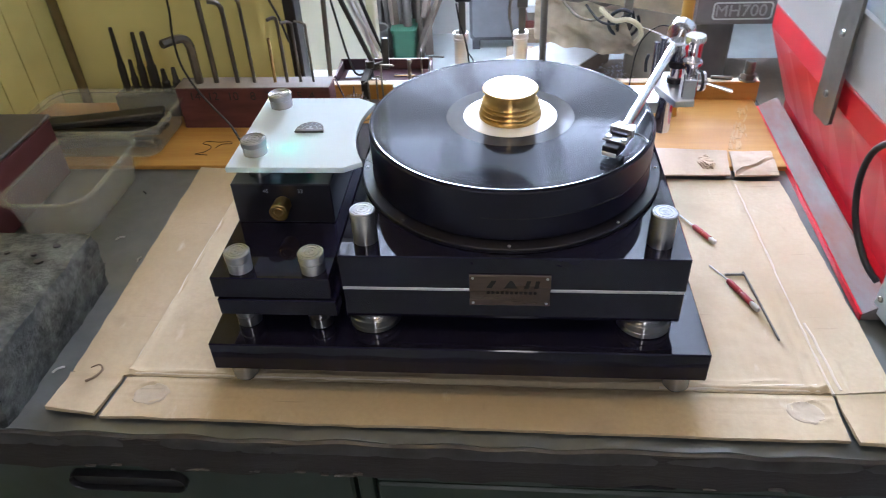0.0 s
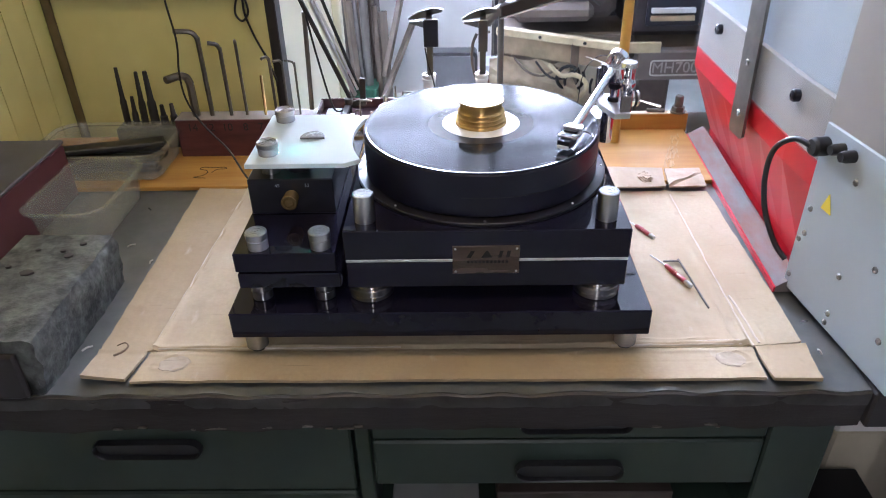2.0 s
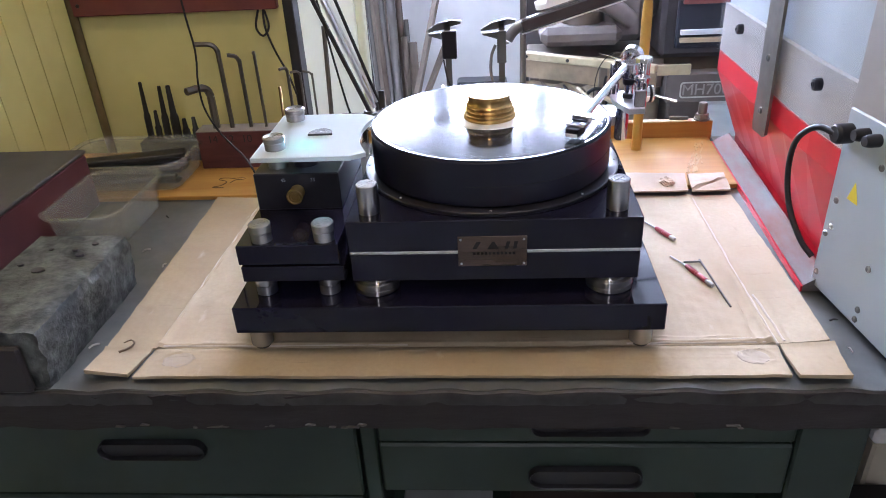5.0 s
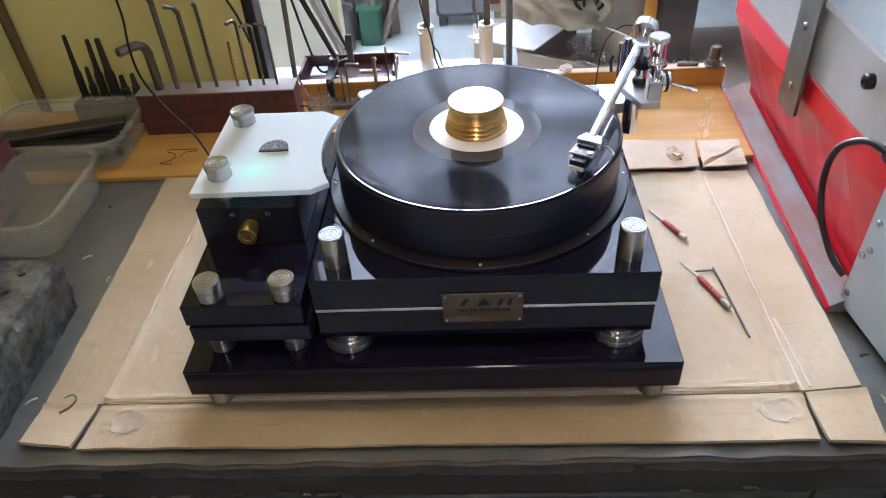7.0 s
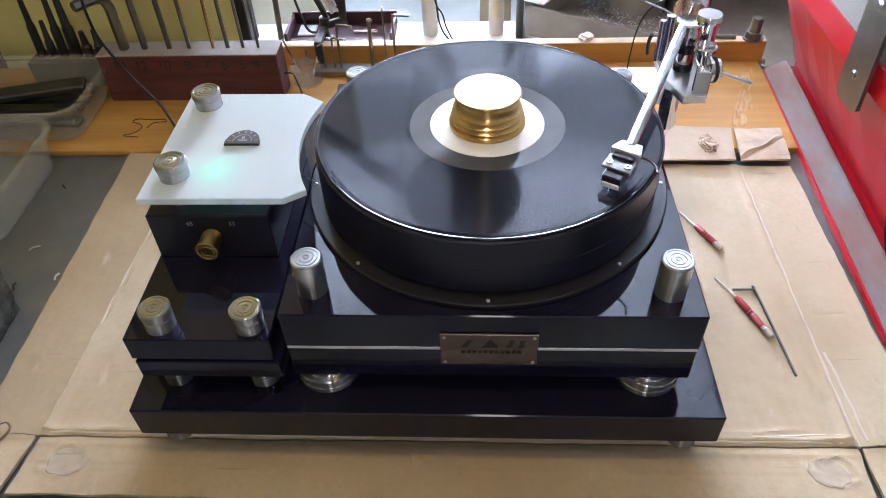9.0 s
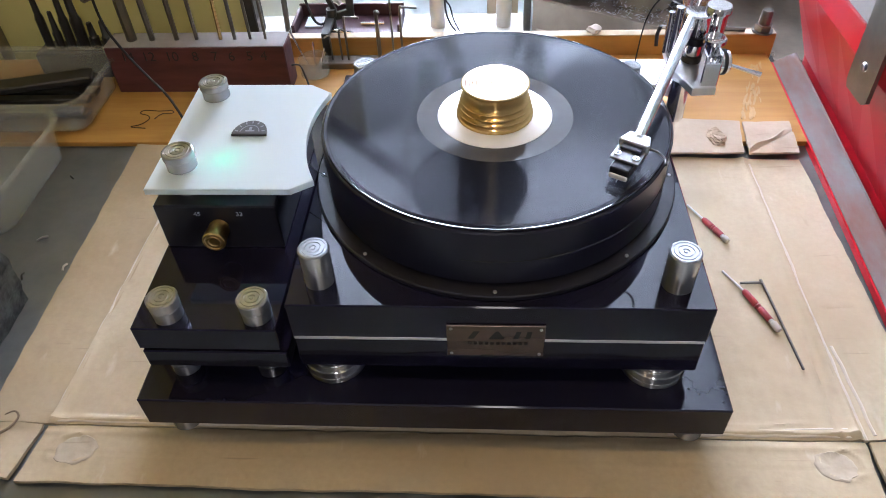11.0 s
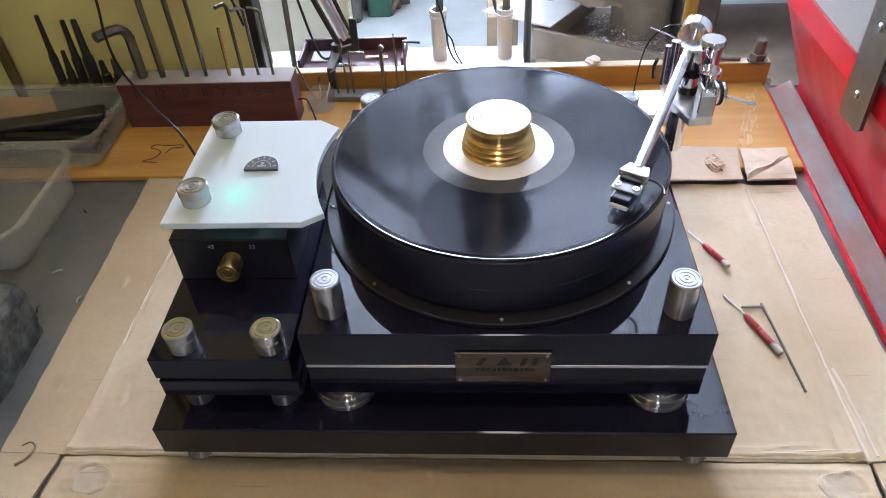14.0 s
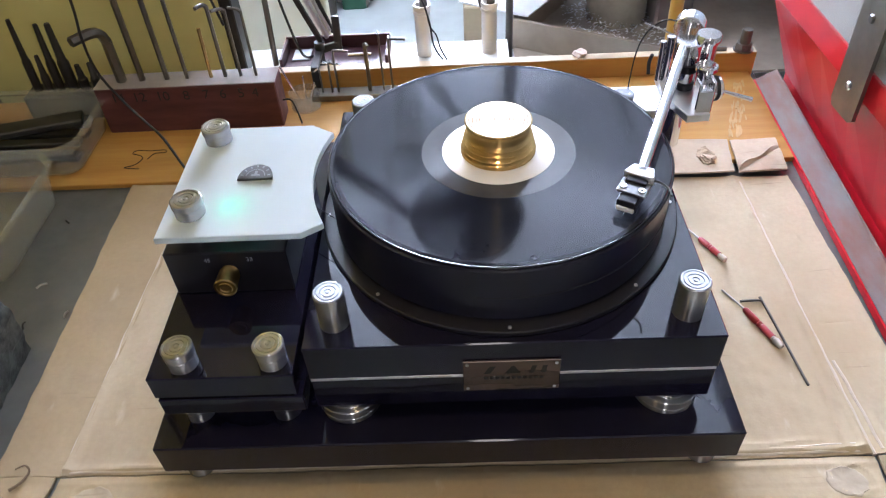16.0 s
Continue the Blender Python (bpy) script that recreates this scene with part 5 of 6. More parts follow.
side_n = Vector((-(c0[1] - c1[1]), -(c1[0] - c0[0]), 0)).normalized()
for y, z in ((-0.064, 0.134), (-0.128, 0.203), (-0.066, 0.099), (-0.058, 0.086), (-0.150, 0.087), (-0.151, 0.032), (-0.150, 0.018), (-0.058, 0.030), (-0.20, 0.13), (-0.205, 0.215), (-0.24, 0.06)):
    part("screw", turned([(0, 0), (0.0042, 0), (0.0042, 0.001), (0.0030, 0.0022), (0.0012, 0.0026), (0.0012, 0.0016), (0, 0.0016)], (on_face(y), y, z), 16, axis=tuple(side_n)), ALU, cab)
part("cable_socket", turned([(0, 0), (0.012, 0), (0.012, 0.016), (0.0095, 0.020), (0, 0.020)], (on_face(-0.060), -0.060, 0.219), 24, axis=tuple(side_n)), BLACK_RUBBER, cab, "black cable socket")
for y, z in ((-0.091, 0.2285), (-0.112, 0.2290)):
    part("cable_plug", turned([(0, 0), (0.0075, 0), (0.0075, 0.011), (0.0060, 0.017), (0, 0.017)], (on_face(y), y, z), 20, axis=tuple(side_n)), BLACK_RUBBER, cab)
part("power_cable", swept([(on_face(-0.06) - 0.018, -0.060, 0.219), (0.392, -0.035, 0.2185), (0.386, -0.002, 0.190), (0.388, 0.010, 0.145), (0.392, -0.004, 0.100), (0.404, -0.028, 0.062), (0.416, -0.046, 0.045)], 0.0037, 12), BLACK_RUBBER, cab, "thick black cable")
tri = bmesh.new()
tp = [Vector((on_face(y) - 0.0006, y, z)) for y, z in ((-0.104, 0.146), (-0.083, 0.146), (-0.0925, 0.170))]
lo_ = [tri.verts.new(p) for p in tp]
hi_ = [tri.verts.new(p + side_n * 0.0006) for p in tp]
tri.faces.new(lo_)
tri.faces.new(hi_[::-1])
for i in range(3):
    tri.faces.new((lo_[i], lo_[(i + 1) % 3], hi_[(i + 1) % 3], hi_[i]))
sign = part("warning_sign", tri, mat("sign_yellow", (0.75, 0.60, 0.03), 0.4, var=0.05), cab, "yellow triangular warning sticker", smooth=False)
bm = bmesh.new()
bolt_pts = [(-0.0945, 0.164), (-0.0965, 0.156), (-0.0935, 0.156), (-0.0945, 0.149), (-0.0900, 0.158), (-0.0925, 0.158)]
bm.faces.new([bm.verts.new(Vector((on_face(y), y, z)) + side_n * 0.0007) for y, z in bolt_pts])
part("bolt_mark", bm, BLACK_SATIN, sign, smooth=False)

# ---------------------------------------------------------------- left side of the bench
vice = thing("vice_base", (-0.6, -0.13, 0.0), "scarred grey cast-iron block with drilled pits and hammered edges", "iron block")
bm = block(-0.640, -0.513, -0.252, -0.018, 0.0006, 0.081)
bmesh.ops.subdivide_edges(bm, edges=list(bm.edges), cuts=38, use_grid_fill=True)
for v in bm.verts:
    p = v.co.copy()
    e = noise.fractal(p * 26, 1.0, 2.0, 4)
    f = noise.noise(p * 75) + 0.6 * noise.noise(p * 150)
    edge = max(0.0, (p.z - 0.066) / 0.015) * max(0.0, (p.x + 0.531) / 0.018)
    hit_ = max(0.0, noise.noise(Vector((p.y * 55, 4.0, p.z * 20)))) * edge
    side = 1.0 if p.x > -0.514 else 0.0
    v.co.x += side * (0.0030 * e + 0.0016 * f) - 0.002 * edge - 0.006 * hit_ - (0.006 * (1 - p.z / 0.05) if p.x > -0.52 and p.z < 0.05 else 0)
    v.co.z += (0.0010 * e + 0.0006 * f - 0.0015 * edge - 0.004 * hit_) * (1 if p.z > 0.02 else 0)
    if p.y < -0.24:
        v.co.y += 0.004 * noise.noise(p * 60)
part("body", bm, CAST, vice)
for x, y, r in ((-0.588, -0.115, 0.0085), (-0.552, -0.075, 0.006), (-0.565, -0.062, 0.004), (-0.60, -0.06, 0.0035), (-0.545, -0.045, 0.0045), (-0.62, -0.10, 0.004)):
    bm = bmesh.new()
    pts_ = [(x + r * (1 + 0.3 * noise.noise(Vector((math.cos(a) * 2, math.sin(a) * 2, x * 40)))) * math.cos(a), y + 0.75 * r * (1 + 0.3 * noise.noise(Vector((math.cos(a) * 2, 3, y * 40)))) * math.sin(a)) for a in [2 * math.pi * q / 14 for q in range(14)]]
    outline(pts_, 0.0805, 0.0832, bm)
    part("pit", bm, LATHE_DARK, vice)
part("front_cap", block(-0.637, -0.535, -0.262, -0.2525, 0.001, 0.066, 0.003), LATHE_DARK, vice)

jaw = thing("red_toolbox", (-0.82, 0.1, 0.0), "long worn red metal box with a dusty dark grey lid", "metal box")
part("body", block(-0.93, -0.709, -0.42, 0.257, 0.0006, 0.100, 0.003), RED_BOX, jaw)
part("lid", block(-0.932, -0.7075, -0.422, 0.259, 0.1004, 0.1065, 0.002), GREY_TOP, jaw)


def tub(name, x0, x1, y0, y1, z0, z1, label, r=0.035, taper=0.012, wall=0.0025):
    """A thin plastic tub with round corners, slanted sides and a rolled rim."""
    t = thing(name, ((x0 + x1) / 2, (y0 + y1) / 2, z0), label, "plastic tub")
    cx, cy = (x0 + x1) / 2, (y0 + y1) / 2

    def ring(ins, z):
        return [(cx + px, cy + py, z) for px, py in rounded(x1 - x0 - 2 * ins, y1 - y0 - 2 * ins, max(r - ins, 0.008))]
    bm = bmesh.new()
    rows = [ring(taper + 0.01, z0 + 0.0006), ring(taper, z0 + 0.006), ring(0.003, z1 - 0.004), ring(0.003 + wall, z1 - 0.004), ring(taper + wall, z0 + 0.007), ring(taper + 0.012, z0 + 0.003)]
    vs = [[bm.verts.new(p) for p in row] for row in rows]
    n = len(vs[0])
    for a, b in zip(vs, vs[1:]):
        for q in range(n):
            bm.faces.new((a[q], a[(q + 1) % n], b[(q + 1) % n], b[q]))
    bm.faces.new(vs[0])
    bm.faces.new(vs[-1])
    part("shell", bm, TUB, t)
    bm = bmesh.new()
    rows = [ring(0.003, z1 - 0.006), ring(-0.004, z1 - 0.005), ring(-0.005, z1 - 0.001), ring(0.001, z1), ring(0.005, z1 - 0.003), ring(0.003, z1 - 0.006)]
    vs = [[bm.verts.new(p) for p in row] for row in rows]
    for a, b in zip(vs, vs[1:]):
        for q in range(n):
            bm.faces.new((a[q], a[(q + 1) % n], b[(q + 1) % n], b[q]))
    part("rim", bm, TUB, t)
    return t


tub("clear_tub", -0.705, -0.575, 0.065, 0.262, 0.0, 0.068, "empty milky clear plastic tub with a rolled rim")
tub("clear_tub", -0.80, -0.560, 0.272, 0.430, 0.0090, 0.068, "milky clear plastic tub holding a dark file and punches")
solo("flat_file", beam((-0.80, 0.305, 0.058), (-0.585, 0.375, 0.052), 0.030, 0.010, bevel=0.002), DARK_STEEL, (-0.7, 0.34, 0.05), "dark old flat file lying across the tub", "file")
solo("rasp", beam((-0.79, 0.36, 0.040), (-0.59, 0.40, 0.030), 0.022, 0.012, bevel=0.003), STEEL, (-0.7, 0.38, 0.03), "dull grey half-round rasp lying in the tub", "file")

for y0, y1, z0, z1, wd, label in ((0.335, 0.345, 0.034, 0.030, 0.016, "dark worn scraper lying in the tub"), (0.302, 0.318, 0.024, 0.028, 0.014, "dark square steel bar lying in the tub"), (0.385, 0.372, 0.022, 0.026, 0.018, "dark flat steel bar lying in the tub"), (0.352, 0.328, 0.016, 0.016, 0.020, "dark flat steel bar lying in the tub")):
    solo("steel_bar", beam((-0.782, y0, z0), (-0.585, y1, z1), wd, 0.008, bevel=0.0015), DARK_STEEL, (-0.69, 0.34, 0.02), label, "tool")
# punches stand in the rack behind the tub
rack = thing("punch_rack", (-0.62, 0.47, 0.0085), "dark rack of standing steel punches against the wall", "tool rack")
part("rack_block", block(-0.705, -0.5665, 0.44, 0.485, 0.0086, 0.050, 0.002), DARK_STEEL, rack)
for x, dx, zt, r in ((-0.6876, 0.004, 0.1670, 0.0056), (-0.6700, 0.003, 0.1090, 0.0055), (-0.6522, 0.005, 0.1580, 0.0060), (-0.6317, 0.002, 0.1585, 0.0075), (-0.6124, 0.0, 0.0910, 0.0065), (-0.5925, 0.0, 0.0935, 0.0062)):
    h = zt - 0.050
    ax = Vector((dx, 0, h)).normalized()
    part("punch", turned([(0, 0), (r * 1.15, 0), (r * 1.15, h * 0.42), (r * 0.85, h * 0.48), (r * 0.6, h * 0.98), (r * 0.5, h), (0, h)], (x, 0.462, 0.050), 10, axis=tuple(ax)), DARK_STEEL, rack, "dark steel punch")

# hex key block
keys = thing("hex_key_block", (-0.42, 0.42, 0.0085), "maroon wooden block with numbered holes holding steel hex keys", "tool holder")
part("block_body", block(-0.566, -0.299, 0.396, 0.4395, 0.0087, 0.0830, 0.0015), MAROON, keys)
part("block_top", block(-0.566, -0.299, 0.396, 0.4395, 0.0832, 0.0845, 0.0005), BLOCK_TOP, keys, "bare grey worn top")
rot = Matrix.Rotation(radians(90), 4, "X")
for txt, x in (("14", -0.534), ("12", -0.502), ("10", -0.467), ("8", -0.432), ("7", -0.403), ("6", -0.378), ("5", -0.351), ("4", -0.330)):
    text_part("number", txt, 0.021, Matrix.Translation((x, 0.3955, 0.0685)) @ rot, PLATE_DARK, keys)


def hex_key(x, r, top, reach, turn, y=0.418):
    """An L-shaped hexagon key standing in the block."""
    c, s = math.cos(turn), math.sin(turn)
    b = min(3.2 * r, 0.02)
    pts = [(x, y, 0.060), (x, y, top - b * 1.5), (x, y, top - b), (x + c * b * 0.3, y + s * b * 0.3, top - b * 0.3), (x + c * b, y + s * b, top), (x + c * reach, y + s * reach, top + 0.001)]
    part("hex_key", swept(pts, r * 0.86, 6), STEEL, keys)


for x, r, top, reach, turn in ((-0.5295, 0.0085, 0.168, 0.050, 4.15), (-0.4985, 0.0052, 0.2445, 0.040, 3.25), (-0.4615, 0.0044, 0.2235, 0.020, 3.5), (-0.4315, 0.0034, 0.2290, 0.022, -1.3),
                              (-0.3745, 0.0034, 0.1980, 0.024, -1.9), (-0.3515, 0.0028, 0.190, 0.020, -2.3), (-0.3290, 0.0024, 0.1865, 0.018, 3.0)):
    hex_key(x, r, top, reach, turn)
part("hex_key", swept([(-0.3965, 0.418, 0.06), (-0.3940, 0.418, 0.161)], 0.0026, 6, smooth_path=False), BRASS, keys, "short brass rod")
part("wire_end", swept([(-0.300, 0.42, 0.040), (-0.285, 0.415, 0.042), (-0.278, 0.41, 0.025), (-0.272, 0.40, 0.010)], 0.0014, 8), DARK_STEEL, keys)

# thin cable that hangs down to the motor unit
solo("hanging_wire", swept([(-0.490, 0.30, 0.62), (-0.496, 0.30, 0.36), (-0.493, 0.305, 0.262), (-0.502, 0.31, 0.205), (-0.503, 0.315, 0.158), (-0.488, 0.315, 0.118), (-0.462, 0.30, 0.094), (-0.432, 0.28, 0.072), (-0.40, 0.25, 0.035), (-0.36, 0.22, 0.012), (-0.31, 0.17, 0.006)], 0.0018, 8), BLACK_RUBBER, (-0.5, 0.37, 0.2), "thin dark cable hanging from above to the turntable", "cable")

# wall pieces
shelf = thing("brown_rail", (-0.61, 0.55, 0.28), "dull brown-red painted wooden rail on the yellow wall", "rail")
part("rail_board", block(-0.825, -0.412, 0.541, 0.5595, 0.279, 0.36, 0.002), BROWN_RED, shelf)
for x in (-0.81, -0.42):
    part("rail_screw", turned([(0, 0), (0.004, 0), (0.003, 0.002), (0, 0.0022)], (x, 0.541, 0.30), 12, axis=(0, -1, 0)), DARK_STEEL, shelf)
solo("corner_pipe", swept([(-0.832, 0.548, FLOOR_Z), (-0.822, 0.548, 1.9)], 0.009, 12, smooth_path=False), mat("rusty_pipe", (0.13, 0.10, 0.035), 0.6, var=0.4, stain=0.5), (-0.83, 0.548, FLOOR_Z), "thin dark rusty pipe in the wall corner", "pipe")
solo("looped_cord", swept([(-0.452, 0.552, 0.280), (-0.462, 0.55, 0.245), (-0.45, 0.548, 0.228), (-0.436, 0.55, 0.245), (-0.442, 0.552, 0.278), (-0.444, 0.55, 0.245), (-0.434, 0.548, 0.208), (-0.423, 0.546, 0.180), (-0.408, 0.535, 0.155), (-0.392, 0.52, 0.115)], 0.0022, 8), BLACK_RUBBER, (-0.45, 0.55, 0.24), "dark looped cord hanging from the wall rail", "cord")

# window post at the partition's end
solo("dark_post", block(-0.4045, -0.384, 0.556, 0.600, -0.06, 1.9, 0.002), DARK_STEEL, (-0.39, 0.6, -0.06), "dark steel upright at the end of the partition", "post")

# ---------------------------------------------------------------- small things at the bench's rear
stick = thing("yellow_stick", (0.272, 0.43, 0.0085), "yellow painted wooden stick with a rounded top standing on the plank", "stick")
part("shaft", turned([(0, 0), (0.0092, 0), (0.0096, 0.25), (0.0090, 0.265), (0.0070, 0.282), (0.0035, 0.295), (0, 0.298)], (0.2790, 0.440, 0.0087), 14, axis=(0.004, 0.02, 0.3)), YELLOW, stick)
bolt = thing("bolt", (0.417, 0.509, 0.0402), "dull steel bolt with a nut standing on the batten", "bolt")
part("washer", turned([(0, 0.0402), (0.0155, 0.0402), (0.0155, 0.0425), (0, 0.0425)], (0.417, 0.509, 0.0011), 24), STEEL, bolt)
part("nut", turned([(0, 0.0426), (0.0125, 0.0426), (0.0132, 0.0435), (0.0132, 0.0515), (0.0125, 0.0525), (0, 0.0525)], (0.417, 0.509, 0.0011), 6), STEEL, bolt)
part("shank", turned([(0, 0.0526), (0.0085, 0.0526), (0.0085, 0.072), (0.007, 0.0745), (0, 0.0745)], (0.417, 0.509, 0.0011), 20), STEEL, bolt)
solo("hex_bit", swept([(0.355, 0.512, 0.0450), (0.39, 0.508, 0.0450)], 0.0036, 6, smooth_path=False), STEEL, (0.37, 0.51, 0.0402), "short bright steel bit lying on the batten", "tool bit")
for x, y in ((-0.0885, 0.60), (0.0225, 0.60)):
    h = thing("tool_tube", (x, y, 0.010), "standing silver metal tube with rolled rims holding a caliper", "tube", "tool tubes")
    bm = turned([(0.0105, 0.0102), (0.0128, 0.0102), (0.0128, 0.083), (0.0145, 0.085), (0.0145, 0.0885), (0.0128, 0.0895), (0.0142, 0.0915), (0.0147, 0.0955), (0.0138, 0.0985), (0.0115, 0.0985), (0.0110, 0.090), (0.0105, 0.0102)], (x, y, 0), 36)
    part("tube_body", bm, PALE_TUBE, h)
    part("tube_base", turned([(0, 0.0102), (0.0104, 0.0102), (0.0104, 0.013), (0, 0.013)], (x, y, 0), 24), PALE_TUBE, h)


GAUGE_STEEL = mat("satin_gauge_steel", (0.13, 0.135, 0.125), 0.42, 0.6, var=0.2, scale=30)


def caliper(x, y, top, label, digital):
    """A caliper that stands upright in its tube, jaws at the top."""
    c = thing("caliper", (x, y, 0.02), label, "caliper", "calipers in tubes")
    part("beam", block(x - 0.0062, x + 0.0062, y - 0.002, y + 0.002, 0.014, top, 0.0005), GAUGE_STEEL, c)
    bm = outline([(x - 0.0068, top - 0.016), (x - 0.042, top - 0.020), (x - 0.042, top - 0.017), (x - 0.020, top - 0.004), (x + 0.010, top + 0.003), (x + 0.028, top - 0.001), (x + 0.027, top - 0.006), (x + 0.0085, top - 0.010)], -0.002, 0.002)
    bmesh.ops.transform(bm, matrix=Matrix.Translation((0, y, 0)) @ Matrix.Rotation(radians(90), 4, "X"), verts=bm.verts)
    part("fixed_jaw", bm, GAUGE_STEEL, c)
    bm = outline([(x - 0.0068, top - 0.022), (x - 0.040, top - 0.0235), (x - 0.038, top - 0.028), (x - 0.018, top - 0.034), (x - 0.0068, top - 0.038)], -0.0025, 0.0025)
    bmesh.ops.transform(bm, matrix=Matrix.Translation((0, y, 0)) @ Matrix.Rotation(radians(90), 4, "X"), verts=bm.verts)
    part("sliding_jaw", bm, GAUGE_STEEL, c)
    if digital:
        part("display_case", block(x - 0.012, x + 0.018, y - 0.008, y - 0.0022, top - 0.075, top - 0.018, 0.002), BLACK_SATIN, c)
    else:
        part("slider", block(x - 0.0095, x + 0.0095, y - 0.006, y - 0.0022, top - 0.085, top - 0.020, 0.001), GAUGE_STEEL, c)
    part("lock_screw", turned([(0, 0), (0.003, 0), (0.003, 0.005), (0, 0.005)], (x + 0.0096, y, top - 0.045), 12, axis=(1, 0, 0)), STEEL, c)


caliper(-0.0850, 0.598, 0.232, "black digital caliper standing upright in a metal tube", True)
caliper(0.0245, 0.598, 0.230, "dark steel vernier caliper standing upright in a metal tube", False)
solo("bent_strip", swept([(0.012, 0.602, 0.180), (0.004, 0.602, 0.160), (0.0015, 0.602, 0.130), (0.006, 0.602, 0.102), (0.012, 0.602, 0.084)], 0.0032, 8), PIPE, (0.006, 0.602, 0.084), "thin bent grey steel strip beside a caliper", "strip")
TRAY_RED = mat("dark_maroon_tray", (0.05, 0.016, 0.02), 0.5, var=0.3, stain=0.3)
tray = thing("maroon_tray", (-0.24, 0.615, 0.010), "shallow dark maroon tray with small bits behind the batten", "tray")
part("tray_floor", block(-0.33, -0.148, 0.560, 0.639, 0.0102, 0.0125), TRAY_RED, tray)
part("tray_back", block(-0.33, -0.148, 0.634, 0.639, 0.0125, 0.034, 0.001), TRAY_RED, tray)
part("tray_side", block(-0.330, -0.325, 0.560, 0.6338, 0.0125, 0.032, 0.001), TRAY_RED, tray)
part("tray_side", block(-0.153, -0.148, 0.560, 0.6338, 0.0125, 0.032, 0.001), TRAY_RED, tray)
solo("paper_scrap", block(-0.315, -0.285, 0.59, 0.625, 0.0127, 0.016, 0.001), WHITE_MARK, (-0.3, 0.62, 0.0127), "small white paper scrap in the tray", "paper")
solo("bright_rod", swept([(-0.22, 0.60, 0.0145), (-0.18, 0.60, 0.0145)], 0.003, 10, smooth_path=False), CHROME, (-0.2, 0.6, 0.0127), "short bright metal rod lying in the tray", "rod")

stand = thing("small_hex_stand", (-0.165, 0.47, 0.0085), "small metal stand with thin bent hex keys behind the platter", "tool holder")
part("stand_base", block(-0.265, -0.13, 0.460, 0.486, 0.0087, 0.019, 0.001), STEEL, stand)
for x, top, dx, r in ((-0.232, 0.070, 0.012, 0.0016), (-0.222, 0.090, 0.024, 0.0018), (-0.172, 0.098, 0.004, 0.0032), (-0.150, 0.116, 0.0, 0.0016), (-0.136, 0.105, 0.026, 0.0018), (-0.247, 0.060, -0.008, 0.0014)):
    part("hex_key", swept([(x, 0.472, 0.018), (x, 0.472, top - 0.006), (x + dx * 0.15, 0.472, top - 0.001), (x + dx * 0.4, 0.471, top), (x + dx, 0.468, top - 0.002 if dx < 0.02 else top)], r, 8), STEEL, stand)
jar = thing("clear_pot", (-0.272, 0.455, 0.0085), "small clear pot of thin tools on the plank", "pot")
part("pot_wall", turned([(0, 0.0088), (0.021, 0.0088), (0.023, 0.0095), (0.0235, 0.036), (0.0225, 0.036), (0.021, 0.011), (0, 0.011)], (-0.272, 0.449, 0), 28), TUB, jar)
for dx, dy, tz, lx in ((-0.012, 0.004, 0.075, -0.02), (0.0, 0.006, 0.055, 0.0), (0.010, -0.004, 0.05, 0.008), (0.004, 0.0, 0.042, 0.014)):
    part("thin_tool", swept([(-0.272 + dx * 0.6, 0.449 + dy, 0.012), (-0.272 + dx + lx * 0.5, 0.452 + dy, 0.012 + (tz - 0.012) * 0.6), (-0.272 + dx + lx, 0.456 + dy, tz)], 0.0015, 8), CHROME, jar)

# ---------------------------------------------------------------- loose tools on the cardboard
def pick_tool(a, h0, h1, label):
    """A small screwdriver with a ribbed red handle."""
    a, h0, h1 = Vector(a), Vector(h0), Vector(h1)
    t = thing("small_screwdriver", (h0.x, h0.y, 0.003), label, "screwdriver", "small red screwdrivers")
    part("blade", swept([a, h0], 0.0012, 8, smooth_path=False), BRIGHT_STEEL, t)
    L = (h1 - h0).length
    bm = turned([(0, 0), (0.0022, 0), (0.0036, 0.003), (0.0038, L * 0.35), (0.0028, L * 0.38), (0.0038, L * 0.41), (0.0028, L * 0.46), (0.0038, L * 0.49), (0.0036, L * 0.76), (0, L * 0.76)], h0, 12, axis=tuple(h1 - h0))
    part("handle", bm, RED_HANDLE, t, "ribbed red handle")
    part("cap", turned([(0, L * 0.76), (0.0028, L * 0.76), (0.0024, L * 0.80), (0.0037, L * 0.83), (0.0037, L * 0.95), (0.0028, L), (0, L)], h0, 12, axis=tuple(h1 - h0)), BRIGHT_STEEL, t)


pick_tool((0.2395, 0.1425, 0.0045), (0.2520, 0.1150, 0.0068), (0.2720, 0.0765, 0.0068), "small screwdriver with a ribbed red handle on cardboard")
pick_tool((0.2560, 0.0310, 0.0045), (0.2705, 0.0000, 0.0068), (0.2925, -0.0545, 0.0068), "small screwdriver with a red handle beside a hex key")
solo("hex_key", swept([(0.2705, 0.0125, 0.0052), (0.2885, 0.0133, 0.0052), (0.2925, 0.0125, 0.0052), (0.2945, 0.0085, 0.0052), (0.3025, -0.1015, 0.0052)], 0.0015, 6), STEEL, (0.29, 0.0, 0.003), "steel hex key lying on the cardboard", "hex key")
bm = bmesh.new()
random.seed(12)
for q, (s, z) in enumerate(((1.0, 0.0135), (0.8, 0.0152), (0.62, 0.0168))):
    ring = []
    for k in range(26):
        a = 2 * math.pi * k / 26
        f = s * (1 + 0.22 * noise.noise(Vector((math.cos(a) * 3, math.sin(a) * 3, q * 4))) + random.uniform(-0.06, 0.06))
        ring.append((0.301 + 0.0125 * f * math.cos(a) + 0.001 * q, 0.272 + 0.0185 * f * math.sin(a) - 0.001 * q))
    outline(ring, z - 0.0012, z + 0.0010, bm)
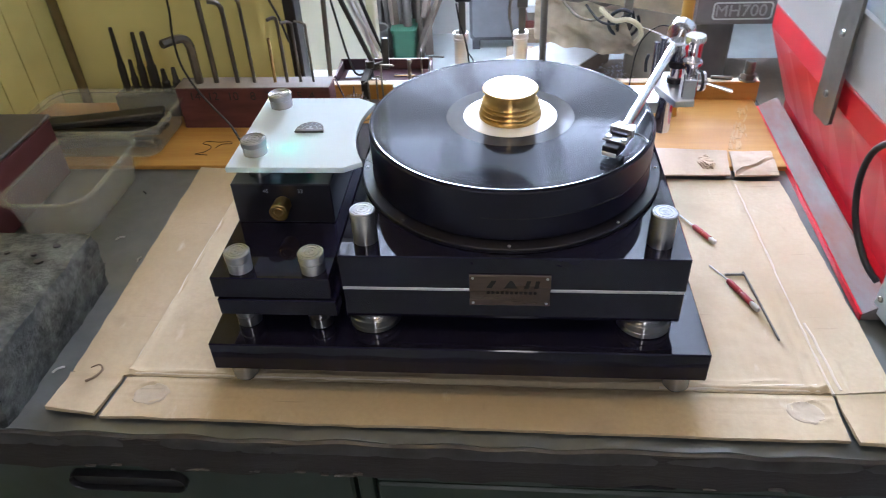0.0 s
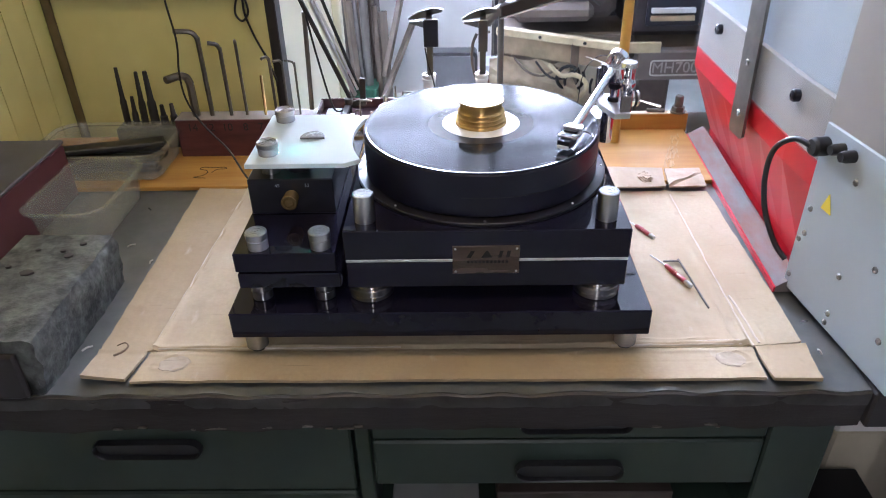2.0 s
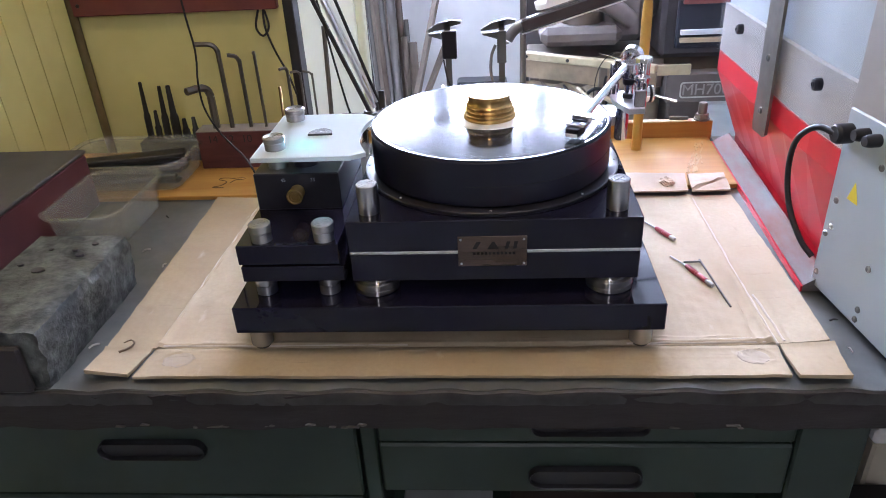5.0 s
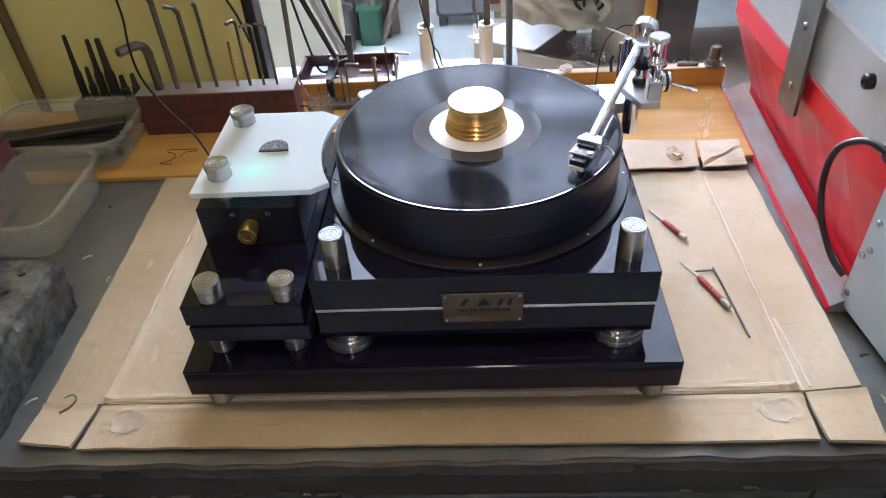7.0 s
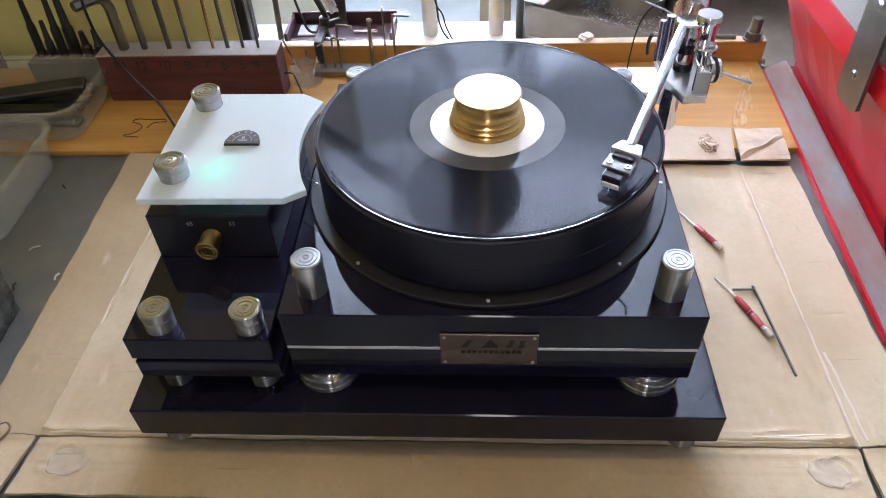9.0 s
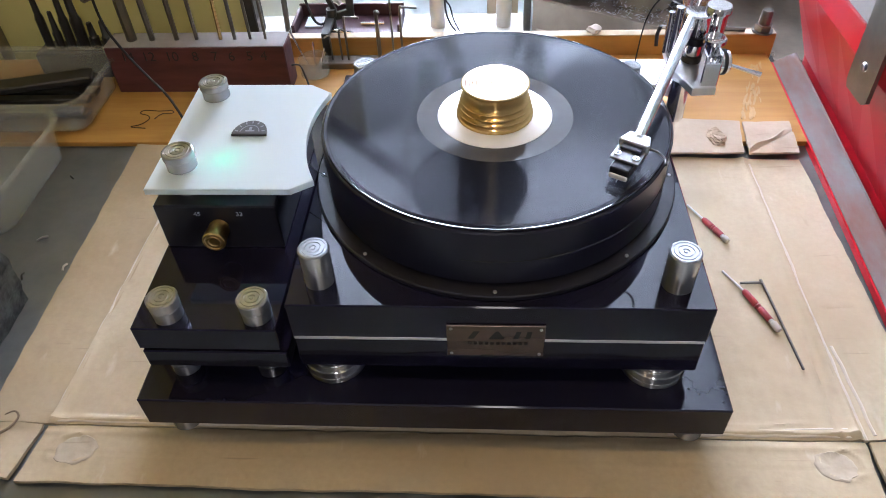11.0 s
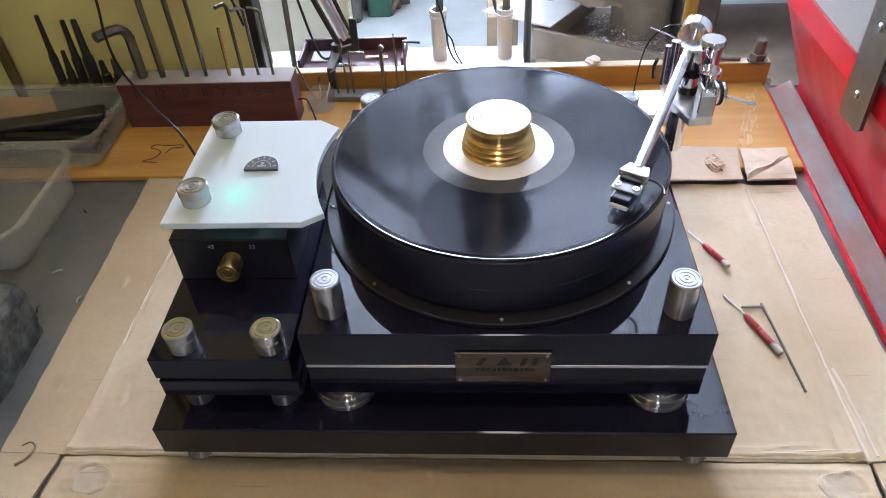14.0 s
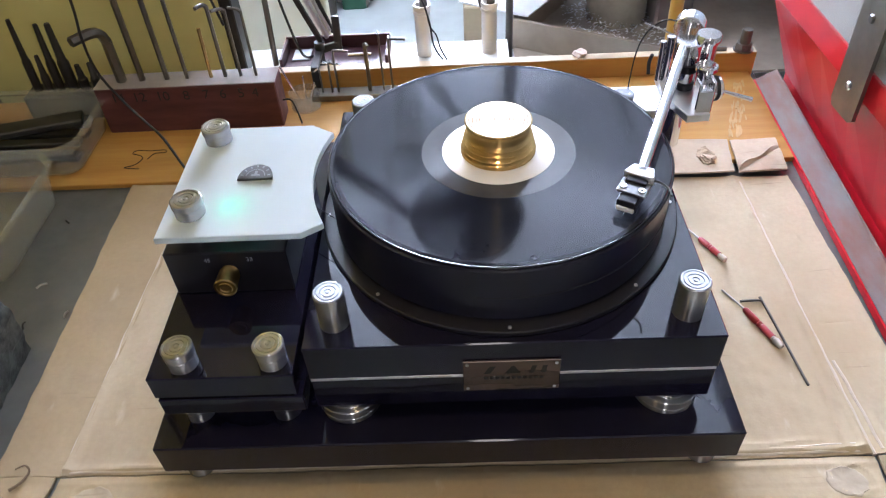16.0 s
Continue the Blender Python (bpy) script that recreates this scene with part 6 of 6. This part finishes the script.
bmesh.ops.triangulate(bm, faces=bm.faces)
bmesh.ops.subdivide_edges(bm, edges=list(bm.edges), cuts=2)
for v in bm.verts:
    v.co.z = max(0.0124, v.co.z + 0.0034 * noise.noise(v.co * 130))
solo("glue_lump", bm, card_stock("torn_paper", (0.50, 0.40, 0.29), (0.36, 0.27, 0.18), (0.2, 0.15, 0.1), 6.0), (0.301, 0.272, 0.0122), "torn scrap of paper stuck on the cardboard with glue", "paper scrap", smooth=False)

# ---------------------------------------------------------------- small loose bits
solo("thin_cable", swept([(-0.094, 0.577, 0.16), (-0.0887, 0.577, 0.1252), (-0.0813, 0.576, 0.1018), (-0.0750, 0.575, 0.0716), (-0.0723, 0.575, 0.0447), (-0.0654, 0.575, 0.0245), (-0.0569, 0.575, 0.0122)], 0.0016, 8), BLACK_RUBBER, (-0.06, 0.575, 0.0102), "thin black cord hanging down beside a metal tube", "cable")
solo("thin_cable", swept([(-0.0790, 0.573, 0.094), (-0.0750, 0.573, 0.0716), (-0.0660, 0.573, 0.057), (-0.0609, 0.573, 0.036), (-0.0537, 0.573, 0.0190), (-0.0500, 0.573, 0.0118)], 0.0013, 8), BLACK_RUBBER, (-0.05, 0.573, 0.0102), "thin black cord hanging down beside a metal tube", "cable")
bm = bmesh.new()
bmesh.ops.create_icosphere(bm, subdivisions=3, radius=0.011, matrix=Matrix.Translation((0.1607, 0.513, 0.045)))
for v in bm.verts:
    v.co += noise.noise_vector(v.co * 120) * 0.005
    v.co.z = max(0.0414, 0.0414 + (v.co.z - 0.0402) * 0.55)
solo("paper_ball", bm, mat("crumpled_paper", (0.55, 0.47, 0.42), 0.8, var=0.2, scale=60, bump=0.3), (0.1607, 0.513, 0.0402), "small crumpled scrap of pale paper on the batten", "paper scrap", smooth=False)
random.seed(21)
for k, (x, y) in enumerate(((-0.5462, 0.078), (-0.5414, 0.0143), (-0.507, -0.172), (-0.5614, 0.1974), (-0.498, 0.03), (0.418, -0.13), (0.412, -0.19))):
    a = random.uniform(0, 3.1)
    d = Vector((math.cos(a), math.sin(a), 0)) * random.uniform(0.004, 0.007)
    p = Vector((x, y, 0.0022))
    solo("metal_shaving", swept([p - d, p + Vector((0, 0, 0.002)), p + d * 0.8 + Vector((0.001, 0.002, 0))], 0.0012, 6), (BRIGHT_STEEL, DARK_STEEL)[k % 2], (x, y, 0.0005), ("bright curled metal shaving on the bench sheet", "dark curled metal shaving on the bench sheet")[k % 2], "metal shaving", "metal shavings on the bench")
# splinters and chips along the bench's front edge
SPLINTER = mat("pale_splintered_wood", (0.13, 0.115, 0.10), 0.8, var=0.4, scale=60)
for k in range(17):
    x = random.uniform(-0.46, -0.12) if k < 12 else random.uniform(-0.9, 0.4)
    z = -0.0545 + random.uniform(-0.0015, 0.003)
    w, h = random.uniform(0.005, 0.020), random.uniform(0.0008, 0.0022)
    ring = [(x - w / 2, z), (x - w * random.uniform(0.1, 0.3), z + h), (x + w * random.uniform(0, 0.3), z + h * random.uniform(0.4, 1)), (x + w / 2, z), (x + w * 0.1, z - h * random.uniform(0.3, 0.9))]
    bm = placed(outline([(px, pz) for px, pz in ring], 0.0, 0.003), Matrix(((1, 0, 0, 0), (0, 0, -1, -0.2550), (0, 1, 0, 0), (0, 0, 0, 1))))
    part("splinter", bm, SPLINTER, bench, smooth=False)
# tear at the card's corner, drawn as a thin dark curled strip
solo("corner_tear", swept([(-0.468, -0.170, 0.0055), (-0.458, -0.168, 0.0085), (-0.452, -0.174, 0.0075), (-0.454, -0.186, 0.0090), (-0.462, -0.194, 0.0095)], 0.0012, 6, taper=(0.5, 1.3)), mat("dark_brown_tear", (0.16, 0.115, 0.07), 0.8), (-0.46, -0.18, 0.005), "small curled dark brown tear at the cardboard's corner", "scrap")

# ---------------------------------------------------------------- the room behind the bench
structure("wall_partition", window_wall(-2.5, 0.168, 3.12, 3.20), WHITE_WALL, "white plastered partition wall in the room behind")
structure("conduit", swept([(0.182, 3.10, FLOOR_Z), (0.182, 3.10, 1.9)], 0.016, 12, smooth_path=False), PIPE, "dull grey conduit along the wall's edge", smooth=True)
door_leaf = thing("white_door", (-0.62, 1.32, FLOOR_Z), "tall white painted door leaf standing open", "door")
part("leaf", block(-0.80, -0.40, 1.30, 1.34, FLOOR_Z + 0.01, 1.2, 0.004), WHITE_WALL, door_leaf)
part("edge_strip", block(-0.399, -0.375, 1.295, 1.345, FLOOR_Z + 0.01, 1.2, 0.004), mat("cream_strip", (0.6, 0.57, 0.42), 0.6, stain=0.2), door_leaf)

random.seed(4)
BROWN_PIPE = mat("brown_rusty_pipe", (0.17, 0.135, 0.105), 0.6, 0.2, var=0.4, scale=14, stretch=(3, 3, 0.6), stain=0.4)
for k in range(20):
    x = -0.72 + 0.0172 * k + random.uniform(-0.008, 0.008)
    y = 2.84 + random.uniform(-0.10, 0.10)
    top = random.choice((0.7, 0.9, 1.1, 0.45)) if k < 16 else (-0.235, -0.29, -0.22, -0.33)[k - 16]
    lean = random.uniform(-0.10, 0.01)
    r = random.choice((0.013, 0.017, 0.022, 0.015))
    wood = k % 3 == 1
    a, b = (x, y, FLOOR_Z + 0.001), (x + lean * 0.5 * (top - FLOOR_Z), y + 0.07, top)
    bm = beam(a, b, 2 * r, 1.6 * r, bevel=0.001) if wood else swept([a, b], r, 14, smooth_path=False)
    solo("leaning_bar" if wood else "leaning_pipe", bm, WOOD_BAR if wood else (PIPE, BROWN_PIPE)[k % 2], a, "weathered wooden bar leaning on the white wall" if wood else ("dull grey metal pipe leaning on the white wall", "rusty brown metal pipe leaning on the white wall")[k % 2], "bar" if wood else "pipe", "bars leaning on the wall")
solo("wooden_prop", beam((-0.40, 2.72, -0.62), (-0.27, 2.90, -0.10), 0.030, 0.022, bevel=0.001), WOOD_BAR, (-0.40, 2.72, -0.62), "short wooden prop leaning across the bars", "bar", "bars leaning on the wall")
solo("wooden_prop", beam((-0.46, 2.70, FLOOR_Z + 0.005), (-0.24, 2.92, -0.36), 0.030, 0.022, bevel=0.001), WOOD_BAR, (-0.46, 2.70, FLOOR_Z), "short wooden prop leaning on the white wall", "bar", "bars leaning on the wall")

bin_ = thing("green_bin", (-0.50, 2.74, FLOOR_Z), "dark green open bin on the floor", "bin")
part("bin_body", placed(outline(rounded(0.115, 0.16, 0.02), 0.0, 0.165), Matrix.Translation((-0.503, 2.76, FLOOR_Z + 0.002))), GREEN_BIN, bin_)
part("bin_rim", placed(outline(rounded(0.127, 0.172, 0.025), 0.0, 0.015), Matrix.Translation((-0.503, 2.76, FLOOR_Z + 0.1672))), GREEN_BIN, bin_)
solo("grey_bucket", turned([(0, FLOOR_Z + 0.002), (0.052, FLOOR_Z + 0.002), (0.064, FLOOR_Z + 0.20), (0.068, FLOOR_Z + 0.205), (0.066, FLOOR_Z + 0.21), (0.061, FLOOR_Z + 0.205), (0.050, FLOOR_Z + 0.02), (0, FLOOR_Z + 0.02)], (-0.635, 2.66, 0), 28), PIPE, (-0.635, 2.66, FLOOR_Z), "dull grey bucket on the floor beside the bars", "bucket")

panel = thing("grey_steel_cabinet", (-0.05, 2.90, FLOOR_Z), "low dark grey steel cabinet standing against the white wall", "cabinet")
part("cabinet_shell", placed(outline(rounded(0.27, 0.250, 0.022), -0.05, 0.05, bevel=0.004), Matrix.Translation((-0.052, 2.93, FLOOR_Z + 0.178)) @ Matrix.Rotation(radians(90), 4, "X")), MONITOR, panel)
part("front_panel", placed(outline(rounded(0.24, 0.215, 0.018), 0.0, 0.006, bevel=0.002), Matrix.Translation((-0.052, 2.8795, FLOOR_Z + 0.178)) @ Matrix.Rotation(radians(90), 4, "X")), mat("grey_casing_front", (0.20, 0.20, 0.215), 0.35, var=0.2, stain=0.3), panel)
for x in (-0.155, 0.05):
    part("cabinet_foot", block(x - 0.02, x + 0.02, 2.89, 2.97, FLOOR_Z, FLOOR_Z + 0.055, 0.003), MONITOR, panel)

stack = thing("board_stack", (0.14, 2.62, FLOOR_Z), "stack of brown and pale boards beside the lathe", "stack")
for k in range(9):
    o = random.uniform(-0.012, 0.012)
    part("board", block(0.090 + o, 0.205 + o, 2.60, 2.75, FLOOR_Z + 0.0005 + 0.036 * k, FLOOR_Z + 0.034 + 0.036 * k, 0.002), (TAN, BROWN_RED, WOOD_BAR, WHITE_MARK, TAN)[k % 5], stack)

# grey sprung arm that reaches across the opening
arm2 = thing("second_lamp_arm", (0.06, 0.93, FLOOR_Z), "grey-brown padded lamp arm with a white shade and a steel pole", "lamp")
part("pole", swept([(0.082, 0.93, FLOOR_Z + 0.02), (0.082, 0.93, 0.30)], 0.008, 12, smooth_path=False), PIPE, arm2)
part("joint", swept([(0.044, 0.915, 0.118), (0.060, 0.915, 0.140), (0.086, 0.915, 0.156)], 0.013, 12), PIPE, arm2)
part("arm_shell", beam((0.078, 0.915, 0.150), (0.36, 0.915, 0.232), 0.030, 0.030, bevel=0.004), mat("brown_grey_arm", (0.030, 0.022, 0.019), 0.6, stain=0.3), arm2)
part("arm_edge", beam((0.078, 0.898, 0.1335), (0.36, 0.898, 0.2155), 0.004, 0.003), SATIN_ALU, arm2)
part("shade", placed(outline(rounded(0.17, 0.06, 0.028), 0.0, 0.018, bevel=0.007), Matrix.Translation((0.195, 0.940, 0.206)) @ Matrix.Rotation(radians(-16), 4, "Y")), WHITE_WALL, arm2, "white shade")
part("foot_plate", block(-0.03, 0.15, 0.85, 1.01, FLOOR_Z, FLOOR_Z + 0.02, 0.004), DARK_STEEL, arm2)


# lathe
lathe = thing("lathe", (0.75, 2.2, FLOOR_Z), "old grey and cream metal lathe with a chip tray", "lathe")
part("rear_splash", block(0.15, 1.9, 2.52, 2.55, FLOOR_Z + 0.4, 0.75), LATHE_DARK, lathe)
ra, rb = Vector((0.135, 2.010, 0)), Vector((0.600, 1.742, 0))
part("bed_rail", beam(ra + Vector((0, 0, -0.196)), rb + Vector((0, 0, -0.196)), 0.030, 0.030, bevel=0.004), CREAM, lathe, "cream painted bed rail")
part("rail_panel", beam(ra + Vector((0.004, 0.008, -0.248)), rb + Vector((0.004, 0.008, -0.248)), 0.016, 0.074, bevel=0.002), mat("tan_machine_panel", (0.30, 0.235, 0.155), 0.55, var=0.3, scale=14, stain=0.5, sscale=9), lathe)
for q in (0.03, 0.36, 0.70):
    c = ra.lerp(rb, q) + Vector((-0.0085, -0.0145, -0.196))
    part("rail_screw", turned([(0, 0), (0.007, 0), (0.006, 0.003), (0, 0.0035)], c, 14, axis=(-0.5, -0.866, 0)), DARK_STEEL, lathe)
part("rail_bracket", beam(ra.lerp(rb, 0.62) + Vector((0, -0.004, -0.36)), ra.lerp(rb, 0.62) + Vector((0, -0.004, -0.20)), 0.030, 0.012, bevel=0.002), LATHE_BROWN, lathe)
part("bed_rail_end", block(0.600, 0.790, 1.985, 2.0, -0.292, -0.250, 0.002), CREAM, lathe)
part("bed", block(0.16, 1.9, 2.09, 2.36, -0.34, -0.235, 0.006), LATHE_BROWN, lathe)
part("apron", block(0.20, 0.70, 2.062, 2.09, -0.36, -0.24, 0.004), LATHE_BROWN, lathe)
front = part("name_panel", block(0.70, 1.9, 1.985, 2.05, -0.405, -0.285, 0.006), LATHE_GREY, lathe, "grey front panel with a framed badge")
bm = bmesh.new()
fr = rounded(0.215, 0.066, 0.014)
inn = rounded(0.203, 0.054, 0.010)
lo1 = [bm.verts.new((0.862 + x, 1.9835, -0.353 + z)) for x, z in fr]
lo2 = [bm.verts.new((0.862 + x, 1.9835, -0.353 + z)) for x, z in inn]
for q in range(len(fr)):
    j = (q + 1) % len(fr)
    bm.faces.new((lo1[q], lo1[j], lo2[j], lo2[q]))
part("badge_frame", bm, BADGE_GREY, front, smooth=False)
for txt, x in (("MH", 0.809), ("700", 0.903)):
    text_part("badge_text", txt, 0.062, Matrix.Translation((x, 1.9832, -0.354)) @ Matrix.Rotation(radians(90), 4, "X"), BADGE_DIM, front, 0.001)
part("headstock", block(0.665, 1.9, 2.02, 2.45, -0.234, 0.55, 0.02), LATHE_DARK, lathe)
part("headstock_front", block(0.72, 1.3, 2.0, 2.02, -0.19, 0.40, 0.006), mat("blue_black_panel", (0.022, 0.024, 0.036), 0.45, stain=0.3), lathe)
for z, c in ((-0.165, TAN), (-0.135, WHITE_MARK), (-0.02, BROWN_RED), (0.02, TAN)):
    part("leaflet", block(0.735, 0.905, 1.982, 1.999, z, z + 0.018, 0.001), c, lathe)
part("saddle", block(0.20, 0.52, 2.02, 2.34, -0.176, -0.10, 0.025), mat("saddle_grey", (0.16, 0.135, 0.125), 0.5, var=0.3, stain=0.4), lathe)
part("tool_post", turned([(0, -0.10), (0.085, -0.10), (0.085, -0.06), (0.070, -0.045), (0.062, 0.0), (0.045, 0.02), (0, 0.025)], (0.37, 2.15, 0), 32), LATHE_GREY, lathe)
part("carriage_arm", swept([(0.24, 2.10, -0.02), (0.34, 2.06, 0.005), (0.46, 2.05, -0.02), (0.56, 2.05, -0.09)], 0.035, 14), LATHE_GREY, lathe)
part("tailstock", block(0.46, 0.62, 2.08, 2.3, -0.176, 0.08, 0.03), LATHE_GREY, lathe)
part("chuck", turned([(0, 0), (0.12, 0), (0.125, 0.01), (0.125, 0.07), (0.10, 0.08), (0, 0.08)], (0.665, 2.2, 0.02), 40, axis=(-1, 0, 0)), STEEL, lathe)
# chip tray under the bed
tx0, tx1, ty0, ty1 = 0.185, 1.6, 1.76, 2.44
part("tray_floor", block(tx0, tx1, ty0, ty1, -0.735, -0.725), TROUGH, lathe)
part("tray_front", outline([(0.172, 2.02), (0.62, 1.775), (0.93, 1.609), (0.936, 1.621), (0.625, 1.788), (0.18, 2.035)], -0.735, -0.612, bevel=0.003), TROUGH, lathe, "sloping grey-brown tray side")
part("tray_end", outline([(0.172, 2.02), (0.182, 2.015), (0.46, 2.42), (0.45, 2.43)], -0.735, -0.612, bevel=0.003), TROUGH, lathe)
part("pedestal", block(0.74, 0.88, 2.10, 2.4, FLOOR_Z, -0.341, 0.01), LATHE_GREY, lathe)
part("tray_leg", block(0.30, 0.42, 2.05, 2.35, FLOOR_Z, -0.735, 0.01), LATHE_GREY, lathe)
solo("metal_drum", turned([(0, -0.7245), (0.115, -0.7245), (0.118, -0.715), (0.118, -0.40), (0.123, -0.395), (0.123, -0.37), (0.112, -0.365), (0.108, -0.385), (0, -0.385)], (0.615, 2.235, 0), 40), mat("dull_beige_drum", (0.44, 0.39, 0.30), 0.5, var=0.25, stain=0.4, sscale=6), (0.615, 2.235, -0.7245), "dull beige metal drum standing in the lathe's tray", "drum")
solo("white_sheet", outline([(-0.02, 2.15), (0.235, 1.995), (0.42, 2.255), (0.345, 2.40), (0.28, 2.40)], -0.60, -0.594), mat("white_laminate", (0.8, 0.8, 0.78), 0.5, stain=0.1), (0.2, 2.2, -0.60), "flat white laminate sheet lying on the tray's edge", "sheet")
part("sheet_support", block(0.0, 0.12, 2.10, 2.3, FLOOR_Z, -0.6002, 0.004), TAN, lathe)
# curled chips
bm = bmesh.new()
random.seed(7)
for k in range(900):
    u, v = random.random(), random.random()
    x = 0.40 + 0.5 * u
    y = 2.0 + 0.32 * v - 0.1 * u
    z = -0.7245 + 0.02 * random.random() + 0.03 * max(0, 1 - abs(u - 0.2) * 3)
    a = random.uniform(0, 6.28)
    s = random.uniform(0.004, 0.011)
    d = Vector((math.cos(a), math.sin(a), random.uniform(-0.5, 0.5))) * s
    w = Vector((-math.sin(a), math.cos(a), random.uniform(-0.3, 0.8))) * s * 0.4
    p = Vector((x, y, z))
    vs = [bm.verts.new(q) for q in (p - d, p - d * 0.2 + w, p + d, p + d * 0.1 - w * 0.6)]
    bm.faces.new(vs)
solo("metal_chips", bm, SATIN_ALU, (0.6, 2.1, -0.7245), "heap of pale curled metal chips in the tray", "chips", kind="stuff", smooth=False)

# canvas and cables between wall and lathe
bm = bmesh.new()
nx, nz = 44, 30
grid = {}
for i in range(nx + 1):
    for j in range(nz + 1):
        u, v = i / nx, j / nz
        x = 0.105 + 0.33 * u + 0.02 * math.sin(v * 4 + 1) * u
        z = -0.450 + 0.155 * v - 0.05 * max(0.0, 0.3 - u) * v
        drape = 0.016 * math.sin(u * 15 + v * 5 + 2 * noise.noise(Vector((u * 3, v * 3, 1)))) + 0.030 * noise.noise(Vector((u * 4, v * 3, 2))) + 0.010 * noise.noise(Vector((u * 11, v * 9, 6)))
        y = 2.03 - 0.17 * u + drape - 0.06 * (1 - v)
        grid[i, j] = bm.verts.new((x, y, z))
for i in range(nx):
    for j in range(nz):
        bm.faces.new((grid[i, j], grid[i + 1, j], grid[i + 1, j + 1], grid[i, j + 1]))
bmesh.ops.solidify(bm, geom=list(bm.faces), thickness=0.004)
solo("canvas_cover", bm, CLOTH, (0.27, 1.95, -0.45), "crumpled beige canvas cover hanging from the lathe rail", "canvas")


def hose(pts, r, m, label):
    solo("hose", swept(pts, r, 10), m, pts[-1], label, "hose", "hoses under the lathe rail")


def loop(cx, cz, r, y, a0, a1):
    return [(cx + r * math.cos(radians(a)), y + 0.0002 * a, cz + 1.1 * r * math.sin(radians(a))) for a in range(a0, a1, 30 if a1 > a0 else -30)]


hose(loop(0.405, -0.335, 0.045, 1.80, 60, 400), 0.0065, BLACK_RUBBER, "black rubber hose in a loose loop under the lathe rail")
hose(loop(0.430, -0.345, 0.040, 1.79, 90, 420), 0.0055, BLACK_RUBBER, "black rubber hose in a loose loop under the lathe rail")
hose([(0.33, 1.85, -0.29), (0.37, 1.80, -0.315), (0.42, 1.79, -0.310), (0.46, 1.79, -0.335), (0.47, 1.80, -0.37), (0.45, 1.82, -0.41)], 0.009, CREAM, "pale cream hose arched over the canvas")
hose([(0.20, 1.93, -0.285), (0.25, 1.88, -0.325), (0.31, 1.86, -0.335), (0.36, 1.84, -0.300)], 0.005, LATHE_BROWN, "thin brown hose sagging under the lathe rail")
hose([(0.28, 1.88, -0.285), (0.33, 1.83, -0.330), (0.39, 1.80, -0.325), (0.43, 1.79, -0.285)], 0.0045, BLACK_RUBBER, "thin black cable sagging under the lathe rail")

# unseen bare bulb, added over the bench's front as warm fill
pend = thing("pendant_fill_lamp", (-0.03, -0.27, 1.95), "unseen bare bulb on a black cord, placed as warm fill", "lamp")
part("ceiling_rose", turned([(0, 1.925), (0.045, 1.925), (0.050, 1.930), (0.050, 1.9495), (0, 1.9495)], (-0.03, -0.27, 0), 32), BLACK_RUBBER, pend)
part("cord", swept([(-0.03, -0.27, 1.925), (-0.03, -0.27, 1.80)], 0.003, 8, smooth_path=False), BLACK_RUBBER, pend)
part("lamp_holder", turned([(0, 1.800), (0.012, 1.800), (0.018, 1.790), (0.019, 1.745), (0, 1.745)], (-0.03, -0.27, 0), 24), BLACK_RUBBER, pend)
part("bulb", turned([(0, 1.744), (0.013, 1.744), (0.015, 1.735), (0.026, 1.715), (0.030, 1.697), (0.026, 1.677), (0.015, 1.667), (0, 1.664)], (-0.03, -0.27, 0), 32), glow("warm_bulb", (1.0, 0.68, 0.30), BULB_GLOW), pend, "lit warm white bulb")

# Unseen tube, made up to brighten the room behind the bench.
fix = thing("back_fill_light", (-1.15, 1.6, 1.95), "white tube light, added unseen to fill the room behind", "light")
part("housing", block(-1.18, -1.12, 0.7, 2.5, 1.90, 1.9495, 0.004), WHITE_WALL, fix)
part("tube", swept([(-1.15, 0.75, 1.875), (-1.15, 2.45, 1.875)], 0.014, 14, smooth_path=False), glow("fill_tube_glow", (0.93, 0.97, 1.0), 340.0), fix, "glowing tube of the added fill light")
for y in (0.73, 2.47):
    part("tube_holder", block(-1.165, -1.135, y - 0.012, y + 0.012, 1.855, 1.8998, 0.002), WHITE_WALL, fix)
